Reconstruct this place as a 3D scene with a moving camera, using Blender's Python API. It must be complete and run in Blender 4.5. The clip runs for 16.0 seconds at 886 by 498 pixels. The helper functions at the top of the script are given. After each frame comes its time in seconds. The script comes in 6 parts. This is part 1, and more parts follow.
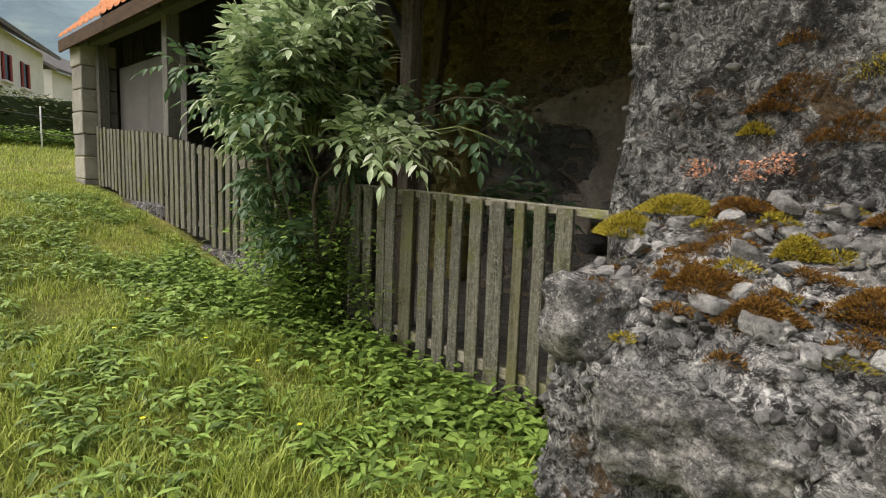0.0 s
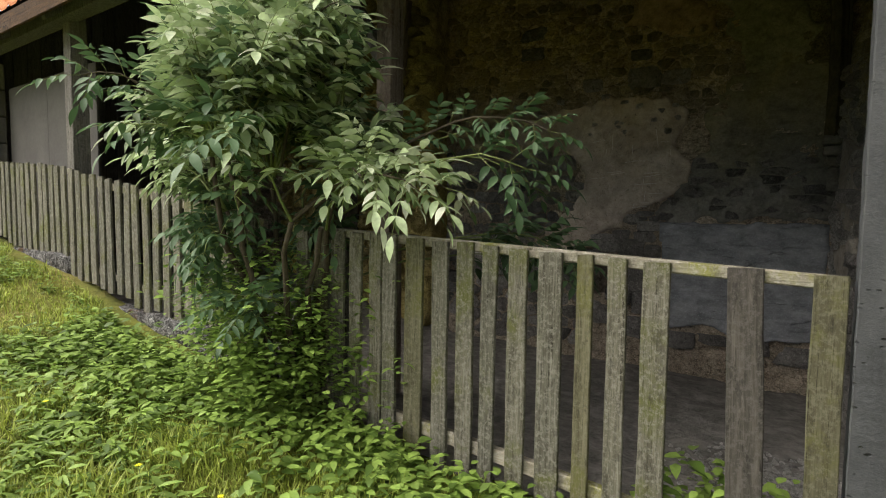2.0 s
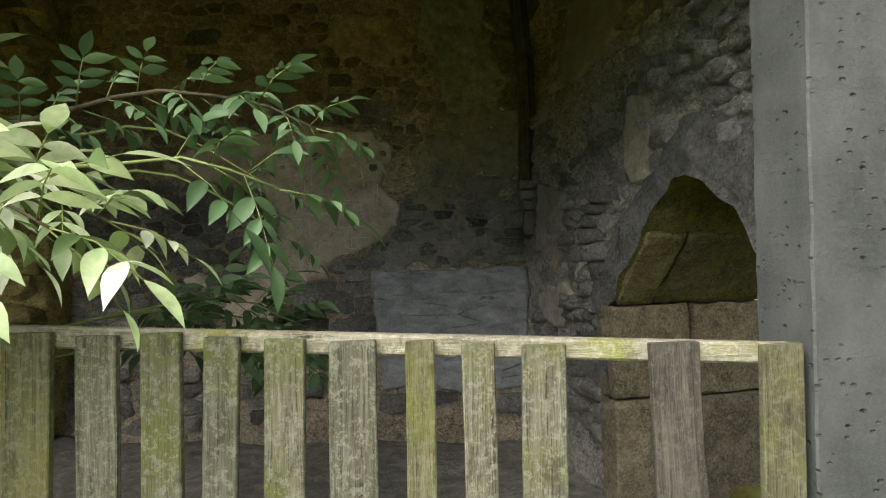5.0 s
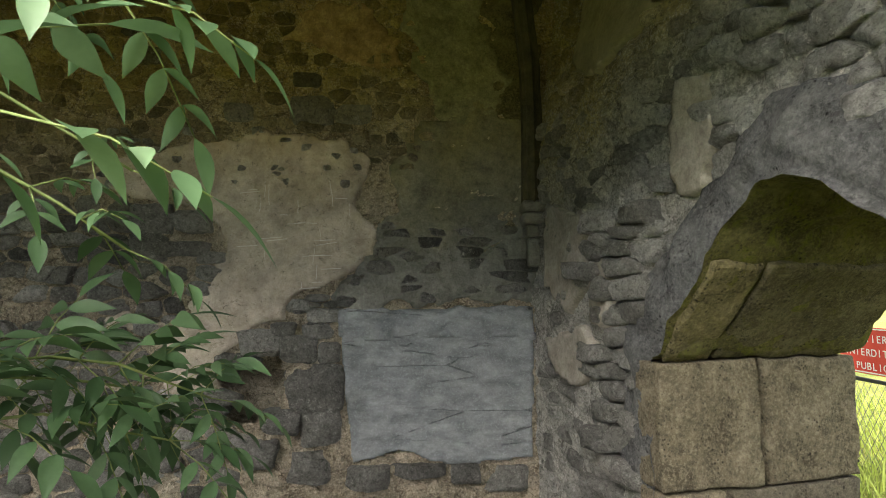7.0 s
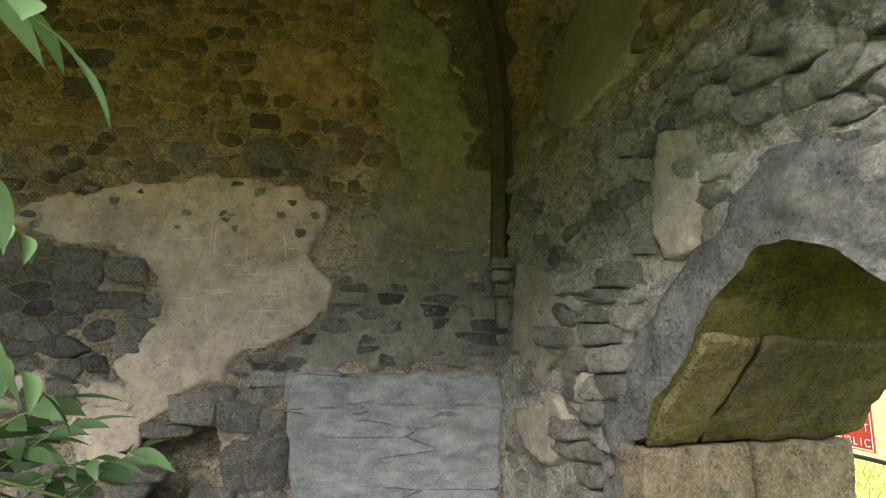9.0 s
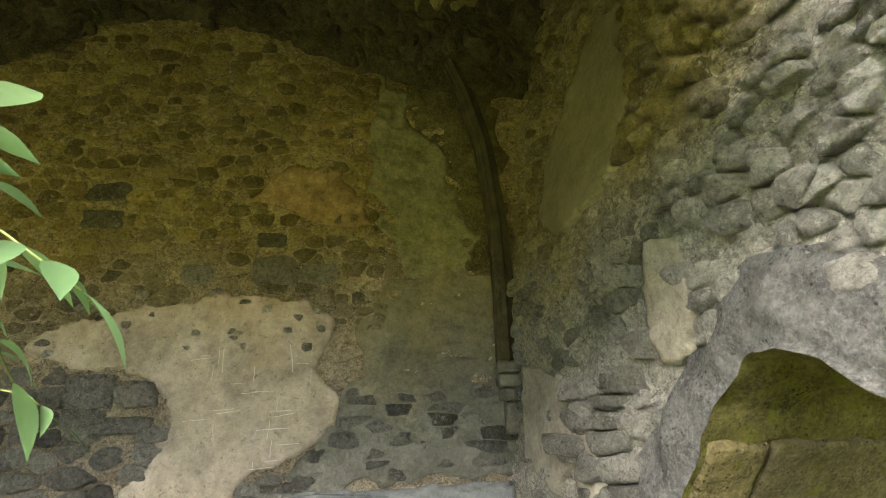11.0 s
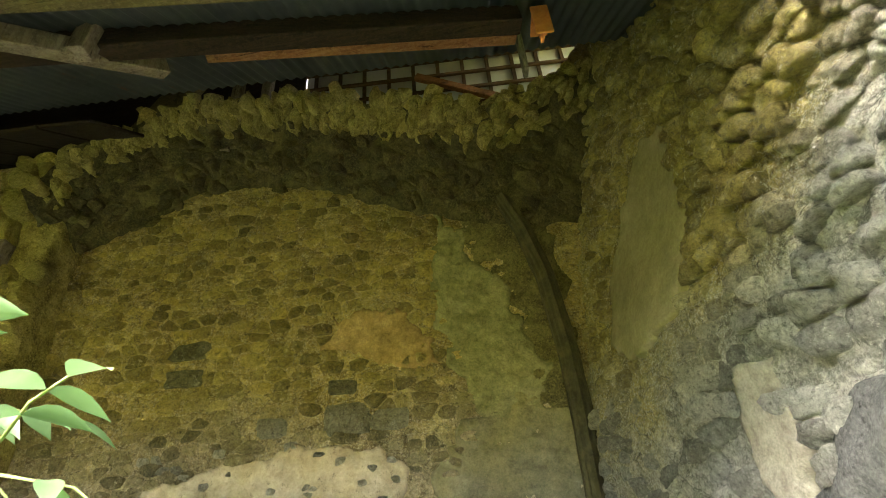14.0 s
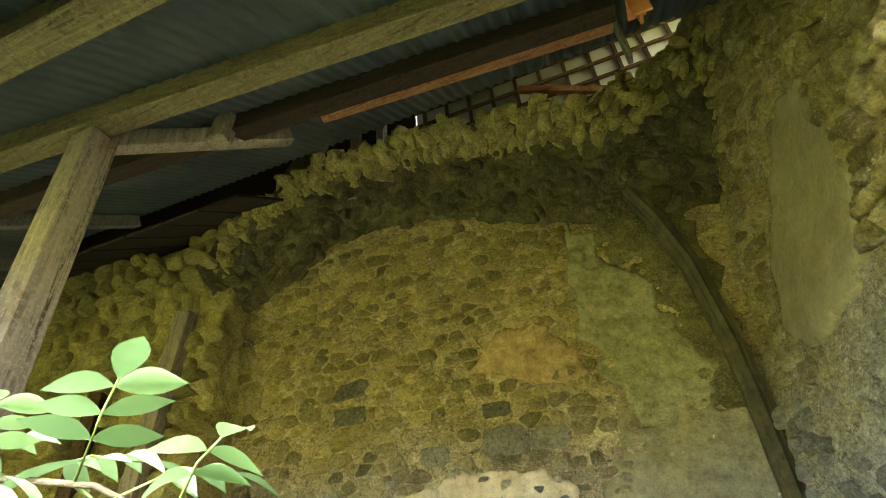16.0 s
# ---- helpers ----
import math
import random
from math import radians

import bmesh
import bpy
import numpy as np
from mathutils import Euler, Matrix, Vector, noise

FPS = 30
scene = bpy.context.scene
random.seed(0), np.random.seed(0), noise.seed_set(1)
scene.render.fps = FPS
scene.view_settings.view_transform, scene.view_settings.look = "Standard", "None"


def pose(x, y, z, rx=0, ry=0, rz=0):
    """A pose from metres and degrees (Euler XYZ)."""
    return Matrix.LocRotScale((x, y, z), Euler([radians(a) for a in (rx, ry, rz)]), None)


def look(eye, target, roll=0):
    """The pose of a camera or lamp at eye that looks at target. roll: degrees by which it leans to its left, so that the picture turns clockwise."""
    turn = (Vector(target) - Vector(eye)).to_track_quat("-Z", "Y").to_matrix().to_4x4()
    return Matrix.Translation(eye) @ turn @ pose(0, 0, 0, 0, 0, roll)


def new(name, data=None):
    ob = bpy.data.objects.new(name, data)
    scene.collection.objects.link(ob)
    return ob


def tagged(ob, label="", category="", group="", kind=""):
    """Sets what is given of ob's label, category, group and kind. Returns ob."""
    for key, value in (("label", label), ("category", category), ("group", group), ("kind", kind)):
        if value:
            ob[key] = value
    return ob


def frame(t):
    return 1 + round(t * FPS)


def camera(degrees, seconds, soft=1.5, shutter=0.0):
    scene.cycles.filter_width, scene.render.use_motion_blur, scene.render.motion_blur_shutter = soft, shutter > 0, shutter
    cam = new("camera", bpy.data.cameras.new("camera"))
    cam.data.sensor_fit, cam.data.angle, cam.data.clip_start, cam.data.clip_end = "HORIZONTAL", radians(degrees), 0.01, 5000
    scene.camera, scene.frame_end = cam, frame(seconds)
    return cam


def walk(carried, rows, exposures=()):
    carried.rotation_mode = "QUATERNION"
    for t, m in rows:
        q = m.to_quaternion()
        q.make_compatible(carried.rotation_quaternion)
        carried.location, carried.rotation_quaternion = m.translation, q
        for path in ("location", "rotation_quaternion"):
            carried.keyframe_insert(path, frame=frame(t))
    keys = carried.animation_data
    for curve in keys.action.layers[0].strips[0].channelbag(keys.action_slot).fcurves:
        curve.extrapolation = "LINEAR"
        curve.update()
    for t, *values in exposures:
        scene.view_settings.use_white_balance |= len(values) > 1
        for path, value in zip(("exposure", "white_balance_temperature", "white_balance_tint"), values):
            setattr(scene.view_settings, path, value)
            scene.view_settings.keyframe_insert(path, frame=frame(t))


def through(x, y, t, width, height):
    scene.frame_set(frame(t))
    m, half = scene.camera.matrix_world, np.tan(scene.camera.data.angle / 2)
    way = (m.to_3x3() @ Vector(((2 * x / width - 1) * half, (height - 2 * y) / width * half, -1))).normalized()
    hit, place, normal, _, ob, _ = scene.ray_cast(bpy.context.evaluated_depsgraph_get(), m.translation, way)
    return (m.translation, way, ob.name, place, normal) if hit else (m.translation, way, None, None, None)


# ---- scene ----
import collections

cam = camera(77.9, 16.0, soft=1.0)
PATH = [
    (0, (3.854, -2.599, 1.212), (2.517, -1.132, 0.972), 2.1),
    (0.5, (3.564, -2.564, 1.272), (2.233, -1.091, 1.027), -1.4),
    (1, (3.316, -2.488, 1.258), (1.978, -1.019, 1.027), 0.5),
    (1.5, (3.105, -2.324, 1.293), (1.74, -0.878, 1.078), 0.4),
    (2, (2.907, -2.249, 1.292), (1.763, -0.614, 1.152), 0.7),
    (2.5, (2.71, -2.165, 1.329), (1.771, -0.401, 1.244), -0.8),
    (3, (2.537, -2.009, 1.312), (1.79, -0.155, 1.256), -0.9),
    (3.5, (2.41, -1.838, 1.33), (1.83, 0.076, 1.293), -0.4),
    (4, (2.299, -1.72, 1.315), (1.959, 0.25, 1.29), 1.2),
    (4.5, (2.153, -1.562, 1.309), (2.097, 0.437, 1.326), -1.0),
    (4.7, (2.127, -1.459, 1.307), (2.122, 0.541, 1.331), -0.9),
    (6.8, (2.149, -0.488, 1.311), (2.21, 1.507, 1.44), -0.9),
    (7, (2.159, -0.41, 1.299), (2.216, 1.582, 1.466), -0.4),
    (7.5, (2.201, -0.269, 1.315), (2.215, 1.72, 1.521), 0.0),
    (8, (2.189, -0.175, 1.328), (2.224, 1.812, 1.549), 0.5),
    (8.5, (2.205, -0.131, 1.357), (2.344, 1.845, 1.638), 0.6),
    (9, (2.207, -0.124, 1.37), (2.376, 1.838, 1.722), 0.7),
    (9.2, (2.204, -0.125, 1.389), (2.379, 1.829, 1.777), -0.1),
    (11.3, (2.25, -0.239, 1.466), (2.38, 1.618, 2.197), -2.6),
    (11.5, (2.252, -0.234, 1.474), (2.377, 1.605, 2.25), -2.9),
    (12, (2.253, -0.244, 1.491), (2.342, 1.559, 2.352), -3.5),
    (12.5, (2.257, -0.248, 1.507), (2.3, 1.524, 2.435), -3.6),
    (13, (2.262, -0.258, 1.522), (2.268, 1.476, 2.518), -3.8),
    (13.5, (2.26, -0.256, 1.528), (2.227, 1.447, 2.575), -4.0),
    (14, (2.259, -0.259, 1.548), (2.183, 1.426, 2.623), -4.8),
    (14.5, (2.269, -0.253, 1.558), (2.128, 1.413, 2.656), -6.2),
    (15, (2.281, -0.245, 1.562), (2.01, 1.385, 2.69), -6.6),
    (15.5, (2.282, -0.241, 1.566), (1.892, 1.344, 2.72), -5.8),
    (16, (2.288, -0.243, 1.562), (1.758, 1.298, 2.723), -5.2),
]
walk(cam, [(t, look(eye, target, roll)) for t, eye, target, roll in PATH],
     exposures=[(0.0, 0.3, 6650, 14), (1.5, 0.4, 6650, 14), (2.5, 0.75, 6650, 12), (4.7, 1.3, 6700, 8), (7.0, 2.35, 6700, 8), (9.0, 3.0, 6800, 9), (11.5, 3.75, 7100, 9), (12.5, 4.0, 7100, 9), (16.0, 4.75, 6800, 9)])

# ---- light: bright overcast day ----
world = bpy.data.worlds.new("world")
scene.world = world
world.use_nodes = True
wn = world.node_tree
sky = wn.nodes.new("ShaderNodeTexSky")
sky.sky_type, sky.sun_disc = "NISHITA", False
sky.sun_elevation, sky.sun_rotation = radians(50), radians(223)
sky.air_density, sky.dust_density = 1.0, 3.0
hsv = wn.nodes.new("ShaderNodeHueSaturation")
hsv.inputs["Saturation"].default_value = 0.25
wn.links.new(sky.outputs[0], hsv.inputs["Color"])
wn.links.new(hsv.outputs[0], wn.nodes["Background"].inputs[0])
wn.nodes["Background"].inputs[1].default_value = 0.15
sun_data = bpy.data.lights.new("sun", "SUN")
sun_data.energy, sun_data.angle, sun_data.color = 2.8, radians(75), (1.0, 0.95, 0.86)
sun = new("sun", sun_data)
sun.matrix_world = look((-4.6, -5.0, 8.1), (0, 0, 0))

# ---- materials ----


class Nodes:
    """A small builder for procedural materials."""

    def __init__(self, name):
        self.m = bpy.data.materials.new(name)
        self.m.use_nodes = True
        self.t = self.m.node_tree
        self.b = self.t.nodes["Principled BSDF"]
        self.co = self.t.nodes.new("ShaderNodeTexCoord").outputs["Object"]

    def add(self, kind, **inputs):
        n = self.t.nodes.new(kind)
        for k, v in inputs.items():
            k = k.replace("_", " ")
            if isinstance(v, bpy.types.NodeSocket):
                self.t.links.new(v, n.inputs[k])
            else:
                n.inputs[k].default_value = v
        return n

    def moved(self):
        """Coordinates shifted by each object's random number."""
        r = self.t.nodes.new("ShaderNodeObjectInfo").outputs["Random"]
        v = self.add("ShaderNodeVectorMath")
        v.operation = "MULTIPLY_ADD"
        v.inputs[0].default_value = (37.0, 91.0, 53.0)
        self.t.links.new(r, v.inputs[1])
        self.t.links.new(self.co, v.inputs[2])
        self.co = v.outputs[0]
        return r

    def stretch(self, sx, sy, sz):
        m = self.add("ShaderNodeMapping", Vector=self.co)
        m.inputs["Scale"].default_value = (sx, sy, sz)
        return m.outputs[0]

    def noise(self, scale, detail=5.0, rough=0.6, co=None, warp=0.0):
        return self.add("ShaderNodeTexNoise", Vector=co or self.co, Scale=scale, Detail=detail, Roughness=rough, Distortion=warp).outputs[0]

    def voronoi(self, scale, feature="F1", co=None, out="Distance"):
        n = self.add("ShaderNodeTexVoronoi", Vector=co or self.co, Scale=scale)
        n.feature = feature
        return n.outputs[out]

    def ramp(self, fac, *stops):
        n = self.add("ShaderNodeValToRGB", Fac=fac)
        e = n.color_ramp.elements
        for k, (p, c) in enumerate(stops):
            el = e[k] if k < 2 else e.new(p)
            el.position = p
            el.color = (*c, 1) if len(c) == 3 else c
        return n.outputs[0]

    def band(self, fac, lo, hi):
        return self.ramp(fac, (lo, (0, 0, 0)), (hi, (1, 1, 1)))

    def mix(self, fac, a, b, mode="MIX"):
        n = self.t.nodes.new("ShaderNodeMix")
        n.data_type, n.blend_type = "RGBA", mode
        for k, v in ((0, fac), (6, a), (7, b)):
            if isinstance(v, bpy.types.NodeSocket):
                self.t.links.new(v, n.inputs[k])
            else:
                n.inputs[k].default_value = v if k == 0 else (*v, 1)
        return n.outputs[2]

    def math(self, op, a, b=0.0):
        n = self.t.nodes.new("ShaderNodeMath")
        n.operation = op
        for k, v in ((0, a), (1, b)):
            if isinstance(v, bpy.types.NodeSocket):
                self.t.links.new(v, n.inputs[k])
            else:
                n.inputs[k].default_value = v
        return n.outputs[0]

    def height(self):
        n = self.add("ShaderNodeSeparateXYZ", Vector=self.t.nodes.new("ShaderNodeNewGeometry").outputs["Position"])
        return n.outputs

    def mottled(self, c, depth):
        """Uneven tone at the size of a fist and of a fingernail."""
        for scale, d in ((9.0, 0.55 * depth), (33.0, depth), (95.0, 0.8 * depth)):
            lo, hi = 1.0 - 0.62 * d, 1.0 + 0.5 * d
            c = self.mix(1.0, c, self.ramp(self.noise(scale, 6, 0.75, warp=0.3), (0.36, (lo, lo, lo)), (0.5, (1, 1, 1)), (0.64, (hi, hi, hi))), "MULTIPLY")
        return c

    def done(self, color, rough=0.85, bumps=(), **principled):
        if isinstance(color, bpy.types.NodeSocket):
            self.t.links.new(color, self.b.inputs["Base Color"])
        else:
            self.b.inputs["Base Color"].default_value = (*color, 1)
        self.b.inputs["Roughness"].default_value = rough
        if "Specular" not in principled:
            self.b.inputs["Specular IOR Level"].default_value = 0.3
        for k, v in principled.items():
            self.b.inputs[k.replace("_", " ")].default_value = v
        last = None
        for h, strength, dist in bumps:
            n = self.add("ShaderNodeBump", Height=h, Strength=strength, Distance=dist)
            if last:
                self.t.links.new(last, n.inputs["Normal"])
            last = n.outputs[0]
        if last:
            self.t.links.new(last, self.b.inputs["Normal"])
        return self.m


def speckled(name, dark, mid, light, scale=9.0, grain=60.0, rough=0.9, bump=0.012, random=False, patch=None, patch_at=0.58, mottle=0.0, bounce_tint=None):
    """Stone, render or earth: three tones at a large and a small scale, with a grain bump."""
    n = Nodes(name)
    r = n.moved() if random else None
    big, small = n.noise(scale, 6, 0.65, warp=0.4), n.noise(grain, 4, 0.7)
    c = n.ramp(big, (0.3, dark), (0.5, mid), (0.72, light))
    c = n.mix(n.math("MULTIPLY", n.band(small, 0.35, 0.75), 0.45), c, light)
    c = n.mix(n.math("MULTIPLY", n.band(n.noise(grain * 0.6, 3, 0.8), 0.62, 0.75), 0.5), c, dark)
    if patch:
        c = n.mix(n.band(n.noise(scale * 0.45, 7, 0.7), patch_at, patch_at + 0.1), c, patch)
    if r:
        c = n.mix(1.0, c, n.ramp(r, (0.0, (0.72, 0.7, 0.68)), (0.5, (1, 0.98, 0.95)), (1.0, (1.25, 1.2, 1.1))), "MULTIPLY")
    # olive bounce light is tinted into the colour here
    if bounce_tint:
        c = olive_tint(n, c, *bounce_tint)
    if mottle:
        c = n.mottled(c, mottle)
    return n.done(c, rough, [(big, 0.5, bump * 2.5), (small, 0.6, bump)])


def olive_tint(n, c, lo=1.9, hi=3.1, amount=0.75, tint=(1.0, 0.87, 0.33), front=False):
    """Olive bounce light put into the colour of the upper courses, patchy."""
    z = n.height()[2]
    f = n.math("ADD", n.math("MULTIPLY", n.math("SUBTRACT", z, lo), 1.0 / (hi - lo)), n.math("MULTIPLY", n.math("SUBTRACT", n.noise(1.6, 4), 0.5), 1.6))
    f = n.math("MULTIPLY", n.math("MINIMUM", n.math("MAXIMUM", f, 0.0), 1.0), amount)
    # side wall: the painted tint fades towards the front, where daylight pales it
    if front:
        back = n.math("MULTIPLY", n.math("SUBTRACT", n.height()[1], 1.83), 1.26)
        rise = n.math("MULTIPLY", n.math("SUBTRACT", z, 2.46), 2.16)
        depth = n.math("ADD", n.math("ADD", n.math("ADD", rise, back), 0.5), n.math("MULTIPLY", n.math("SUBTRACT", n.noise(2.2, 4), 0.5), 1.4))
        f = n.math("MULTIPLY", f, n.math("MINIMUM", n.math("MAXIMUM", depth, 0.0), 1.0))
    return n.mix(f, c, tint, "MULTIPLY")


def mortar_mat(name, dark, mid, light, olive=0.8, lo=1.9, hi=3.1):
    n = Nodes(name)
    big, small = n.noise(3.2, 8, 0.68, warp=0.5), n.noise(26, 6, 0.7)
    c = n.ramp(big, (0.3, dark), (0.48, mid), (0.7, light))
    c = n.mix(n.band(n.noise(9, 5, 0.7), 0.52, 0.66), c, dark)
    c = n.mix(n.math("MULTIPLY", n.band(n.noise(17, 6, 0.75), 0.58, 0.7), 0.7), c, light)
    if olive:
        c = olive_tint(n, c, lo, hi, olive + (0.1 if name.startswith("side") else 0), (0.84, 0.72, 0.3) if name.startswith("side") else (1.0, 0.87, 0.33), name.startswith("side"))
    wob = n.add("ShaderNodeTexNoise", Vector=n.co, Scale=5.0, Detail=5.0)
    mixv = n.add("ShaderNodeVectorMath")
    mixv.operation = "MULTIPLY_ADD"
    mixv.inputs[1].default_value = (0.22, 0.22, 0.22)
    n.t.links.new(wob.outputs["Color"], mixv.inputs[0])
    n.t.links.new(n.co, mixv.inputs[2])
    flat = n.add("ShaderNodeMapping", Vector=mixv.outputs[0])
    flat.inputs["Scale"].default_value = (1.0, 1.0, 1.7)
    gap = n.voronoi(5.5, "DISTANCE_TO_EDGE", flat.outputs[0])
    gap2 = n.voronoi(13, "DISTANCE_TO_EDGE", flat.outputs[0])
    broken = n.band(n.noise(4, 5, 0.7), 0.42, 0.55)
    crack = n.math("MULTIPLY", n.math("SUBTRACT", 1.0, n.band(gap, 0.0, 0.035)), broken)
    c = n.mix(n.math("MULTIPLY", crack, 0.75), c, tuple(v * 0.3 for v in dark))
    c = n.mix(n.math("MULTIPLY", n.math("SUBTRACT", 1.0, n.band(gap2, 0.0, 0.05)), 0.3), c, tuple(v * 0.5 for v in dark))
    c = n.mix(n.math("MULTIPLY", n.band(n.noise(34, 9, 0.85), 0.53, 0.57), 0.55 if name.startswith("side") else 0.6), c, tuple(v * 0.35 for v in dark))
    c = n.mix(n.math("MULTIPLY", n.band(n.noise(75, 6, 0.8), 0.51, 0.57), 0.6), c, light)
    c = n.mottled(c, 0.46)
    return n.done(c, 0.92, [(n.band(gap, 0.0, 0.16), 0.7, 0.05), (n.band(gap2, 0.0, 0.2), 0.5, 0.02), (big, 0.6, 0.06), (n.noise(9, 8, 0.78, warp=0.8), 0.9, 0.05), (small, 0.8, 0.018), (n.noise(120, 3, 0.7), 0.5, 0.004)])


def wall_stone_mat(name, dark, mid, light, olive=0.8, lo=1.9, hi=3.1):
    n = Nodes(name)
    p = n.t.nodes.new("ShaderNodeNewGeometry").outputs["Position"]
    r = n.t.nodes.new("ShaderNodeObjectInfo").outputs["Random"]
    isl = n.t.nodes.new("ShaderNodeNewGeometry").outputs["Random Per Island"]
    n.co = p
    r = n.math("FRACT", n.math("ADD", r, isl))
    big, small = n.noise(7, 6, 0.65), n.noise(55, 5, 0.7)
    c = n.ramp(r, (0.0, dark), (0.55, mid), (1.0, light))
    c = n.mix(n.math("MULTIPLY", n.band(big, 0.4, 0.7), 0.6), c, mid)
    c = n.mix(n.math("MULTIPLY", n.band(small, 0.5, 0.75), 0.5), c, light)
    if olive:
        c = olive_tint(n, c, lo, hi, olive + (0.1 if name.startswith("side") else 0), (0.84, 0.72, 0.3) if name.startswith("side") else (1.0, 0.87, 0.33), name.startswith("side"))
    c = n.mix(n.math("MULTIPLY", n.band(n.noise(9, 7, 0.75), 0.5, 0.66), 0.35), c, light if olive == 0 else mid)
    c = n.mix(n.math("MULTIPLY", n.band(n.noise(31, 8, 0.8), 0.54, 0.6), 0.6), c, tuple(v * 0.45 for v in dark))
    lime = n.math("MULTIPLY", n.band(n.noise(21, 10, 0.82, warp=0.3), 0.56, 0.6), n.band(n.noise(2.6, 4), 0.42, 0.6))
    c = n.mix(n.math("MULTIPLY", lime, 0.75), c, tuple(min(0.85, v * 1.25) for v in light))
    c = n.mottled(c, 0.5)
    layered = n.noise(14, 8, 0.75, n.stretch(1, 1, 2.2), 0.8)
    return n.done(c, 0.92, [(layered, 1.0, 0.06), (n.noise(38, 6, 0.8), 1.0, 0.022), (n.noise(140, 3, 0.7), 0.5, 0.004)])


def plaster_mat():
    """Old lime plaster: pale below, olive-brown bounce light coloured in above, with chips and dirt."""
    n = Nodes("old_plaster")
    big, small = n.noise(3.5, 7, 0.65, warp=0.4), n.noise(45, 5, 0.7)
    c = n.ramp(big, (0.32, (0.29, 0.25, 0.2)), (0.5, (0.45, 0.39, 0.32)), (0.7, (0.58, 0.52, 0.44)))
    c = n.mix(n.math("MULTIPLY", n.band(n.noise(8, 8, 0.75), 0.54, 0.64), 0.6), c, (0.27, 0.215, 0.165))
    c = n.mix(n.math("MULTIPLY", n.band(small, 0.45, 0.7), 0.3), c, (0.56, 0.51, 0.44))
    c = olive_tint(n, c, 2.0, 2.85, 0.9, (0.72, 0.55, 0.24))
    c = n.mix(n.math("MULTIPLY", n.band(n.noise(24, 9, 0.85), 0.57, 0.61), 0.7), c, (0.1, 0.085, 0.065))
    c = n.mottled(c, 0.2)
    return n.done(c, 0.92, [(big, 0.5, 0.03), (n.noise(14, 7, 0.75), 0.7, 0.012), (small, 0.6, 0.005)])


def cement_mat():
    """Blue-grey cement filling with long level cracks."""
    n = Nodes("grey_cement_render")
    big, grit = n.noise(4.5, 8, 0.7, n.stretch(1, 1, 2.2), 0.3), n.noise(60, 6, 0.8)
    c = n.ramp(big, (0.32, (0.15, 0.158, 0.166)), (0.5, (0.235, 0.247, 0.26)), (0.68, (0.34, 0.355, 0.37)))
    edge = n.voronoi(2.3, "DISTANCE_TO_EDGE", n.add("ShaderNodeVectorMath", Vector=n.stretch(0.4, 1, 2.6)).outputs[0])
    line = n.math("MULTIPLY", n.math("SUBTRACT", 1.0, n.band(n.math("ADD", edge, n.math("MULTIPLY", n.math("SUBTRACT", n.noise(18, 5), 0.5), 0.04)), 0.004, 0.016)), n.band(n.noise(3, 4), 0.5, 0.58))
    c = n.mix(n.math("MULTIPLY", line, 0.5), c, (0.05, 0.052, 0.054))
    c = n.mix(n.math("MULTIPLY", n.band(grit, 0.54, 0.6), 0.4), c, (0.42, 0.435, 0.45))
    c = n.mottled(c, 0.15)
    return n.done(c, 0.9, [(n.math("SUBTRACT", 1.0, line), 1.0, 0.02), (big, 0.6, 0.03), (n.noise(20, 8, 0.8), 0.7, 0.012), (grit, 0.7, 0.005)])


def cast_mat():
    """Cast concrete with small blow-holes and pale smears."""
    n = Nodes("cast_concrete")
    big, grit = n.noise(5, 7, 0.65, n.stretch(1, 1, 0.6)), n.noise(110, 5, 0.75)
    c = n.ramp(big, (0.3, (0.05, 0.054, 0.055)), (0.5, (0.075, 0.08, 0.082)), (0.72, (0.105, 0.11, 0.11)))
    c = n.mix(n.math("MULTIPLY", n.band(grit, 0.45, 0.7), 0.35), c, (0.13, 0.136, 0.135))
    where = n.band(n.noise(6, 5, 0.7), 0.46, 0.6)
    pits = n.math("MULTIPLY", n.math("SUBTRACT", 1.0, n.band(n.voronoi(26, co=n.stretch(1, 1, 1.5)), 0.1, 0.22)), where)
    c = n.mix(n.math("MULTIPLY", pits, 0.6), c, (0.035, 0.037, 0.037))
    return n.done(c, 0.88, [(n.math("SUBTRACT", 1.0, pits), 0.9, 0.02), (n.noise(20, 7, 0.75), 0.6, 0.014), (grit, 0.5, 0.003)])


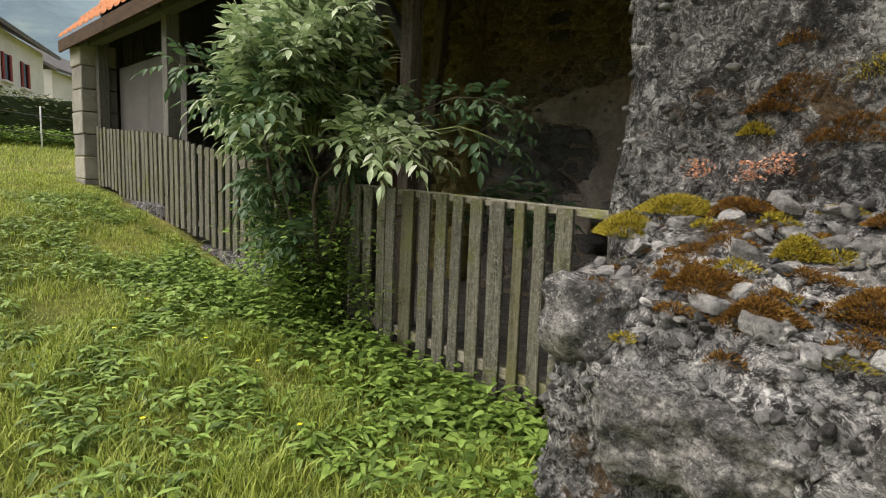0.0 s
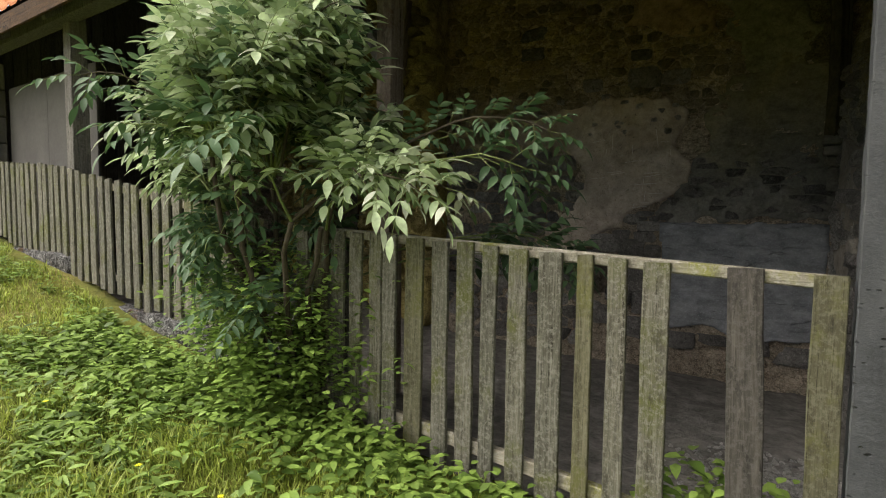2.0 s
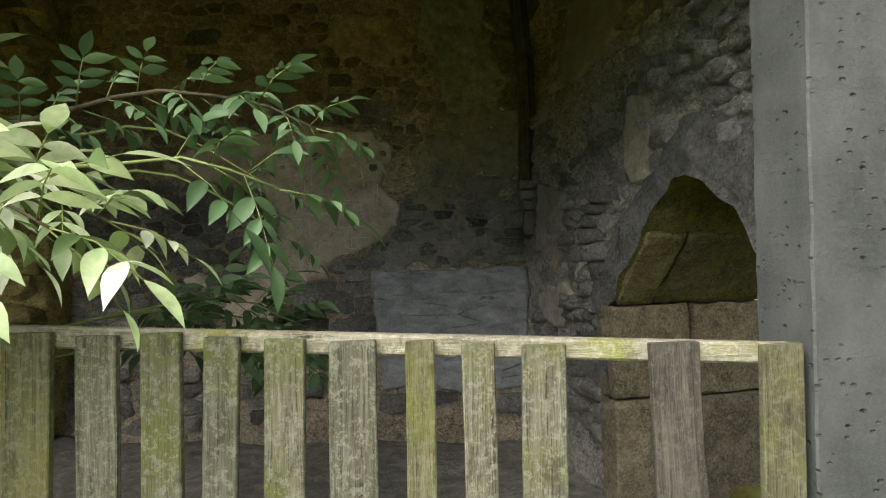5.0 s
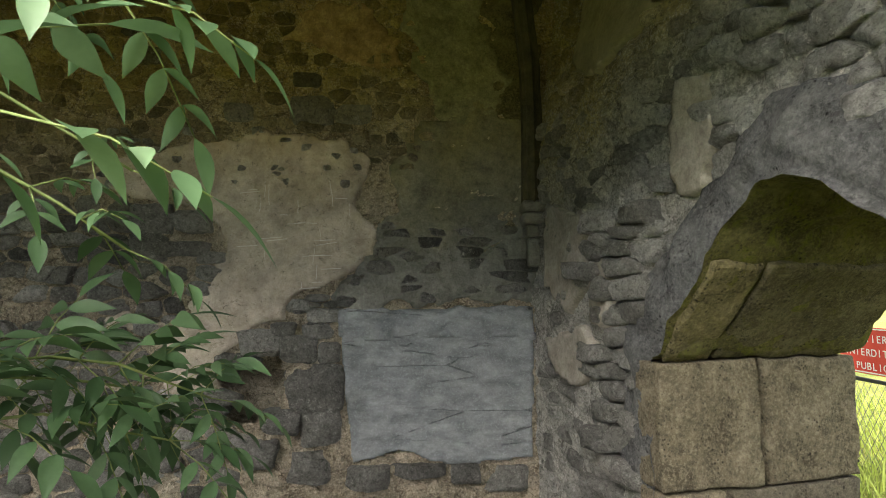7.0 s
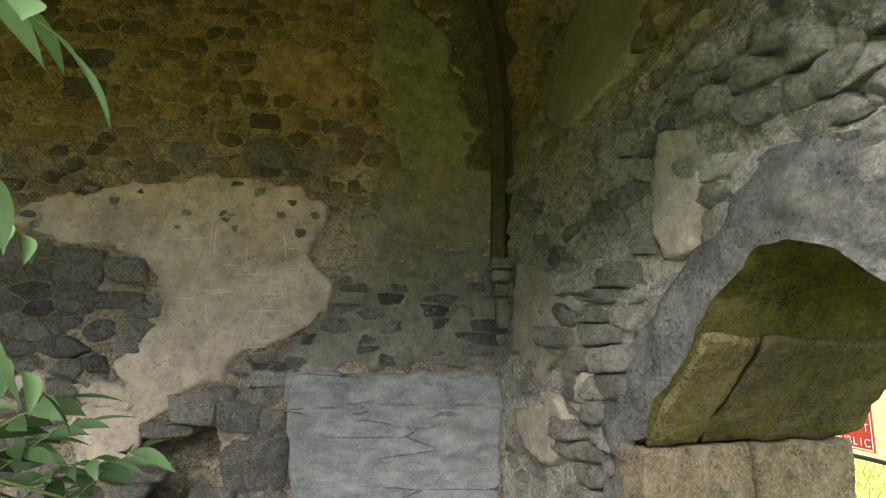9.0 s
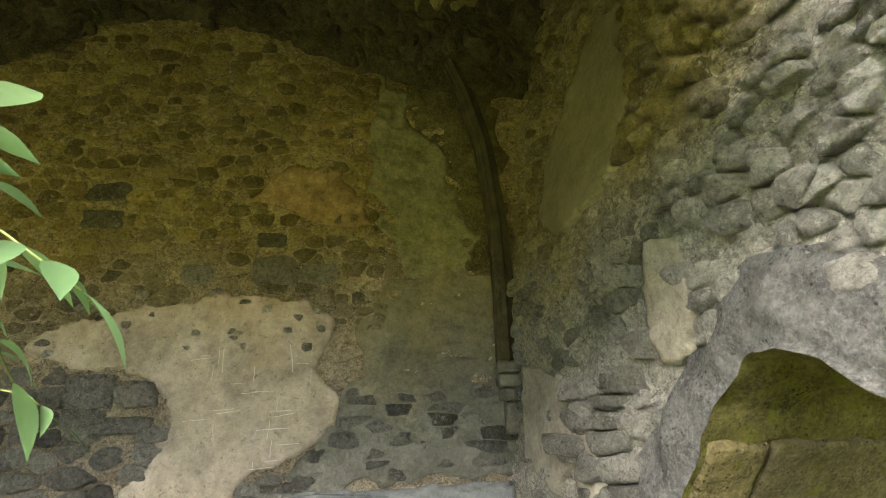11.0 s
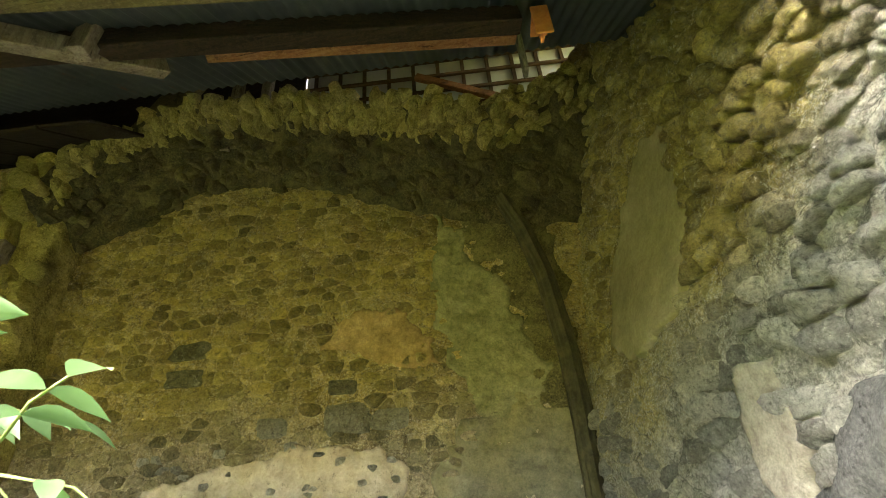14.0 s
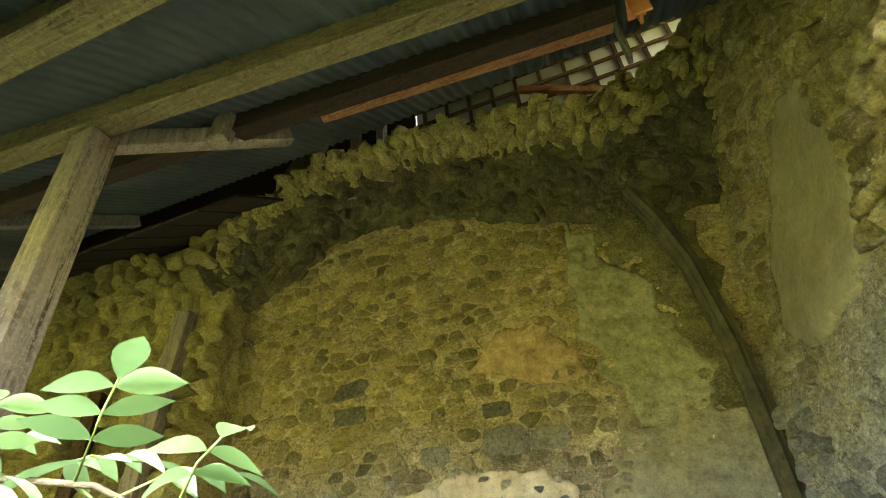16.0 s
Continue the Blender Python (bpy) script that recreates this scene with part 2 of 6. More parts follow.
def pitted_mat(name, dark, mid, light, moss=None, moss_at=0.5, random=False):
    """Weather-eaten stone: small black pits, pale crust and, if given, tufts of moss."""
    n = Nodes(name)
    r = n.moved() if random else None
    big, grit = n.noise(5, 8, 0.72, warp=0.6), n.noise(60, 6, 0.8)
    c = n.ramp(big, (0.32, dark), (0.5, mid), (0.68, light))
    c = n.mix(n.math("MULTIPLY", n.band(grit, 0.49, 0.57), 0.6), c, light)
    if moss:
        c = n.mix(n.band(n.noise(11, 9, 0.8, warp=0.5), moss_at, moss_at + 0.1), c, moss)
    pits = n.math("MULTIPLY", n.math("SUBTRACT", 1.0, n.band(n.voronoi(48), 0.12, 0.34)), n.band(n.noise(7, 6, 0.75), 0.45, 0.58))
    c = n.mix(n.math("MULTIPLY", pits, 0.85), c, tuple(v * 0.25 for v in dark))
    c = n.mix(n.math("MULTIPLY", n.band(n.noise(34, 9, 0.85), 0.54, 0.6), 0.5), c, tuple(v * 0.5 for v in dark))
    if r:
        c = n.mix(1.0, c, n.ramp(r, (0.0, (0.68, 0.68, 0.68)), (1.0, (1.3, 1.24, 1.12))), "MULTIPLY")
    c = n.mottled(c, 0.35)
    return n.done(c, 0.95, [(big, 0.6, 0.04), (n.noise(18, 8, 0.8), 0.9, 0.03), (n.math("SUBTRACT", 1.0, pits), 0.8, 0.015), (grit, 0.8, 0.008)])


def wood_mat(name, dark, mid, light, moss=None, moss_at=0.56, grain=(26, 26, 1.6)):
    """Weathered timber with the grain along the piece's z, cracks and, if given, moss."""
    n = Nodes(name)
    r = n.moved()
    g = n.stretch(*grain)
    fibre = n.noise(1.6, 8, 0.75, g, 1.2)
    crack = n.noise(1.1, 6, 0.8, n.stretch(grain[0] * 2.2, grain[1] * 2.2, grain[2] * 0.8), 0.6)
    c = n.ramp(fibre, (0.28, dark), (0.5, mid), (0.72, light))
    c = n.mix(n.band(crack, 0.56, 0.64), c, (dark[0] * 0.45, dark[1] * 0.42, dark[2] * 0.4))
    c = n.mix(1.0, c, n.ramp(r, (0.0, (0.8, 0.8, 0.78)), (1.0, (1.15, 1.12, 1.05))), "MULTIPLY")
    if moss:
        c = n.mix(n.math("MULTIPLY", n.band(n.noise(2.6, 6, 0.7), moss_at, moss_at + 0.13), 0.85), c, moss)
    c = n.mix(n.math("MULTIPLY", n.band(n.noise(48, 6, 0.8), 0.5, 0.58), 0.55), c, light)
    c = n.mix(n.math("MULTIPLY", n.band(n.noise(21, 7, 0.8, n.stretch(1, 1, 0.45)), 0.54, 0.62), 0.55), c, (dark[0] * 0.6, dark[1] * 0.6, dark[2] * 0.6))
    return n.done(c, 0.9, [(fibre, 0.7, 0.008), (crack, 0.9, 0.01), (n.noise(70, 5, 0.8), 0.5, 0.003)])


def leaf_mat(name, dark, light, back=None, gloss=0.42, through=0.25):
    n = Nodes(name)
    isl = n.t.nodes.new("ShaderNodeNewGeometry").outputs["Random Per Island"]
    c = n.ramp(isl, (0.0, dark), (0.45, light), (0.7, tuple(min(1, v * 1.35) for v in light)), (1.0, back or tuple(min(1, v * 1.4) for v in light)))
    c = n.mix(n.math("MULTIPLY", n.band(n.noise(30, 3), 0.4, 0.7), 0.3), c, dark)
    m = n.done(c, gloss)
    n.b.inputs["Specular IOR Level"].default_value = 0.4
    tr = n.add("ShaderNodeBsdfTranslucent", Color=c)
    sh = n.t.nodes.new("ShaderNodeMixShader")
    sh.inputs[0].default_value = through
    n.t.links.new(n.b.outputs[0], sh.inputs[1])
    n.t.links.new(tr.outputs[0], sh.inputs[2])
    n.t.links.new(sh.outputs[0], n.t.nodes["Material Output"].inputs[0])
    return m


def lawn_mat():
    n = Nodes("lawn_soil")
    c = n.ramp(n.noise(0.9, 7, 0.65), (0.3, (0.1, 0.125, 0.022)), (0.5, (0.22, 0.235, 0.042)), (0.7, (0.36, 0.31, 0.09)))
    c = n.mix(n.math("MULTIPLY", n.band(n.noise(14, 5, 0.8), 0.45, 0.7), 0.6), c, (0.05, 0.07, 0.015))
    return n.done(c, 0.95, [(n.noise(18, 6, 0.8), 0.9, 0.05)])


M_LAWN = lawn_mat()
M_FLOOR = speckled("gravel_floor", (0.09, 0.086, 0.078), (0.18, 0.172, 0.155), (0.34, 0.325, 0.295), 8, 40, 0.95, 0.04)
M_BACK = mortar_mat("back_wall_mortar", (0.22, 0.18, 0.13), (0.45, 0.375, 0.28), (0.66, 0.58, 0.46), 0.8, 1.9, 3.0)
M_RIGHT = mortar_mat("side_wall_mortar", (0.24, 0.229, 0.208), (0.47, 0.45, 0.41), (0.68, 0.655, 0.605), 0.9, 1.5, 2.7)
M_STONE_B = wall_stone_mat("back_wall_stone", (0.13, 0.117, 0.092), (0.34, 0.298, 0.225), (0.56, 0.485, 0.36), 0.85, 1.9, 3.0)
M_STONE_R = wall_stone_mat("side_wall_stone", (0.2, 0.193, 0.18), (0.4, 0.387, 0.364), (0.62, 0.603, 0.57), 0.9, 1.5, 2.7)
M_PLASTER = plaster_mat()
M_CEMENT = cement_mat()
M_RENDER = speckled("dark_grey_render", (0.085, 0.084, 0.07), (0.17, 0.167, 0.146), (0.27, 0.266, 0.236), 3.2, 30, 0.92, 0.03, mottle=0.3, bounce_tint=(1.6, 2.6, 0.85, (0.95, 0.82, 0.36)))
M_LIME = speckled("lime_streak", (0.1, 0.095, 0.042), (0.175, 0.165, 0.083), (0.26, 0.243, 0.135), 6, 30, 0.92, 0.015, mottle=0.4)
M_OCHRE = speckled("ochre_plaster", (0.15, 0.1, 0.04), (0.26, 0.175, 0.075), (0.36, 0.26, 0.13), 5, 30, 0.92, 0.01, mottle=0.4)
M_SAGE = speckled("sage_plaster", (0.15, 0.138, 0.07), (0.22, 0.2, 0.11), (0.3, 0.272, 0.165), 3.5, 45, 0.92, 0.006, mottle=0.2)
M_PALE = speckled("pale_plaster", (0.2, 0.18, 0.15), (0.32, 0.29, 0.245), (0.42, 0.385, 0.33), 6, 38, 0.92, 0.014, mottle=0.3)
M_ASHLAR = pitted_mat("ashlar_block", (0.085, 0.074, 0.054), (0.185, 0.162, 0.12), (0.34, 0.305, 0.235), random=True)
M_VOUSSOIR = pitted_mat("mossy_voussoir", (0.075, 0.068, 0.035), (0.175, 0.155, 0.08), (0.3, 0.265, 0.15), (0.15, 0.145, 0.035), 0.55, random=True)
M_VAULT = pitted_mat("mossy_vault", (0.05, 0.046, 0.016), (0.12, 0.11, 0.035), (0.22, 0.2, 0.075), (0.15, 0.155, 0.022), 0.5)
M_RING = pitted_mat("grey_arch_render", (0.08, 0.08, 0.081), (0.155, 0.155, 0.156), (0.28, 0.279, 0.274))
M_RIM = pitted_mat("broken_vault_rubble", (0.11, 0.094, 0.032), (0.34, 0.29, 0.105), (0.62, 0.54, 0.25), (0.24, 0.2, 0.04), 0.57, random=True)
# shade under the broken vault, put into the stone colour
M_RIM_SHADE = pitted_mat("sooty_vault_underside", (0.03, 0.028, 0.015), (0.085, 0.076, 0.038), (0.2, 0.175, 0.085), random=True)
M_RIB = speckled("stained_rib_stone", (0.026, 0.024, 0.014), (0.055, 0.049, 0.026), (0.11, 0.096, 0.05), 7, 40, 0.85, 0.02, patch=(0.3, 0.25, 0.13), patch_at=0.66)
M_CORBEL = speckled("worn_corbel_stone", (0.08, 0.075, 0.062), (0.15, 0.142, 0.12), (0.3, 0.285, 0.24), 9, 50, 0.9, 0.02)
M_CORNER = pitted_mat("blackened_corner_render", (0.06, 0.053, 0.024), (0.13, 0.115, 0.05), (0.24, 0.205, 0.09))
M_POST = cast_mat()
M_PANEL = speckled("grey_panel_board", (0.075, 0.07, 0.064), (0.105, 0.1, 0.09), (0.14, 0.133, 0.12), 2.2, 30, 0.85, 0.002)
M_BLOCKP = speckled("concrete_block", (0.2, 0.19, 0.165), (0.31, 0.3, 0.265), (0.42, 0.41, 0.37), 5, 50, 0.92, 0.006, random=True)
M_PICKET = wood_mat("weathered_picket", (0.07, 0.066, 0.048), (0.155, 0.15, 0.115), (0.32, 0.312, 0.26), (0.13, 0.14, 0.04), 0.51)
M_PICKET_M = wood_mat("mossy_picket", (0.068, 0.063, 0.04), (0.135, 0.13, 0.08), (0.23, 0.22, 0.15), (0.15, 0.152, 0.045), 0.51)
M_PICKET_D = wood_mat("dark_picket", (0.035, 0.033, 0.03), (0.075, 0.07, 0.062), (0.15, 0.14, 0.125), (0.13, 0.11, 0.05), 0.66)
M_RAIL = wood_mat("fence_rail", (0.14, 0.13, 0.09), (0.3, 0.28, 0.22), (0.45, 0.43, 0.37), (0.22, 0.23, 0.03), 0.5, (1.6, 26, 26))
M_BEAM = wood_mat("olive_beam", (0.05, 0.039, 0.02), (0.115, 0.092, 0.045), (0.19, 0.155, 0.08), None, 0.6, (1.4, 18, 18))
M_BEAM_P = wood_mat("pale_timber", (0.1, 0.08, 0.06), (0.2, 0.166, 0.13), (0.3, 0.262, 0.215), (0.14, 0.062, 0.026), 0.57, (14, 14, 1.2))
M_BEAM_R = wood_mat("red_brown_timber", (0.12, 0.05, 0.022), (0.25, 0.115, 0.05), (0.34, 0.19, 0.1), None, 0.6, (1.4, 18, 18))
M_GREYWOOD = wood_mat("grey_barn_timber", (0.07, 0.066, 0.06), (0.14, 0.135, 0.122), (0.24, 0.23, 0.21), None)
# darkness under the roof, put into the wood colour
M_WOOD_SHADE = wood_mat("sooty_timber", (0.008, 0.006, 0.005), (0.02, 0.013, 0.009), (0.045, 0.026, 0.016), None, 0.6, (1.2, 16, 16))
M_DARKWOOD = wood_mat("dark_loft_board", (0.025, 0.016, 0.01), (0.06, 0.035, 0.018), (0.13, 0.07, 0.03), None, 0.6, (1.2, 16, 16))
M_TILE = speckled("orange_roof_tile", (0.33, 0.1, 0.03), (0.52, 0.18, 0.06), (0.62, 0.27, 0.11), 7, 40, 0.8, 0.006)
M_LEAF = leaf_mat("elder_leaf", (0.075, 0.125, 0.042), (0.43, 0.54, 0.29), (0.78, 0.82, 0.64), gloss=0.33, through=0.3)
# darkened copy of the elder leaf: dim inner light put into the colour
M_LEAF_DIM = leaf_mat("young_elder_leaf", (0.05, 0.1, 0.04), (0.1, 0.175, 0.08), (0.15, 0.23, 0.12), gloss=0.5)
M_BARK = speckled("elder_bark", (0.035, 0.028, 0.018), (0.075, 0.061, 0.04), (0.14, 0.117, 0.08), 12, 60, 0.9, 0.01)
M_STEM = speckled("green_shoot", (0.1, 0.14, 0.04), (0.19, 0.25, 0.08), (0.3, 0.33, 0.13), 12, 60, 0.6, 0.002)
M_GRASS = leaf_mat("grass_blade", (0.15, 0.21, 0.032), (0.39, 0.45, 0.095), gloss=0.5, through=0.35)
M_DRY = leaf_mat("dry_grass", (0.3, 0.27, 0.07), (0.48, 0.43, 0.14), gloss=0.6, through=0.3)
M_WEED = leaf_mat("nettle_leaf", (0.08, 0.145, 0.024), (0.23, 0.34, 0.07), gloss=0.5, through=0.25)
M_FLOWER = leaf_mat("yellow_petal", (0.75, 0.6, 0.02), (0.9, 0.75, 0.04))
M_PINK = leaf_mat("pink_petal", (0.5, 0.06, 0.22), (0.7, 0.15, 0.4))
M_HEDGE = leaf_mat("hedge_leaf", (0.03, 0.055, 0.012), (0.095, 0.125, 0.03), gloss=0.5)
M_MOSS_O = leaf_mat("rust_moss", (0.06, 0.024, 0.006), (0.21, 0.11, 0.015), gloss=0.9, through=0.15)
M_MOSS_D = leaf_mat("dark_rust_moss", (0.05, 0.02, 0.006), (0.17, 0.085, 0.014), gloss=0.9, through=0.15)
M_MOSS_Y = leaf_mat("yellow_moss", (0.12, 0.09, 0.01), (0.36, 0.3, 0.03), gloss=0.9, through=0.15)
M_SEDUM = leaf_mat("pink_stonecrop", (0.4, 0.16, 0.1), (0.65, 0.36, 0.22), gloss=0.6)


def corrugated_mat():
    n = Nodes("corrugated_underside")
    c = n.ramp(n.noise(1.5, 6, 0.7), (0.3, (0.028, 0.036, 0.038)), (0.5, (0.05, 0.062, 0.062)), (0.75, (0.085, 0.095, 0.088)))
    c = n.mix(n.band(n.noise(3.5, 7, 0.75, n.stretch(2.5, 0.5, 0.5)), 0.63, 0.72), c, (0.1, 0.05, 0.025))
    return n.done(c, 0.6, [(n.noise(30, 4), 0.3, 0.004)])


def lichen_rock_mat(name, gain, lichen):
    """Coarse old concrete full of pale grit, black lichen and grey boulder faces."""
    n = Nodes(name)
    warp = n.add("ShaderNodeVectorMath")
    n.t.links.new(n.co, warp.inputs[0])
    wob = n.add("ShaderNodeTexNoise", Vector=n.co, Scale=24.0, Detail=4.0)
    half = n.add("ShaderNodeVectorMath")
    half.operation = "SCALE"
    half.inputs["Scale"].default_value = 0.05
    n.t.links.new(wob.outputs["Color"], half.inputs[0])
    n.t.links.new(half.outputs[0], warp.inputs[1])
    n.co = warp.outputs[0]
    grit, lumps = n.noise(130, 6, 0.85), n.noise(38, 8, 0.8)
    c = n.ramp(n.noise(11, 9, 0.75), (0.3, (0.1 * gain, 0.098 * gain, 0.094 * gain)), (0.5, (0.23 * gain, 0.226 * gain, 0.217 * gain)), (0.68, (0.42 * gain, 0.415 * gain, 0.4 * gain)))
    c = n.mix(n.band(grit, 0.52, 0.56), c, (0.5, 0.495, 0.48))
    c = n.mix(n.band(lumps, 0.51, 0.55), c, (0.05, 0.048, 0.046))
    c = n.mix(n.math("MULTIPLY", n.band(n.noise(15, 9, 0.8), 0.53, 0.57), 0.8), c, (0.45, 0.445, 0.43))
    c = n.mix(n.math("MULTIPLY", n.band(n.noise(5.5, 10, 0.82, warp=0.5), lichen, lichen + 0.04), 0.92), c, (0.024, 0.022, 0.02))
    c = n.mix(n.math("MULTIPLY", n.band(n.noise(52, 9, 0.85), 0.52, 0.56), 0.85), c, (0.03, 0.029, 0.027))
    c = n.mix(n.math("MULTIPLY", n.band(n.noise(85, 7, 0.85), 0.55, 0.58), 0.85), c, (0.3 + 0.22 * gain, 0.3 + 0.215 * gain, 0.29 + 0.2 * gain))
    c = n.mix(n.math("MULTIPLY", n.band(n.noise(3.1, 9, 0.8, warp=0.5), 0.55, 0.59), 0.85), c, (0.1, 0.055, 0.014))
    c = n.mottled(c, 1.2)
    return n.done(c, 0.93, [(n.noise(6, 8, 0.7), 0.7, 0.06), (lumps, 0.95, 0.03), (grit, 0.8, 0.01)])


def boulder_mat():
    n = Nodes("grey_boulder")
    streak = n.noise(9, 10, 0.8, n.stretch(1, 1, 1.6), 0.2)
    c = n.ramp(streak, (0.42, (0.1, 0.099, 0.095)), (0.5, (0.28, 0.272, 0.255)), (0.58, (0.5, 0.48, 0.44)))
    c = n.mix(n.math("MULTIPLY", n.band(n.noise(70, 8, 0.9), 0.52, 0.55), 0.75), c, (0.06, 0.058, 0.055))
    c = n.mix(n.math("MULTIPLY", n.band(n.noise(120, 6, 0.85), 0.54, 0.58), 0.8), c, (0.6, 0.585, 0.55))
    c = n.mix(n.band(n.noise(7, 9, 0.8), 0.58, 0.61), c, (0.035, 0.033, 0.03))
    c = n.mottled(c, 0.9)
    return n.done(c, 0.9, [(streak, 0.8, 0.02), (n.noise(26, 9, 0.85), 1.0, 0.02), (n.noise(120, 5, 0.85), 1.0, 0.007)])


M_CORR, M_GRIT, M_CRUST, M_BOULDER = corrugated_mat(), lichen_rock_mat("gritty_old_concrete", 0.6, 0.51), lichen_rock_mat("pale_crusted_rock", 1.9, 0.55), boulder_mat()
M_WHITE_BOARD = speckled("white_panel", (0.4, 0.4, 0.42), (0.5, 0.5, 0.52), (0.58, 0.58, 0.6), 1.2, 14, 0.85, 0.004)
M_HOUSE = speckled("house_plaster", (0.66, 0.64, 0.6), (0.76, 0.74, 0.71), (0.82, 0.8, 0.78), 0.8, 8, 0.9, 0.004)
M_SLATE = speckled("grey_house_roof", (0.08, 0.075, 0.07), (0.13, 0.122, 0.115), (0.19, 0.18, 0.17), 2, 12, 0.8, 0.01)
M_SHUTTER = speckled("red_shutter", (0.2, 0.03, 0.03), (0.28, 0.05, 0.045), (0.34, 0.08, 0.07), 6, 30, 0.7, 0.002)
M_GLASS = Nodes("dark_window_glass").done((0.02, 0.025, 0.03), 0.08)
M_SIGN = speckled("red_enamel", (0.52, 0.03, 0.025), (0.6, 0.04, 0.03), (0.64, 0.07, 0.05), 6, 40, 0.45, 0.001)
M_WHITE = speckled("white_lettering", (0.7, 0.7, 0.68), (0.78, 0.78, 0.76), (0.82, 0.82, 0.8), 8, 40, 0.6, 0.001)
M_WIRE = Nodes("galvanised_wire").done((0.14, 0.14, 0.14), 0.5, Metallic=0.6)
M_BLACK = Nodes("black_steel").done((0.02, 0.02, 0.022), 0.55)


def mountain_mat():
    n = Nodes("distant_mountain")
    c = n.ramp(n.noise(0.006, 8, 0.7), (0.35, (0.1, 0.16, 0.2)), (0.55, (0.16, 0.23, 0.26)), (0.7, (0.26, 0.34, 0.3)))
    return n.done(c, 1.0)


M_MOUNT = mountain_mat()

# ---- shaping helpers ----


def mesh_from(name, verts, faces, material, smooth=False):
    me = bpy.data.meshes.new(name)
    me.from_pydata([tuple(map(float, v)) for v in verts], [], [tuple(map(int, f)) for f in faces])
    me.materials.append(material)
    if smooth:
        me.polygons.foreach_set("use_smooth", [True] * len(me.polygons))
    me.update()
    return me


def under(ob, parent):
    if parent:
        ob.parent = parent
    return ob


def part(name, bm, material, parent, label=""):
    me = bpy.data.meshes.new(name)
    bm.to_mesh(me)
    bm.free()
    me.materials.append(material)
    ob = under(new(name, me), parent)
    return tagged(ob, label) if label else ob


def empty(name, label, category, group="", kind=""):
    return tagged(new(name), label, category, group, kind)


def box_bm(x0, x1, y0, y1, z0, z1, bevel=0.004, rough=0.0, cuts=0):
    bm = bmesh.new()
    bmesh.ops.create_cube(bm, size=1)
    for v in bm.verts:
        v.co = Vector((x0 + (v.co.x + 0.5) * (x1 - x0), y0 + (v.co.y + 0.5) * (y1 - y0), z0 + (v.co.z + 0.5) * (z1 - z0)))
    if bevel:
        bmesh.ops.bevel(bm, geom=bm.edges[:], offset=bevel, segments=1, affect="EDGES")
    if cuts:
        bmesh.ops.subdivide_edges(bm, edges=bm.edges[:], cuts=cuts, use_grid_fill=True)
    if rough:
        for v in bm.verts:
            v.co += noise.noise_vector(v.co * 9) * rough
    return bm


def bar_bm(a, b, w, h, bevel=0.006):
    """A squared timber from a to b."""
    a, b = Vector(a), Vector(b)
    d = b - a
    bm = box_bm(0, d.length, -w / 2, w / 2, -h / 2, h / 2, bevel)
    q = d.to_track_quat("X", "Z")
    bm.transform(Matrix.Translation(a) @ q.to_matrix().to_4x4())
    return bm


def tube_bm(points, r0, r1, sides=6):
    bm = bmesh.new()
    rings = []
    pts = [Vector(p) for p in points]
    for k, p in enumerate(pts):
        d = (pts[min(k + 1, len(pts) - 1)] - pts[max(k - 1, 0)]).normalized()
        a = d.orthogonal().normalized()
        b = d.cross(a)
        r = r0 + (r1 - r0) * k / (len(pts) - 1)
        rings.append([bm.verts.new(p + r * (math.cos(2 * math.pi * j / sides) * a + math.sin(2 * math.pi * j / sides) * b)) for j in range(sides)])
    for u, v in zip(rings, rings[1:]):
        for j in range(sides):
            f = bm.faces.new((u[j], u[(j + 1) % sides], v[(j + 1) % sides], v[j]))
            f.smooth = True
    bm.faces.new(rings[0][::-1])
    bm.faces.new(rings[-1])
    return bm


def fbm(x, y, z, scale, octaves=4):
    return noise.fractal(Vector((x, y, z)) * scale, 1.0, 2.0, octaves)


KNOTS_X = [-70, -30, -16, -5.7, -3.2, -1.4, 0.4, 1.4, 2.4, 4.0, 12.0, 70.0]
KNOTS_Z = [6.0, 3.0, 1.9, 1.0, 0.68, 0.32, 0.09, -0.06, -0.13, -0.2, -0.5, -2.0]


def ground_z(x, y):
    return float(np.interp(x, KNOTS_X, KNOTS_Z))


def back_y(x, z):
    return 3.56 + 0.03 * fbm(x, 0, z, 1.3) + 0.016 * fbm(x, 5, z, 6.0, 6)


def right_x(y, z):
    return 2.93 + 0.2 * (3.56 - y) + 0.16 * max(0.0, z - 2.3) + 0.05 * fbm(9, y, z, 1.5) + 0.02 * fbm(3, y, z, 6.0, 6)


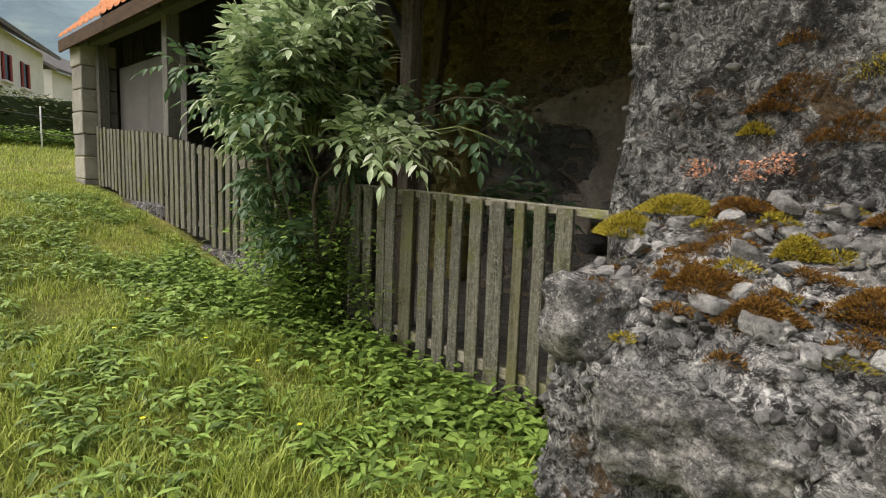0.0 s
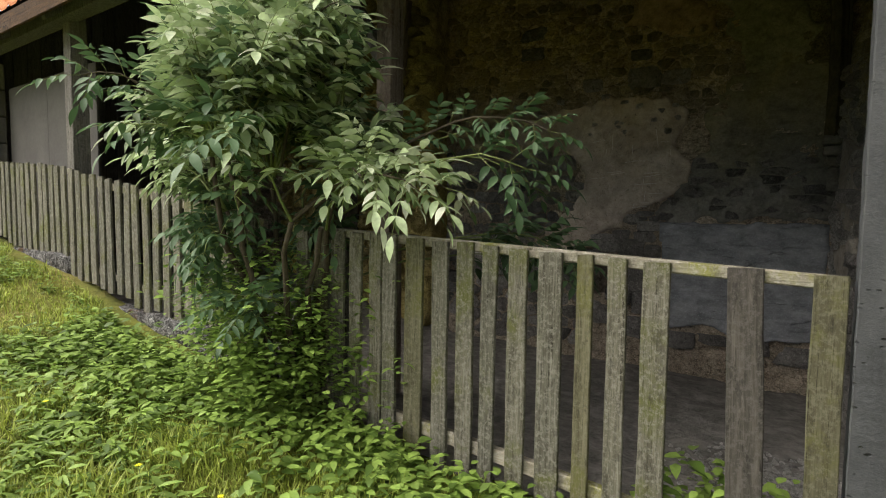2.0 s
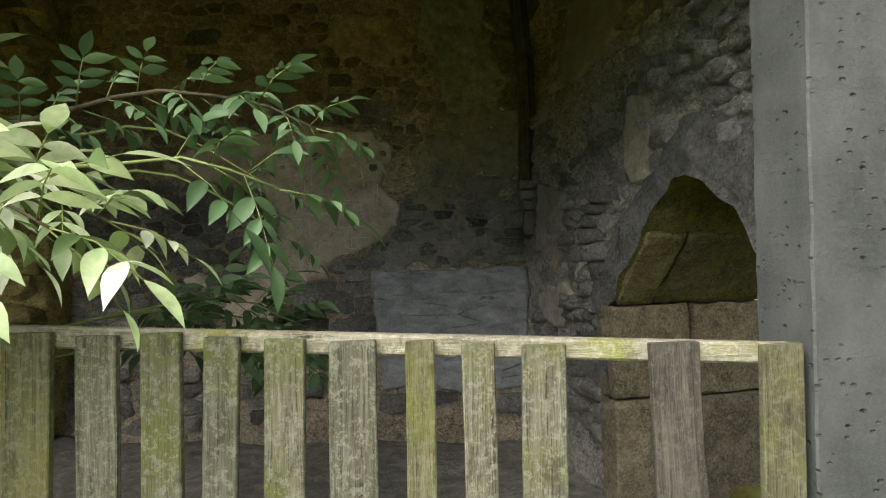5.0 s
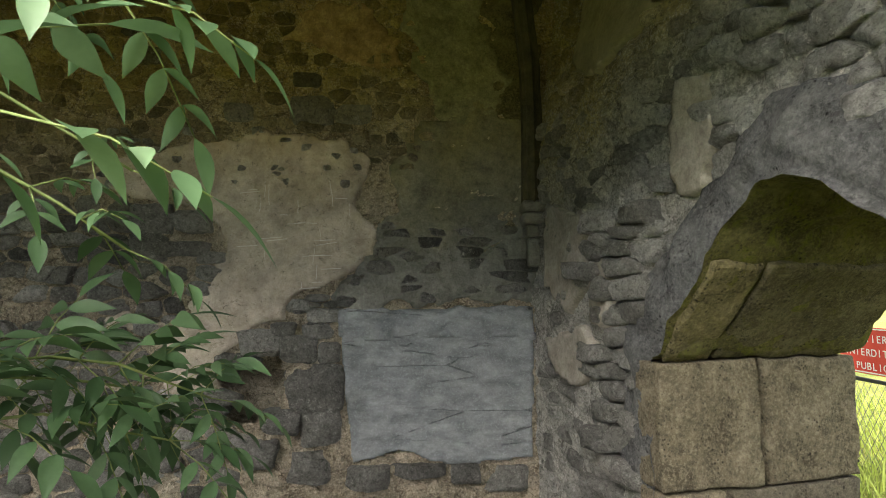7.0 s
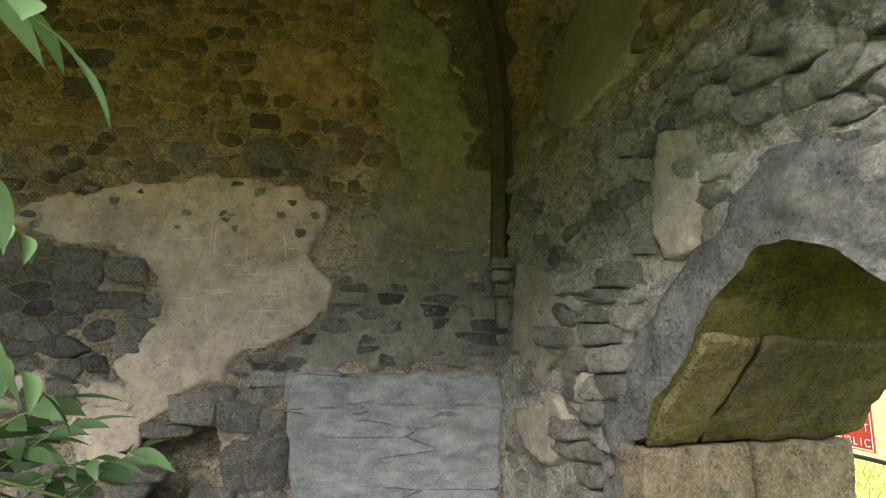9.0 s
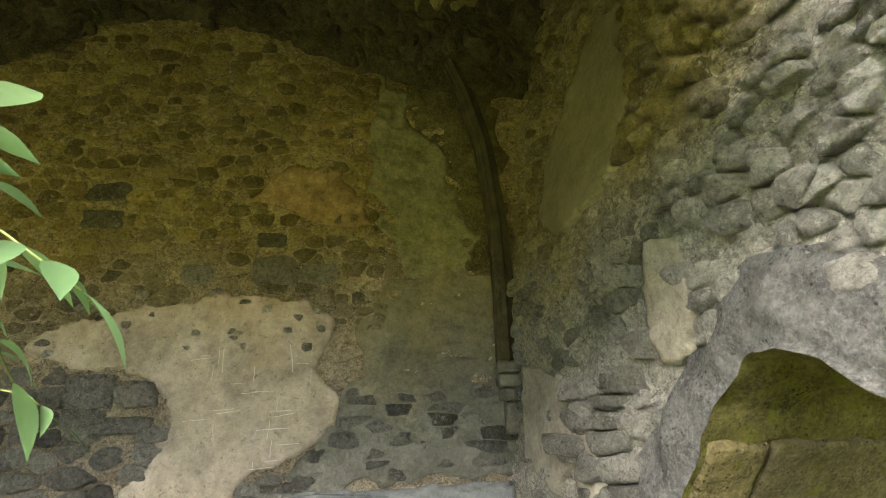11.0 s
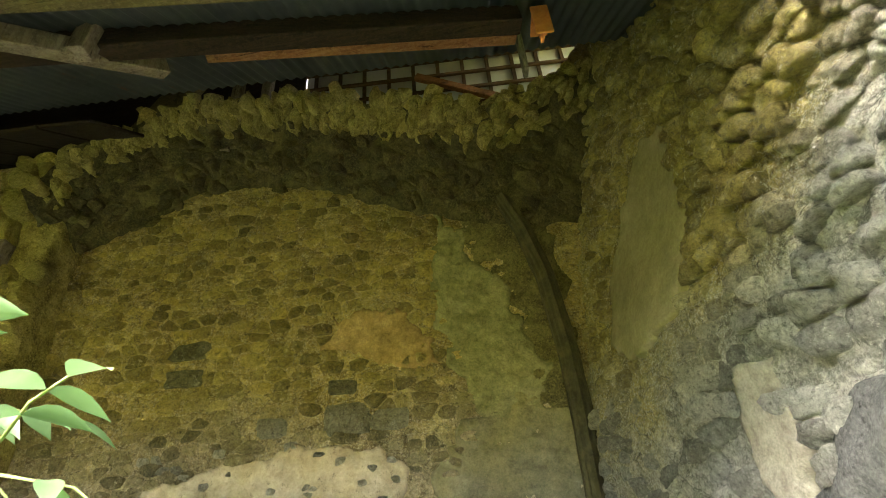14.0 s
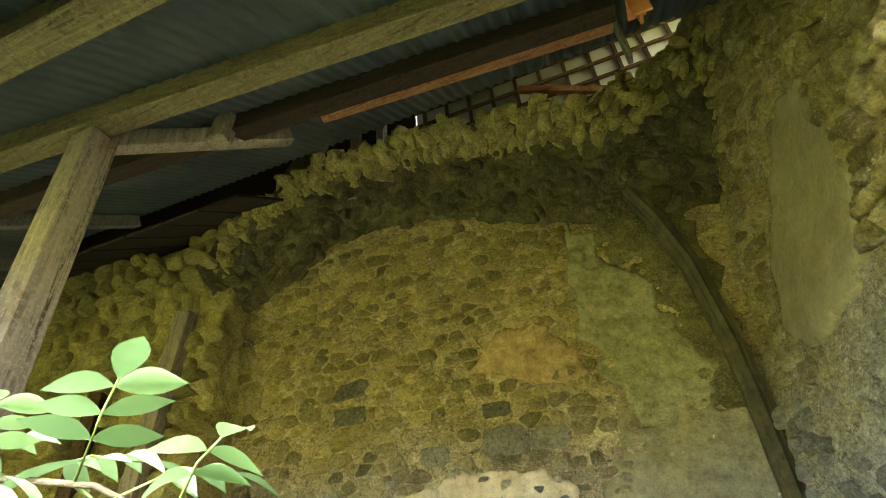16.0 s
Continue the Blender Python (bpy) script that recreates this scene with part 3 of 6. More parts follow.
def sheet_mesh(name, at, poly, thick, material, cell=0.03, ragged=0.04, wobble=0.006, seed=0, relief=0.0):
    """A skin of plaster or render with a ragged outline: at(u, z, out) gives the place out metres in front of the wall."""
    edge = []
    for (u0, z0), (u1, z1) in zip(poly, poly[1:] + poly[:1]):
        n = max(2, int(math.hypot(u1 - u0, z1 - z0) / 0.025))
        for k in range(n):
            u, z = u0 + (u1 - u0) * k / n, z0 + (z1 - z0) * k / n
            edge.append((u + ragged * fbm(u, seed, z, 4.5), z + ragged * fbm(u, seed + 9, z, 4.5)))
    e = np.array(edge)
    lo, hi = e.min(0) - cell, e.max(0) + cell
    us, zs = np.arange(lo[0], hi[0], cell), np.arange(lo[1], hi[1], cell)
    gu, gz = np.meshgrid(us, zs, indexing="ij")
    inside = np.zeros(gu.shape, bool)
    for (u0, z0), (u1, z1) in zip(e, np.roll(e, -1, 0)):
        if z0 != z1:
            cross = ((z0 > gz) != (z1 > gz)) & (gu < (u1 - u0) * (gz - z0) / (z1 - z0) + u0)
            inside ^= cross
    index, verts, faces = {}, [], []
    border = set()
    for a in range(len(us) - 1):
        for b in range(len(zs) - 1):
            if inside[a, b] or inside[a + 1, b] or inside[a, b + 1] or inside[a + 1, b + 1]:
                f = []
                for i, j in ((a, b), (a + 1, b), (a + 1, b + 1), (a, b + 1)):
                    if (i, j) not in index:
                        index[i, j] = len(verts)
                        u, z = us[i], zs[j]
                        out = thick + wobble * fbm(u, seed + 3, z, 7) + (crag(u, z, seed, 1.8, 4.5, relief) if relief else 0.0)
                        if not inside[i, j]:
                            near = e[((e - (u, z)) ** 2).sum(1).argmin()]
                            u, z = near
                            out = -0.03
                        verts.append(at(u, z, out))
                    f.append(index[i, j])
                faces.append(f)
    return mesh_from(name, verts, faces, material, True)


def crag(u, z, seed, su=4.6, sz=7.5, depth=0.03):
    """Relief of weathered rubble: tilted flat stones with open joints, partly smeared over with mortar."""
    wu, wz = u + 0.07 * fbm(u, seed, z, 3.0), z + 0.05 * fbm(u, seed + 4, z, 3.0)
    p = Vector((wu * su, seed, wz * sz))
    d, pts = noise.voronoi(p)
    q = pts[0]
    lift = noise.noise(q * 3.7) * 1.2
    tilt = (p - q).dot(noise.noise_vector(q * 2.3)) * 1.3
    smear = min(1.0, max(0.0, 0.5 + 1.4 * fbm(u, seed + 8, z, 1.3)))
    joint = max(0.0, 1.0 - (d[1] - d[0]) / 0.16)
    return depth * ((lift + tilt) * (1 - 0.75 * smear) - 1.3 * joint * (1 - 0.8 * smear) - 0.5) + 0.012 * fbm(u, seed, z, 14.0, 5)


def on_back_flat(x, z, out):
    return (x, 3.56 + 0.03 * fbm(x, 0, z, 1.3) - out, z)


def on_right_flat(y, z, out):
    return (2.93 + 0.2 * (3.56 - y) + 0.16 * max(0.0, z - 2.3) + 0.05 * fbm(9, y, z, 1.5, 1) - out, y, z)


def on_back_rough(x, z, out):
    return on_back(x, z, crag(x, z, 3.0, 7.5, 13.0, 0.012) - 0.014 if x > -1.3 else 0.0)


def on_right_rough(y, z, out):
    return on_right(y, z, crag(y, z, 11.0, 8.0, 12.0, 0.012) - 0.016)


def on_back(x, z, out):
    return (x, back_y(x, z) - out, z)


def on_right(y, z, out):
    return (right_x(y, z) - out, y, z)


def wall_grid(name, at, u0, u1, z0, z1, cell, material, hole=None, top=None):
    """A rough wall face as a grid, with an opening whose edge the grid follows."""
    us, zs = np.arange(u0, u1 + cell * 0.5, cell), np.arange(z0, z1 + cell * 0.5, cell)
    edge = []
    if hole:
        for (a, b), (c, d) in zip(hole, hole[1:] + hole[:1]):
            n = max(2, int(math.hypot(c - a, d - b) / 0.02))
            edge += [(a + (c - a) * k / n, b + (d - b) * k / n) for k in range(n)]
        e = np.array(edge)
    gu, gz = np.meshgrid(us, zs, indexing="ij")
    inside = np.zeros(gu.shape, bool)
    if hole:
        for (a, b), (c, d) in zip(e, np.roll(e, -1, 0)):
            if b != d:
                inside ^= ((b > gz) != (d > gz)) & (gu < (c - a) * (gz - b) / (d - b) + a)
    verts, faces, index = [], [], {}
    for a in range(len(us) - 1):
        for b in range(len(zs) - 1):
            if int(inside[a, b]) + int(inside[a + 1, b]) + int(inside[a, b + 1]) + int(inside[a + 1, b + 1]) >= 2 or (top and zs[b] > top(us[a])):
                continue
            f = []
            for i, j in ((a, b), (a + 1, b), (a + 1, b + 1), (a, b + 1)):
                if (i, j) not in index:
                    index[i, j] = len(verts)
                    u, z = us[i], zs[j]
                    if inside[i, j]:
                        u, z = e[((e - (u, z)) ** 2).sum(1).argmin()]
                    verts.append(at(u, z, 0.0))
                f.append(index[i, j])
            faces.append(f)
    return mesh_from(name, verts, faces, material, True)


def stone_mesh(name, seed, material, square=0.55, cuts=2, planes=9, smooth=False):
    """A broken rubble stone of unit size: a rounded block split along random planes."""
    pick = random.Random(seed * 17)
    bm = bmesh.new()
    bmesh.ops.create_cube(bm, size=1)
    bmesh.ops.subdivide_edges(bm, edges=bm.edges[:], cuts=cuts, use_grid_fill=True)
    off = Vector((seed * 7.3, seed * 3.1, seed * 1.7))
    flats = []
    for _ in range(planes):
        d = Vector((pick.gauss(0, 1), pick.gauss(0, 0.6), pick.gauss(0, 1))).normalized()
        flats.append((d, pick.uniform(0.3, 0.46)))
    for v in bm.verts:
        v.co = v.co.lerp(v.co.normalized() * 0.56, 1 - square)
        v.co += noise.noise_vector(v.co * 1.7 + off) * 0.1
        for d, lim in flats:
            over = v.co.dot(d) - lim
            if over > 0:
                v.co -= d * over * 0.92
        v.co += noise.noise_vector(v.co * 6.0 + off) * 0.03
    me = bpy.data.meshes.new(name)
    bm.to_mesh(me)
    bm.free()
    me.materials.append(material)
    me.polygons.foreach_set("use_smooth", [smooth] * len(me.polygons))
    return me


LEAF_COARSE = ((0.0, 0.06), (0.3, 0.9), (0.65, 0.75), (1.0, 0.0))
LEAF_FINE = ((0.0, 0.05), (0.12, 0.5), (0.28, 0.88), (0.45, 1.0), (0.62, 0.86), (0.8, 0.48), (0.92, 0.16), (1.0, 0.0))


def leaf_verts(base, along, up, length, width, fold=0.25, droop=0.2, profile=LEAF_COARSE):
    """A pointed leaf with a fold along its rib."""
    along, up = along.normalized(), up.normalized()
    side = along.cross(up).normalized()
    up = side.cross(along)
    out = []
    for t, w in profile:
        mid = base + along * (length * t) - up * (droop * length * t * t)
        half = side * (width * 0.5 * w) + up * (fold * width * 0.5 * w)
        half2 = side * (-width * 0.5 * w) + up * (fold * width * 0.5 * w)
        out.append((mid + half, mid, mid + half2) if w else (mid,))
    verts = [v for r in out for v in r]
    faces = []
    for k in range(len(profile) - 2):
        i = 3 * k
        faces += [(i, i + 3, i + 4, i + 1), (i + 1, i + 4, i + 5, i + 2)]
    i = 3 * (len(profile) - 2)
    faces += [(i, i + 3, i + 1), (i + 1, i + 3, i + 2)]
    return verts, faces


class Leaves:
    """Many leaves gathered into one mesh."""

    def __init__(self):
        self.v, self.f = [], []

    def leaf(self, *a, **k):
        v, f = leaf_verts(*a, **k)
        n = len(self.v)
        self.v += v
        self.f += [tuple(i + n for i in g) for g in f]

    def mesh(self, name, material):
        return mesh_from(name, self.v, self.f, material, True)


# ---- ground ----
gx = np.unique(np.r_[np.linspace(-400, -20, 30), np.linspace(-20, -6, 29), np.linspace(-6, 5, 90), np.linspace(5, 400, 40)])
gy = np.unique(np.r_[np.linspace(-400, -5, 30), np.linspace(-5, 0.15, 50), np.linspace(0.15, 8, 30), np.linspace(8, 400, 30)])


def inner_z(x, y):
    return float(np.interp(x, [-6.2, -3.0, -1.0, 5.0], [0.9, 0.45, -0.05, -0.16])) - 0.06 * y


def sheet_z(x, y):
    z = ground_z(max(min(x, 60), -60), y) + (0.02 * fbm(x, y, 0, 1.2) if abs(x) < 20 and abs(y) < 20 else 0)
    return min(z, inner_z(x, y) - 0.1) if -6.1 < x < 4.0 and 0.14 < y < 3.7 else z


gv = [(x, y, sheet_z(x, y)) for x in gx for y in gy]
gf = [(a * len(gy) + b, (a + 1) * len(gy) + b, (a + 1) * len(gy) + b + 1, a * len(gy) + b + 1) for a in range(len(gx) - 1) for b in range(len(gy) - 1)]
ground = tagged(new("ground", mesh_from("ground", gv, gf, M_LAWN, True)), "sloping green lawn with worn yellow patches", "ground", kind="structure")


def floor_z(x, y):
    return inner_z(x, y) + 0.04 * fbm(x, y, 3, 0.9) + 0.02 * fbm(x, y, 8, 6)


fx, fy = np.arange(-6.1, 4.9, 0.06), np.arange(0.16, 3.7, 0.06)
floor = tagged(new("floor", mesh_from("floor", [(x, y, floor_z(x, y)) for x in fx for y in fy],
    [(a * len(fy) + b, (a + 1) * len(fy) + b, (a + 1) * len(fy) + b + 1, a * len(fy) + b + 1) for a in range(len(fx) - 1) for b in range(len(fy) - 1)], M_FLOOR, True)),
    "grey gravel and earth floor of the ruin", "floor", kind="structure")

# ---- back wall ----
CAVITY = [(0.74, 0.38), (0.67, 0.8), (0.83, 0.92), (1.1, 0.92), (1.13, 0.73), (1.11, 0.47)]
wall_back = tagged(new("wall_back", wall_grid("wall_back", on_back_rough, -6.2, 3.9, -0.5, 5.9, 0.024, M_BACK, CAVITY, top=lambda x: 5.7 if x < -1.1 else 5.0)),
    "old rubble stone wall with patchy plaster, olive bounce light tinted in above", "wall", kind="structure")
part("wall_backing", box_bm(-6.2, 4.4, 3.95, 4.6, -0.5, 5.0, 0.0), M_BACK, wall_back)

ARCH = [(2.14, -0.4), (2.12, 1.0), (2.0, 1.13), (1.73, 1.43), (1.58, 1.62), (1.46, 1.69), (1.3, 1.69), (1.1, 1.58), (0.9, 1.32), (0.8, 1.05), (0.78, -0.4)]
for _ in range(2):
    ARCH = ARCH[:2] + [(a * (1 - t) + c * t, b * (1 - t) + d * t) for (a, b), (c, d) in zip(ARCH[1:-2], ARCH[2:-1]) for t in (0.25, 0.75)] + ARCH[-2:]
ARCH = [(y + (0.022 * fbm(y, 1, z, 7.0) if z > 1.02 else 0.0), z + (0.022 * fbm(y, 8, z, 7.0) if z > 1.02 else 0.0)) for y, z in ARCH]
NX, NY = 0.981, 0.196
ARCH_WIDE = [(y + (0.06 if y > 1.45 else -0.06) * min(1.0, abs(y - 1.45) * 3), z + (0.06 if z > 1.05 else 0.0)) for y, z in ARCH]
wall_side = tagged(new("wall_side", wall_grid("wall_side", on_right_rough, 0.0, 3.62, -0.5, 6.2, 0.018, M_RIGHT, ARCH_WIDE)),
    "rough rubble side wall with an arched opening", "wall", kind="structure")


def on_outer(y, z, out):
    return (right_x(y, z) + 1.08 * NX, y + 1.08 * NY, z)


new_outer = under(new("wall_outer_face", wall_grid("wall_outer_face", on_outer, -0.3, 3.62, -0.5, 6.2, 0.1, M_RIGHT, ARCH)), wall_side)


def arch_points(step=0.05):
    pts = []
    for (a, b), (c, d) in zip(ARCH, ARCH[1:]):
        n = max(1, int(math.hypot(c - a, d - b) / step))
        pts += [(a + (c - a) * k / n, b + (d - b) * k / n) for k in range(n)]
    return pts + [ARCH[-1]]


def reveal():
    pts = [p for p in arch_points(0.03) if not (p[0] > 1.95 and p[1] < 0.98)]
    cols = 20
    verts, faces = [], []
    for y, z in pts:
        for k in range(cols + 1):
            d = -0.05 + 1.13 * k / cols
            w = 0.02 * fbm(y * 2, d * 2, z * 2, 4) if 0 < k < cols else 0
            verts.append((right_x(y, z) + d * NX, y + d * NY + w, z + w) if k else (right_x(y, z) - 0.05, y, z))
    for a in range(len(pts) - 1):
        for k in range(cols):
            i = a * (cols + 1) + k
            faces.append((i, i + 1, i + cols + 2, i + cols + 1))
    return mesh_from("arch_soffit", verts, faces, M_VAULT, True)


tagged(under(new("arch_soffit", reveal()), wall_side), "mossy underside of the arch")


def arch_ring():
    """The thick grey render round the arch, swelling out of the wall."""
    pts = [p for p in arch_points(0.03) if p[1] > 0.35]
    cen = Vector((1.45, 0.75))
    verts, faces = [], []
    cols = 16
    for y, z in pts:
        d = (Vector((y, max(z, 0.9))) - cen).normalized()
        width = 0.32 + 0.07 * fbm(y, 2, z, 3)
        for k in range(cols + 1):
            s = k / cols
            yy, zz = y + d.x * width * s, z + d.y * width * s
            out = 0.045 * math.sin(math.pi * min(1, s * 0.9 + 0.2)) + 0.03 * fbm(yy, 7, zz, 7, 6) - (0.05 if k == cols else 0)
            if k == 0:
                out = 0.05
            verts.append((right_x(yy, zz) - out, yy, zz))
    for a in range(len(pts) - 1):
        for k in range(cols):
            i = a * (cols + 1) + k
            faces.append((i, i + 1, i + cols + 2, i + cols + 1))
    return mesh_from("arch_ring", verts, faces, M_RING, True)


tagged(under(new("arch_ring", arch_ring()), wall_side), "grey rendered arch surround")



def pitted(bm):
    """Weather-eaten faces on a cut block."""
    for v in bm.verts:
        v.co += noise.noise_vector(v.co * 6) * 0.012 + noise.noise_vector(v.co * 19) * 0.009
    for f in bm.faces:
        f.smooth = True
    return bm


JAMB = [(-0.35, 0.4, ((0.0, 0.3), (0.3, 1.06))), (0.415, 0.985, ((0.005, 0.5), (0.515, 1.06)))]
for z0, z1, spans in JAMB:
    for d0, d1 in spans:
        bm = box_bm(d0 + 0.012 if d0 > 0.1 else -0.03, d1 - 0.008, -0.16, 0.03, z0, z1, 0.008, 0.0, 12)
        x0, y0 = 2.93 + 0.2 * (3.56 - 2.13), 2.13
        bm.transform(Matrix(((NX, -NY, 0, x0 - 0.02), (NY, NX, 0, y0 + 0.0), (0, 0, 1, 0), (0, 0, 0, 1))))
        bmesh.ops.scale(bm, vec=(1, 1, 1), verts=bm.verts)
        for v in bm.verts:
            v.co.y += 0.09
        part("block", pitted(bm), M_ASHLAR, wall_side)
for (ya, za), (yb, zb), d0, d1 in (((2.12, 1.0), (1.73, 1.43), 0.0, 0.26), ((2.12, 1.0), (1.73, 1.43), 0.27, 1.06)):
    L = math.hypot(yb - ya, zb - za)
    bm = box_bm(d0 + 0.01, d1, 0.01, L - 0.01, -0.03, 0.18, 0.01, 0.0, 12)
    ty, tz = (yb - ya) / L, (zb - za) / L
    x0 = 2.93 + 0.2 * (3.56 - ya)
    bm.transform(Matrix(((NX, 0.2 * -ty, 0, x0 - 0.01), (NY, ty, -tz * -1, ya), (0, tz, -ty, za), (0, 0, 0, 1))))
    part("block", pitted(bm), M_VOUSSOIR, wall_side)

# end walls and planks that close the left part of the shed
wall_end = tagged(new("wall_end"), "grey vertical plank partition at the end of the shed", "wall", kind="structure")
for k in range(22):
    y0 = 0.2 + k * 0.16
    part("plank", box_bm(-6.0, -5.97 + 0.004 * (k % 3), y0, y0 + 0.152, 0.6, min(5.6, 3.2 + 1.1 * y0), 0.004), M_GREYWOOD, wall_end)
for x0, x1 in ((-5.44, -4.3), (-4.295, -3.1)):
    tagged(part("panel_board", box_bm(x0, x1, 0.3, 0.322, 0.75, 2.72, 0.003), M_PANEL, None), "large grey weathered board closing the end bay of the shed", "board", "end bay boards")
part("backing_board", box_bm(-6.1, -6.01, 0.1, 3.8, 0.6, 3.25, 0), M_GREYWOOD, wall_end)

# ---- concrete post and buttress ----
def post_mesh():
    bm = box_bm(3.0, 3.25, -0.03, 0.2, -0.4, 4.2, 0.005)
    bmesh.ops.subdivide_edges(bm, edges=[e for e in bm.edges if e.calc_length() > 0.6], cuts=160)
    for v in bm.verts:
        v.co += noise.noise_vector(v.co * 14) * 0.003 + noise.noise_vector(v.co * 60) * 0.001
    return bm


post = tagged(part("concrete_post", post_mesh(), M_POST, None), "smooth grey cast concrete post beside the picket fence", "post", kind="")


def lumpy_box(name, x0, x1, y0, y1, z0, z1, cell, amp, scale, material, power=6.0, chips=0.0):
    """A rock mass: a rounded box with layered noise."""
    bm = bmesh.new()
    bmesh.ops.create_cube(bm, size=2)
    n = max(2, int(max(x1 - x0, y1 - y0) / cell))
    bmesh.ops.subdivide_edges(bm, edges=bm.edges[:], cuts=n, use_grid_fill=True)
    c = Vector(((x0 + x1) / 2, (y0 + y1) / 2, (z0 + z1) / 2))
    h = Vector(((x1 - x0) / 2, (y1 - y0) / 2, (z1 - z0) / 2))
    for v in bm.verts:
        p = v.co
        r = (abs(p.x) ** power + abs(p.y) ** power + abs(p.z) ** power) ** (1 / power)
        q = p / r
        w = Vector((c.x + q.x * h.x, c.y + q.y * h.y, c.z + q.z * h.z))
        nrm = Vector((q.x / h.x, q.y / h.y, q.z / h.z)).normalized()
        d = amp * fbm(w.x, w.y, w.z, scale, 6)
        if chips:
            d += chips * (noise.voronoi(w * 22)[0][0] - 0.35)
        v.co = w + nrm * d
    for f in bm.faces:
        f.smooth = True
    return bm


buttress = empty("stone_buttress", "rough old concrete and boulder buttress with rust-coloured moss", "buttress")
shaft_bm = lumpy_box("shaft", 3.25, 4.9, -1.33, 0.0, -0.4, 5.2, 0.024, 0.04, 2.6, M_GRIT, 24, 0.012)
shaft_bm.normal_update()
SHAFT_SPOTS = [(v.co.copy(), v.normal.copy()) for v in shaft_bm.verts if v.co.y < -1.2 and v.co.x < 4.1 and 1.0 < v.co.z < 2.3]
part("shaft", shaft_bm, M_GRIT, buttress)
base_bm = lumpy_box("base", 3.31, 4.9, -1.76, -1.1, -0.5, 0.97, 0.018, 0.06, 3.4, M_GRIT, 9, 0.012)
for v in base_bm.verts:
    v.co.z += max(0.0, (v.co.z - 0.3) / 0.67) * (v.co.y + 1.75) * 0.6
base_bm.normal_update()
BASE_SPOTS = [(v.co.copy(), v.normal.copy()) for v in base_bm.verts if v.co.x < 4.15 and v.co.z > 0.2]
part("base", base_bm, M_CRUST, buttress)
for cx, cy, cz, rx, ry, rz, seed in ((3.385, -1.6, 0.98, 0.085, 0.125, 0.075, 1), (3.6, -1.735, 0.83, 0.15, 0.05, 0.075, 2), (3.93, -1.7, 0.93, 0.09, 0.09, 0.1, 3), (3.62, -1.56, 1.03, 0.05, 0.06, 0.045, 4), (3.85, -1.5, 1.08, 0.1, 0.08, 0.06, 6)):
    part("boulder", lumpy_box("boulder", cx - rx, cx + rx, cy - ry, cy + ry, cz - rz, cz + rz, 0.008, 0.045, 7.0 + seed, M_BOULDER, 3.2, 0.012), M_BOULDER, buttress)

# ---- picket fence ----
PICKETS = [(0.26, 0.36), (0.42, 0.52), (0.56, 0.66), (0.71, 0.8), (0.86, 0.945), (0.956, 1.05), (1.112, 1.225), (1.286, 1.38), (1.436, 1.528), (1.577, 1.658), (1.718, 1.813), (1.867, 1.98),
           (2.047, 2.116), (2.181, 2.257), (2.316, 2.421), (2.594, 2.715), (2.878, 2.978)]


def fence_top(x):
    return float(np.interp(x, [0.2, 0.72, 1.9, 2.98], [1.19, 1.17, 1.118, 1.085]))


def picket_bm(w, z0, z1, rng):
    bm = box_bm(-w / 2, w / 2, -0.022, 0.0, z0, z1, 0.0)
    bmesh.ops.subdivide_edges(bm, edges=[e for e in bm.edges if e.calc_length() > 0.5], cuts=9)
    bmesh.ops.bevel(bm, geom=[e for e in bm.edges if abs(e.verts[0].co.x - e.verts[1].co.x) < 1e-6], offset=0.003, segments=1, affect="EDGES")
    s = rng.random() * 50
    for v in bm.verts:
        v.co.x += 0.006 * noise.noise(Vector((v.co.x * 8, s, v.co.z * 2.2)))
        v.co.y += 0.004 * noise.noise(Vector((s, 1, v.co.z * 1.7)))
        if v.co.z > z1 - 0.02:
            v.co.z += 0.008 * noise.noise(Vector((v.co.x * 40, s, 2)))
    return bm


rng = random.Random(4)
fence = empty("picket_fence", "weathered grey wooden picket fence with yellow-green moss", "fence")
for k, (a, b) in enumerate(PICKETS):
    x = (a + b) / 2
    mossy, dark = k in (1, 6, 12, 16), k == 15
    bm = picket_bm(b - a, -0.06 + rng.uniform(-0.03, 0.04) + (0.14 if x < 0.8 else 0), fence_top(x) + rng.uniform(-0.006, 0.006), rng)
    ob = part("picket", bm, M_PICKET_M if mossy else M_PICKET_D if dark else M_PICKET, fence)
    lean = -2.0 if dark else max(0.0, 0.9 - 0.065 * k) + rng.uniform(-0.35, 0.35)
    ob.matrix_basis = pose(x - math.tan(radians(lean)) * fence_top(x) + (0.02 if dark else 0), -0.005, 0, 0, lean, 0)
part("rail", bar_bm((0.18, 0.022, 1.172), (2.98, 0.022, 1.062), 0.045, 0.05), M_RAIL, fence, "upper rail, mossy in places")
part("rail", bar_bm((0.18, 0.022, 0.22), (2.98, 0.022, 0.02), 0.045, 0.07), M_RAIL, fence, "lower rail")

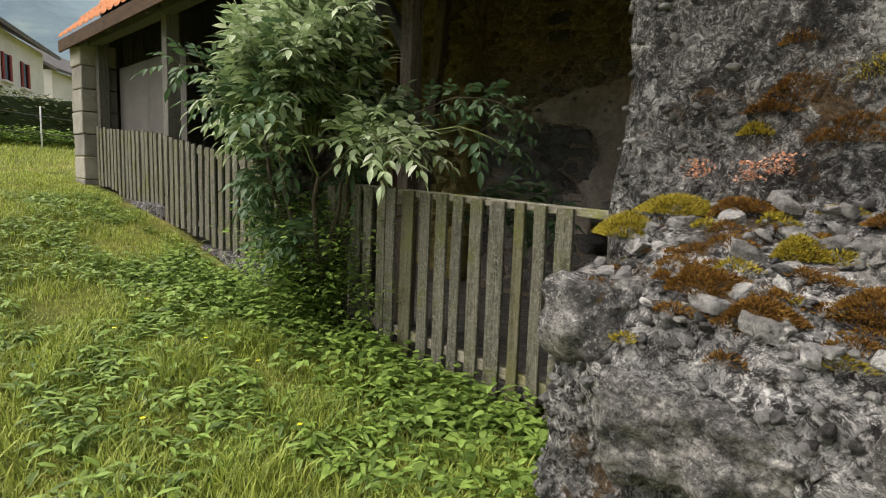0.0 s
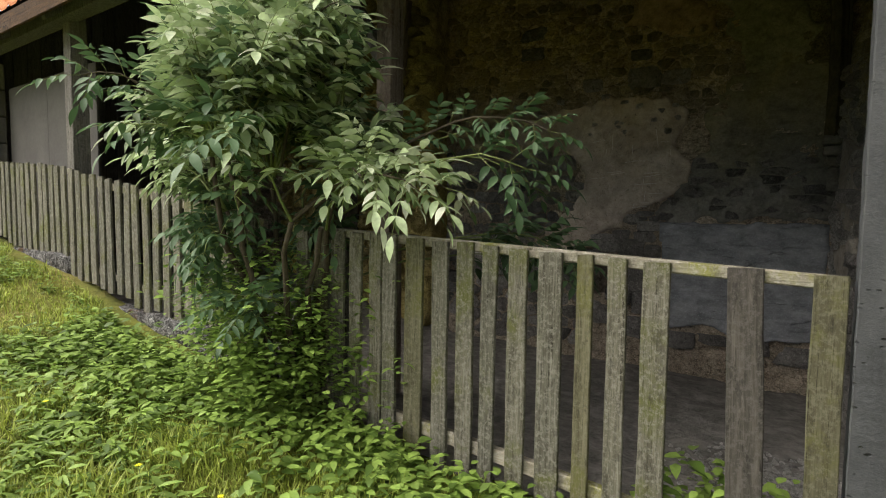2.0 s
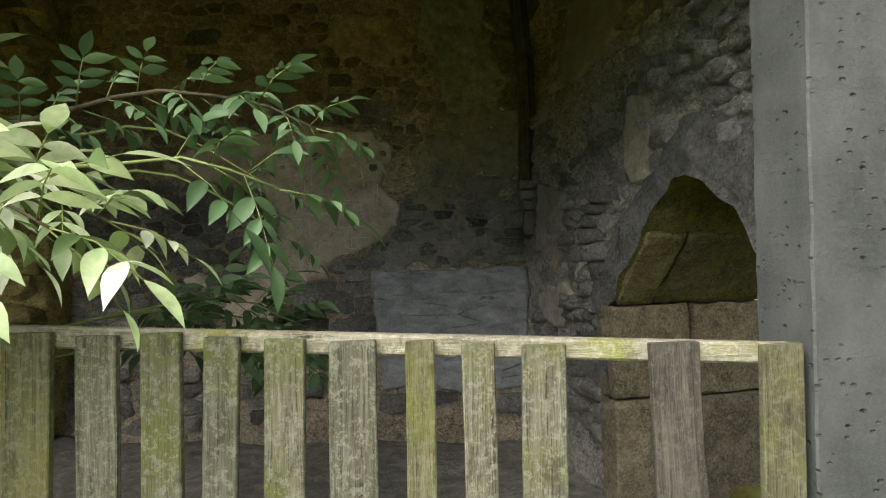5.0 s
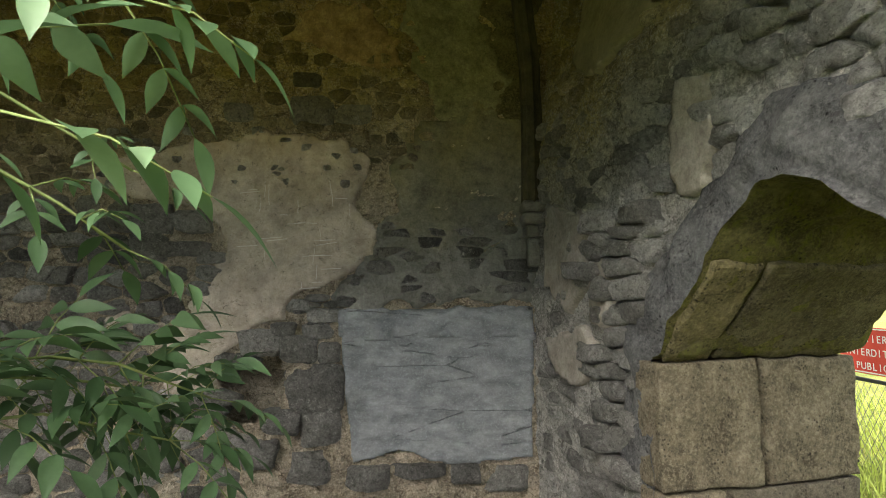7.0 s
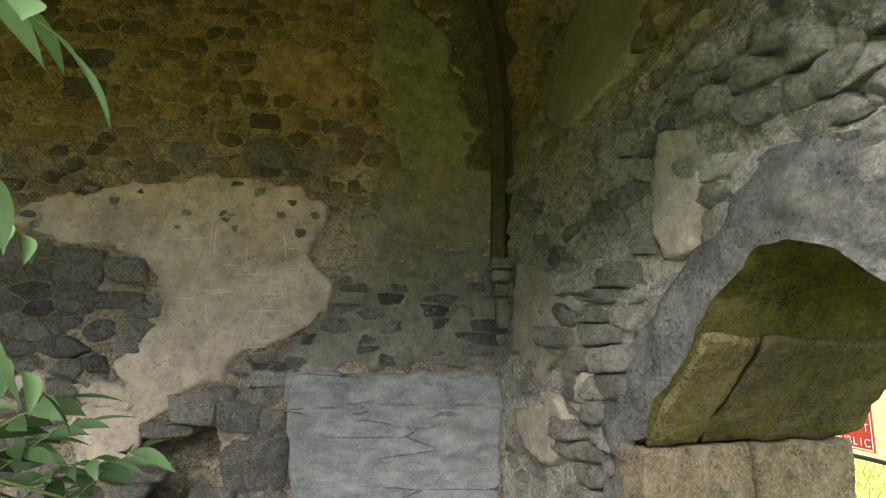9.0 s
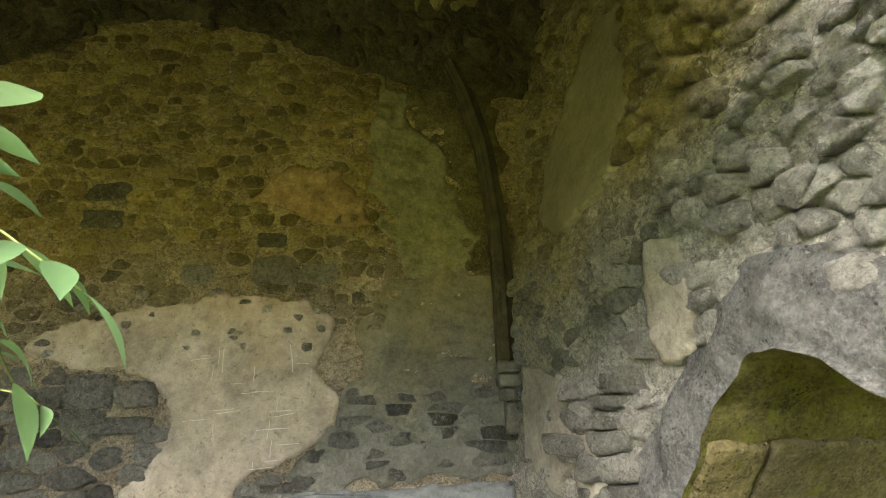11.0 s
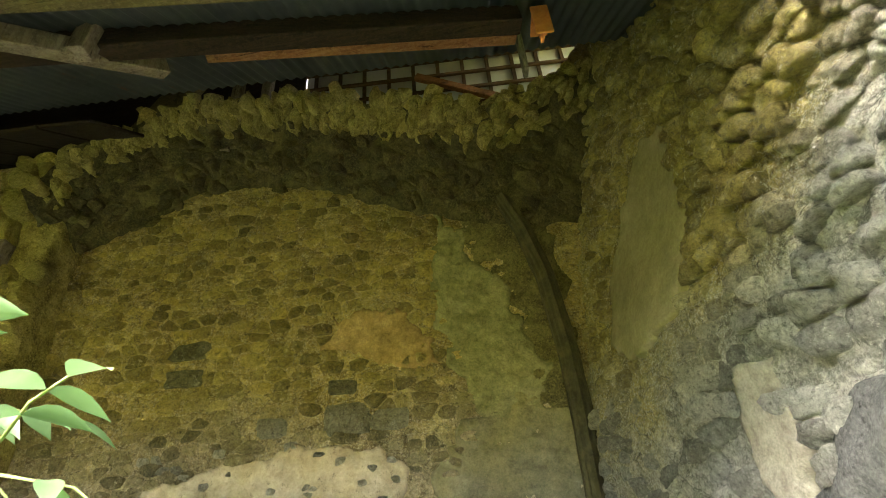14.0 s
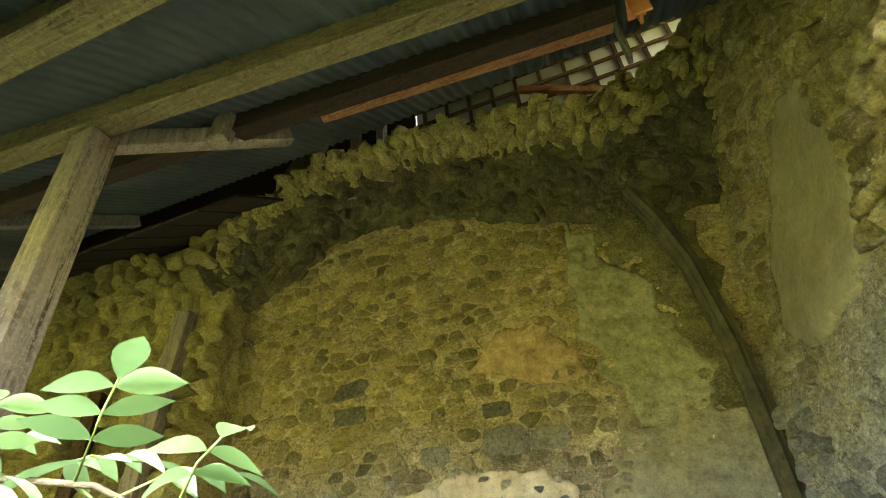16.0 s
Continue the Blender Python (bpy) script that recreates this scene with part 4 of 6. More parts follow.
for name, x0, x1, ta, tb, ba, bb, n in (("picket_fence", -5.42, -3.1, 1.83, 1.68, 1.0, 0.72, 17), ("picket_fence", -2.95, -0.2, 1.63, 1.25, 0.62, 0.3, 19)):
    far = empty(name, "weathered grey picket fence panel on a low stone sill", "fence")
    for k in range(n):
        x = x0 + (x1 - x0) * k / (n - 1)
        f = k / (n - 1)
        ob = part("picket", picket_bm(0.092, ba + (bb - ba) * f + rng.uniform(-0.03, 0.03), ta + (tb - ta) * f + rng.uniform(-0.012, 0.012), rng), M_PICKET, far)
        ob.matrix_basis = pose(x, 0, 0, 0, rng.uniform(-0.7, 0.7), 0)
    part("rail", bar_bm((x0 - 0.1, 0.025, ta - 0.06), (x1 + 0.1, 0.025, tb - 0.06), 0.045, 0.06), M_RAIL, far)
    part("rail", bar_bm((x0 - 0.1, 0.025, ba + 0.15), (x1 + 0.1, 0.025, bb + 0.15), 0.045, 0.06), M_RAIL, far)
    part("sill", lumpy_box("sill", x0 - 0.15, x1 + 0.12, -0.06, 0.14, min(ba, bb) - 0.5, (ba + bb) / 2 - 0.02, 0.12, 0.02, 3, M_GRIT, 8), M_GRIT, far, "low stone sill")

# far corner pillar of blocks, with a timber post beside it
pillar = empty("block_pillar", "pale concrete block pillar at the corner of the shed", "pillar")
for k in range(7):
    z0 = 0.75 + k * 0.33
    part("block", box_bm(-6.12 + 0.01 * (k % 2), -5.62, -0.16 + 0.006 * (k % 3), 0.32, z0, z0 + 0.318, 0.012, 0.006, 1), M_BLOCKP, pillar)
for x, w, label in ((-5.53, 0.14, ""), (-3.03, 0.15, ""), (0.2, 0.15, "")):
    tagged(part("timber_post", bar_bm((x, 0.1 if x < 0 else 0.42, ground_z(x, 0) - 0.2), (x, 0.1 if x < 0 else 0.42, 3.1 if x < 0 else 3.3), w, w), M_GREYWOOD, None), "grey weathered timber post carrying the eave", "post", "eave posts")

# ---- roof ----
S = 0.7


def roof_z(y):
    return 3.09 + S * (y + 0.22)


xs = np.arange(-6.25, 4.6, 0.019)
ys = np.linspace(-0.22, 2.45, 7)
rv = [(x, y, roof_z(y) - 0.02 + 0.014 * math.cos(2 * math.pi * x / 0.076)) for x in xs for y in ys]
rf = [(a * 7 + b, a * 7 + b + 1, (a + 1) * 7 + b + 1, (a + 1) * 7 + b) for a in range(len(xs) - 1) for b in range(6) if xs[a] < 2.95 or b > 1]
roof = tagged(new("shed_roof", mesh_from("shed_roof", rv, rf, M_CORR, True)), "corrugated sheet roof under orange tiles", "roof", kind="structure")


def tile_z(y):
    return 3.1 + 1.1 * (y + 0.26)


def tiles_mesh():
    verts, faces = [], []
    rows = 17
    for r in range(rows):
        y0, y1 = -0.26 + r * 0.28, -0.26 + (r + 1) * 0.28 + 0.06
        for k in range(45):
            x0 = -6.28 + k * 0.245
            if x0 > 2.7 and y0 < 0.6:
                continue
            n = len(verts)
            for x, dz in ((x0, 0.045), (x0 + 0.06, 0.075), (x0 + 0.12, 0.045), (x0 + 0.243, 0.045)):
                verts += [(x, y0, tile_z(y0) + dz + 0.035), (x, y0, tile_z(y0) + dz + 0.01), (x, y1, tile_z(y1) + dz)]
            for j in range(3):
                i = n + j * 3
                faces += [(i, i + 3, i + 5, i + 2), (i + 1, i + 4, i + 3, i)]
    return mesh_from("tiles", verts, faces, M_TILE)


tagged(under(new("tiles", tiles_mesh()), roof), "orange clay tiles", kind="stuff")
part("fascia", box_bm(-6.25, 2.95, -0.27, -0.24, roof_z(-0.25) - 0.12, roof_z(-0.25) + 0.05, 0.004), M_DARKWOOD, roof)
for x0, x1, y, turn, w, h, mat, name in (
    (-6.2, 3.2, 0.02, 0.0, 0.15, 0.2, M_GREYWOOD, "wall_plate"), (-6.2, 3.2, 0.3, 0.0, 0.12, 0.15, M_BEAM, "purlin"), (-3.0, 2.75, 0.97, 0.145, 0.11, 0.15, M_BEAM, "purlin"),
    (-2.6, 2.72, 1.52, 0.14, 0.11, 0.14, M_WOOD_SHADE, "purlin"), (0.9, 2.72, 1.7, 0.16, 0.08, 0.12, M_BEAM_R, "purlin"),
):
    ya, yb = y + turn * (x0 - 1.0), y + turn * (x1 - 1.0)
    tagged(part(name, bar_bm((x0, ya, roof_z(ya) - 0.05 - h / 2), (x1, yb, roof_z(yb) - 0.05 - h / 2), w, h), mat, None), "long squared timber beam under the corrugated roof", "beam", "roof beams")
for x in (-5.6, -4.2, -2.9, -1.5):
    tagged(part("rafter", bar_bm((x, -0.22, roof_z(-0.22) - 0.1), (x, 2.4, roof_z(2.4) - 0.1), 0.09, 0.1), M_GREYWOOD, None), "weathered timber rafter of the shed roof", "rafter", "rafters")

frame_post = empty("roof_support", "pale timber post with a tie beam and brace", "support")
part("post", bar_bm((0.23, 0.87, -0.1), (0.23, 0.87, 3.6), 0.14, 0.14), M_BEAM_P, frame_post)
part("tie_beam", bar_bm((0.04, 0.87, 3.66), (0.62, 1.75, 4.3), 0.085, 0.11), M_BEAM_P, frame_post)
part("stub", bar_bm((0.44, 1.38, 3.98), (0.46, 1.38, 4.19), 0.1, 0.1), M_BEAM_P, frame_post)
part("brace", bar_bm((0.23, 0.87, 2.3), (-0.5, 0.87, 3.4), 0.09, 0.1), M_GREYWOOD, frame_post)

bracket_bm = box_bm(2.78, 2.88, 1.685, 1.7, 4.12, 4.36, 0.004)
for cube in (box_bm(2.78, 2.88, 1.7, 1.84, 4.285, 4.3, 0.003), box_bm(2.82, 2.84, 1.7, 1.8, 4.17, 4.285, 0.003)):
    me = bpy.data.meshes.new("piece")
    cube.to_mesh(me)
    cube.free()
    bracket_bm.from_mesh(me)
    bpy.data.meshes.remove(me)
tagged(part("bracket", bracket_bm, M_TILE, None), "small rust-orange metal bracket fixed to a roof beam", "bracket")
part_end = tagged(part("end_board", bar_bm((2.75, 2.02, 4.2), (2.75, 2.02, 4.6), 0.09, 0.03), M_GREYWOOD, None), "short grey board nailed to the end of a roof beam", "board")

# boards coloured near black to carry the loft's darkness
loft_count = 10
loft = tagged(new("loft_deck"), "rust-stained boards under the roof, loft darkness put into their colour", "boards", kind="structure")
for k in range(loft_count):
    x0 = -4.6 + k * 0.42
    part("board", bar_bm((x0 + 0.2, 2.45, 4.75), (x0 + 0.2, 3.6, 5.55), 0.4, 0.03), M_WOOD_SHADE, loft)

# higher roof beyond the wall: boards under the tiles, and a white lattice wall
upper = tagged(new("upper_roof"), "underside of the higher tiled roof on dark rafters", "roof", kind="structure")
part("underlay", bar_bm((-0.8, 0.66, tile_z(0.66) - 0.02), (-0.8, 4.5, tile_z(4.5) - 0.02), 10.8, 0.03, 0), M_DARKWOOD, upper)
for k in range(12):
    x = -5.6 + k * 0.84
    part("rafter", bar_bm((x, 1.2, tile_z(1.2) - 0.1), (x, 4.3, tile_z(4.3) - 0.1), 0.09, 0.11, 0), M_DARKWOOD, upper)
# unseen gable end, added to stop light leaking in under the upper roof
gable = bmesh.new()
side_a, side_b = ([gable.verts.new((x, y, z)) for y, z in ((0.3, 3.0), (4.5, 3.0), (4.5, tile_z(4.5) - 0.06), (0.3, tile_z(0.3) - 0.06))] for x in (-6.22, -6.18))
gable.faces.new(side_a)
gable.faces.new(side_b[::-1])
for k in range(4):
    gable.faces.new((side_a[k], side_b[k], side_b[(k + 1) % 4], side_a[(k + 1) % 4]))
part("gable_boarding", gable, M_GREYWOOD, upper)
lattice = tagged(new("lattice_wall"), "white panelled wall behind a lattice of dark battens", "wall", kind="structure")
# added black sheet that stands for the dark left of the panel
part("dark_boarding", box_bm(-6.2, 0.5, 4.28, 4.34, 5.0, 8.2, 0), M_WOOD_SHADE, lattice, "black sheet added for the darkness of the loft")
part("panel", box_bm(0.5, 4.5, 4.36, 4.4, 5.0, 8.2, 0), M_WHITE_BOARD, lattice)
for k in range(12):
    part("batten", box_bm(0.5, 4.45, 4.3, 4.335, 5.1 + k * 0.27, 5.145 + k * 0.27, 0.004), M_DARKWOOD, lattice)
for k in range(13):
    part("upright", box_bm(0.6 + k * 0.31, 0.645 + k * 0.31, 4.33, 4.362, 5.05, 8.15, 0.004), M_DARKWOOD, lattice)
part("strut", bar_bm((3.1, 4.25, 6.3), (1.9, 4.25, 6.95), 0.07, 0.09), M_BEAM_R, lattice)
tagged(part("leaning_timber", bar_bm((-1.0, 3.36, 4.95), (-0.12, 3.36, 6.6), 0.1, 0.3), M_BEAM, None), "broad olive-stained timber leaning above the broken vault", "timber")
for x in (0.2, 0.5):
    tagged(part("loft_post", bar_bm((x, 3.3, 5.1), (x + 0.02, 3.3, 6.6), 0.09, 0.09), M_BEAM_P, None), "pale short timber post standing behind the vault edge", "post", "loft posts")

# ---- broken vault along the top of the back wall ----
LOW = ([-1.3, -0.53, 0.0, 1.0, 2.0, 2.3, 2.8], [4.2, 4.57, 4.88, 4.76, 4.33, 4.2, 4.1])
TOP = ([-1.3, -0.95, -0.3, 0.9, 1.7, 2.33, 2.6, 2.85, 3.2, 3.6], [4.6, 5.02, 5.36, 5.34, 5.18, 5.0, 4.92, 5.02, 5.2, 5.3])


def rim_at(x, s):
    zl, zt = float(np.interp(x, *LOW)), float(np.interp(x, *TOP))
    y = 3.54 - 0.58 * s
    z = zl + (zt - zl) * (s ** 0.85)
    n = noise.noise_vector(Vector((x, y, z)) * 5.0) * 0.06 + noise.noise_vector(Vector((x, y, z)) * 14.0) * 0.03
    return Vector((x, y, z)) + n


def rim_mesh():
    xs, ss = np.arange(-1.3, 3.62, 0.035), np.linspace(0, 1, 30)
    verts = [rim_at(x, s) for x in xs for s in ss]
    for x in xs:
        p = rim_at(x, 1.0)
        verts += [p + Vector((0, 0.2, 0.06)), p + Vector((0, 0.8, -0.1))]
    n, o = len(ss), len(xs) * len(ss)
    faces = [(a * n + b, (a + 1) * n + b, (a + 1) * n + b + 1, a * n + b + 1) for a in range(len(xs) - 1) for b in range(n - 1)]
    for a in range(len(xs) - 1):
        faces.append((a * n + n - 1, (a + 1) * n + n - 1, o + 2 * (a + 1), o + 2 * a))
        faces.append((o + 2 * a, o + 2 * a + 2, o + 2 * a + 3, o + 2 * a + 1))
    return mesh_from("vault_remnant", verts, faces, M_RIM_SHADE, True)


vault = tagged(new("vault_remnant", rim_mesh()), "broken rubble vault edge, olive, shade coloured into its underside, over the back wall", "vault")

pier = tagged(part("rubble_pier", lumpy_box("rubble_pier", -3.9, -1.12, 3.2, 3.9, -0.3, 4.95, 0.07, 0.07, 2.4, M_RIM, 10, 0.03), M_RIM, None), "yellowish rubble pier standing against the back wall", "pier")
tagged(part("timber_strut", bar_bm((-1.42, 3.1, 4.2), (-1.82, 3.08, 0.2), 0.13, 0.16), M_BEAM_P, None), "leaning olive-brown timber strut against the rubble pier", "strut")
tagged(part("timber_strut", bar_bm((-2.25, 3.08, 3.6), (-2.3, 3.06, 0.2), 0.12, 0.12), M_DARKWOOD, None), "dark upright timber leaning on the rubble pier", "strut")

# vault rib in the corner on its corbel
rib = empty("vault_rib", "dark stone vault rib rising from a moulded corbel", "vault rib")


def rib_bm():
    path = [(2.92, 1.95), (2.93, 2.5), (2.92, 3.0), (2.86, 3.6), (2.75, 4.03), (2.6, 4.4)]
    zs = np.linspace(1.95, 4.35, 30)
    bm = bmesh.new()
    prof = [(-0.075, 0.03), (-0.07, -0.03), (-0.05, -0.035), (-0.042, -0.055), (-0.024, -0.06), (0.0, -0.09), (0.024, -0.06), (0.042, -0.055), (0.05, -0.035), (0.07, -0.03), (0.075, 0.03)]
    rings = []
    for z in zs:
        x = float(np.interp(z, [p[1] for p in path], [p[0] for p in path]))
        y = 3.5 - 0.03 * max(0, z - 3) ** 2
        rings.append([bm.verts.new((x + a + 0.004 * fbm(a, z, 1, 9), y + b + 0.004 * fbm(b, z, 5, 9), z)) for a, b in prof])
    for u, v in zip(rings, rings[1:]):
        for j in range(len(prof) - 1):
            bm.faces.new((u[j], u[j + 1], v[j + 1], v[j]))
    return bm


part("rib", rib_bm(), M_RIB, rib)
for z0, w, d in ((1.89, 0.095, 0.17), (1.8, 0.085, 0.15), (1.71, 0.07, 0.13), (1.5, 0.05, 0.1)):
    part("corbel_course", box_bm(2.93 - w, 2.93 + w, 3.6 - d - 0.02, 3.6, z0, z0 + (0.08 if z0 > 1.6 else 0.2), 0.014, 0.012, 3), M_CORBEL, rib)

# ---- skins of plaster and render ----
PLASTER = [(1.78, 1.78), (1.75, 1.59), (1.5, 1.44), (1.22, 1.29), (1.14, 1.13), (0.92, 1.06), (0.79, 0.94), (0.68, 0.86), (0.64, 0.62), (0.3, 0.62), (0.2, 0.8), (0.24, 0.97), (0.54, 1.11), (0.46, 1.25), (0.59, 1.43), (0.7, 1.69), (0.59, 1.9), (0.31, 2.01),
           (0.0, 2.01), (-0.3, 2.19), (0.07, 2.34), (0.46, 2.44), (1.0, 2.5), (1.53, 2.46), (1.78, 2.3), (1.68, 2.09), (1.66, 1.95)]
SKIN_EDGE = {"plaster": 0.06, "plaster_remnant": 0.1, "cement_panel": 0.02, "cement_band": 0.03}
for name, poly, thick, mat, label, seed in (
    ("plaster", PLASTER, 0.014, M_PLASTER, "pale scratched wall plaster", 1),
    ("plaster_remnant", [(-0.15, 1.2), (0.2, 1.1), (0.52, 1.14), (0.6, 0.98), (0.2, 0.96), (-0.1, 1.06)], 0.024, M_PLASTER, "chipped remnant of pale plaster", 8),
    ("cement_panel", [(1.53, 1.19), (2.93, 1.21), (2.9, 0.15), (2.3, 0.1), (1.95, 0.2), (1.63, 0.12), (1.57, 0.6)], 0.02, M_CEMENT, "blue-grey cement filling", 2),
    ("cement_band", [(1.5, 1.2), (2.94, 1.2), (2.95, 0.98), (1.52, 0.98)], 0.03, M_CEMENT, "grey lintel band", 3),
    ("grey_render", [(1.86, 1.86), (1.9, 2.2), (2.15, 2.6), (2.5, 2.7), (2.95, 2.65), (2.96, 1.24), (1.5, 1.24), (1.56, 1.45), (1.8, 1.6)], 0.012, M_RENDER, "grey render, olive bounce light tinted in towards the top", 4),
    ("lime_run", [(1.95, 4.35), (2.25, 4.12), (2.5, 3.6), (2.74, 2.94), (2.7, 2.6), (2.15, 2.6), (2.04, 3.2), (1.97, 3.8)], 0.008, M_LIME, "greenish lime run", 5),
    ("ochre_plaster", [(1.14, 3.5), (1.54, 3.5), (1.95, 3.25), (2.0, 2.97), (1.64, 3.02), (1.16, 3.2)], 0.008, M_OCHRE, "ochre plaster remnant", 6),
    ("sooty_render", [(2.25, 4.6), (2.98, 4.7), (2.98, 2.62), (2.62, 2.62), (2.66, 3.0), (2.5, 3.45), (2.34, 3.8)], 0.012, M_CORNER, "dark render in the corner", 7),
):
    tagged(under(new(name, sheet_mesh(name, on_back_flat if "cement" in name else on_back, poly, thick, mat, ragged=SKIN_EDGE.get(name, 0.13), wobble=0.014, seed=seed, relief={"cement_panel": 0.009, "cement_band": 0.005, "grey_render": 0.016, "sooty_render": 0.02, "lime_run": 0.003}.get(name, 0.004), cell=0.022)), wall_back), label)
for name, poly, thick, mat, label, seed in (
    ("sage_plaster", [(2.1, 3.75), (2.08, 3.05), (2.17, 2.6), (2.65, 2.55), (2.98, 2.76), (3.05, 3.18), (2.7, 3.6), (2.35, 3.9)], 0.014, M_SAGE, "smooth olive plaster patch", 11),
    ("pale_plaster", [(1.9, 2.26), (1.76, 2.2), (1.74, 1.93), (1.82, 1.78), (1.98, 1.77), (2.03, 1.95)], 0.012, M_PALE, "pale plaster strip", 12),
    ("pale_plaster", [(3.33, 1.01), (2.79, 1.1), (2.63, 1.0), (2.72, 0.76), (3.14, 0.78), (3.33, 0.88)], 0.02, M_PALE, "pale plaster patch", 13),
    ("pale_plaster", [(2.66, 1.45), (2.44, 1.5), (2.47, 1.15), (2.67, 1.16)], 0.02, M_PALE, "pale plaster patch", 14),
    ("pale_plaster", [(3.3, 1.9), (2.75, 1.75), (2.65, 1.35), (2.95, 1.2), (3.35, 1.35)], 0.012, M_PALE, "pale plaster with stones showing", 15),
):
    tagged(under(new(name, sheet_mesh(name, on_right_flat, poly, thick, mat, ragged=0.075, wobble=0.004, seed=seed, cell=0.018)), wall_side), label)

# ---- outdoors beyond the shed ----
def tri_soup(name, v, f, material):
    me = bpy.data.meshes.new(name)
    me.vertices.add(len(v))
    me.vertices.foreach_set("co", np.asarray(v, np.float32).ravel())
    n = f.shape[1]
    me.loops.add(f.size)
    me.loops.foreach_set("vertex_index", f.astype(np.int32).ravel())
    me.polygons.add(len(f))
    me.polygons.foreach_set("loop_start", np.arange(0, f.size, n, dtype=np.int32))
    me.polygons.foreach_set("loop_total", np.full(len(f), n, np.int32))
    me.materials.append(material)
    me.update(calc_edges=True)
    me.validate()
    return me


gr = np.random.default_rng(7)


def blades(name, x0, x1, y0, y1, count, h0, h1, w, material, keep=None, patch=0.0):
    """Bent grass blades, three sections each, gathered in one mesh."""
    x, y = gr.uniform(x0, x1, count), gr.uniform(y0, y1, count)
    if keep:
        m = np.array([keep(a, b) for a, b in zip(x, y)])
        x, y = x[m], y[m]
    n = len(x)
    z = np.interp(x, KNOTS_X, KNOTS_Z) - 0.01
    clump = 0.75 + 0.5 * np.sin(x * 5.1 + 2 * np.sin(y * 3.3)) * np.sin(y * 6.3 + x)
    h = gr.uniform(h0, h1, n) * np.clip(clump, 0.45, 1.3)
    a, lean = gr.uniform(0, 2 * np.pi, n), gr.uniform(0.15, 0.95, n)
    dx, dy = np.cos(a), np.sin(a)
    sx, sy = -dy, dx
    ww = w * gr.uniform(0.6, 1.3, n)
    v = np.zeros((n, 7, 3), np.float32)
    for k, (t, wd) in enumerate(((0, 0.8), (0.4, 1.0), (0.75, 0.6))):
        off = lean * h * t * t
        zz = h * (t - 0.25 * lean * t * t)
        for j, sg in enumerate((-1, 1)):
            v[:, 2 * k + j] = np.stack([x + dx * off + sg * sx * ww * wd / 2, y + dy * off + sg * sy * ww * wd / 2, z + zz], -1)
    v[:, 6] = np.stack([x + dx * lean * h, y + dy * lean * h, z + h * (1 - 0.3 * lean)], -1)
    base = (np.arange(n) * 7)[:, None]
    f = np.concatenate([base + np.array(q) for q in ((0, 1, 3), (0, 3, 2), (2, 3, 5), (2, 5, 4), (4, 5, 6))])
    return tri_soup(name, v.reshape(-1, 3), f, material)


def lawn_part(x, y):
    return y < -0.12 - 0.1 * math.sin(x * 3) and not (x > 3.15 and y > -1.9)


for name, args, label in (
    ("grass", (-0.5, 4.6, -3.4, -0.1, 72000, 0.04, 0.16, 0.0075, M_GRASS, lawn_part), "lush uneven green grass of the lawn"),
    ("grass", (-7.0, -0.5, -4.2, -0.1, 56000, 0.035, 0.11, 0.008, M_GRASS, lawn_part), "short green grass on the slope"),
    ("grass", (-17.0, -7.0, -8.0, 4.0, 26000, 0.06, 0.16, 0.014, M_GRASS, None), "green grass at the top of the lawn"),
    ("dry_grass", (-7.0, 3.5, -4.0, -0.9, 8000, 0.03, 0.11, 0.005, M_DRY, lambda x, y: lawn_part(x, y) and math.sin(x * 1.7 + 1) + math.sin(y * 2.3) > -0.2), "yellow dry blades in the worn lawn"),
    ("grass", (4.9, 10.0, 1.0, 8.0, 16000, 0.08, 0.3, 0.012, M_GRASS, None), "tall bright grass outside the arch"),
):
    tagged(new(name, blades(name, *args)), label, "grass", kind="stuff")

rng = random.Random(11)


def weed_patch(count, spot, size, spread_z, material, name, label, tall=0.16, broad=(0.5, 0.7)):
    """Low broad-leaved weeds: small plants of paired, toothed leaves on short stalks."""
    L = Leaves()
    for _ in range(count):
        x, y = spot()
        z, h = ground_z(x, y), rng.uniform(0.3, 1.0) * tall
        for k in range(rng.randint(4, 8)):
            a = rng.uniform(0, 2 * math.pi)
            d = Vector((math.cos(a), math.sin(a), rng.uniform(-0.15, 0.4)))
            ln = size * rng.uniform(0.55, 1.2)
            b = Vector((x, y, z + h * rng.uniform(0.35, 1.0))) + d * rng.uniform(0.0, 0.03)
            L.leaf(b, d, Vector((rng.uniform(-0.3, 0.3), rng.uniform(-0.3, 0.3), 1)), ln, ln * rng.uniform(*broad), 0.2, 0.3)
    return tagged(new(name, L.mesh(name, material)), label, "weeds", kind="stuff")


def along_fence():
    x = rng.uniform(-1.6, 3.1)
    return x, -0.08 - abs(rng.gauss(0, 0.38)) - (0.25 if x < -0.2 else 0)


def in_meadow():
    while True:
        x, y = rng.uniform(-4.5, 3.0), rng.uniform(-2.2, -0.25)
        if math.sin(x * 2.1) * math.sin(y * 3.7 + 1) > -0.35:
            return x, y


def inside_foot():
    return rng.uniform(2.3, 2.85), rng.uniform(0.08, 0.4)


weed_patch(1100, along_fence, 0.068, 0.1, M_WEED, "nettles", "dense green nettles growing along the fence foot", 0.22)
weed_patch(1900, in_meadow, 0.085, 0.1, M_WEED, "meadow_weeds", "long-leaved weeds mixed into the lawn", 0.12, (0.2, 0.38))
weed_patch(60, inside_foot, 0.08, 0.1, M_WEED, "young_weeds", "green weeds behind the end of the fence", 0.42)


def under_bush():
    return rng.gauss(0.15, 0.26), -0.2 - abs(rng.gauss(0, 0.2))


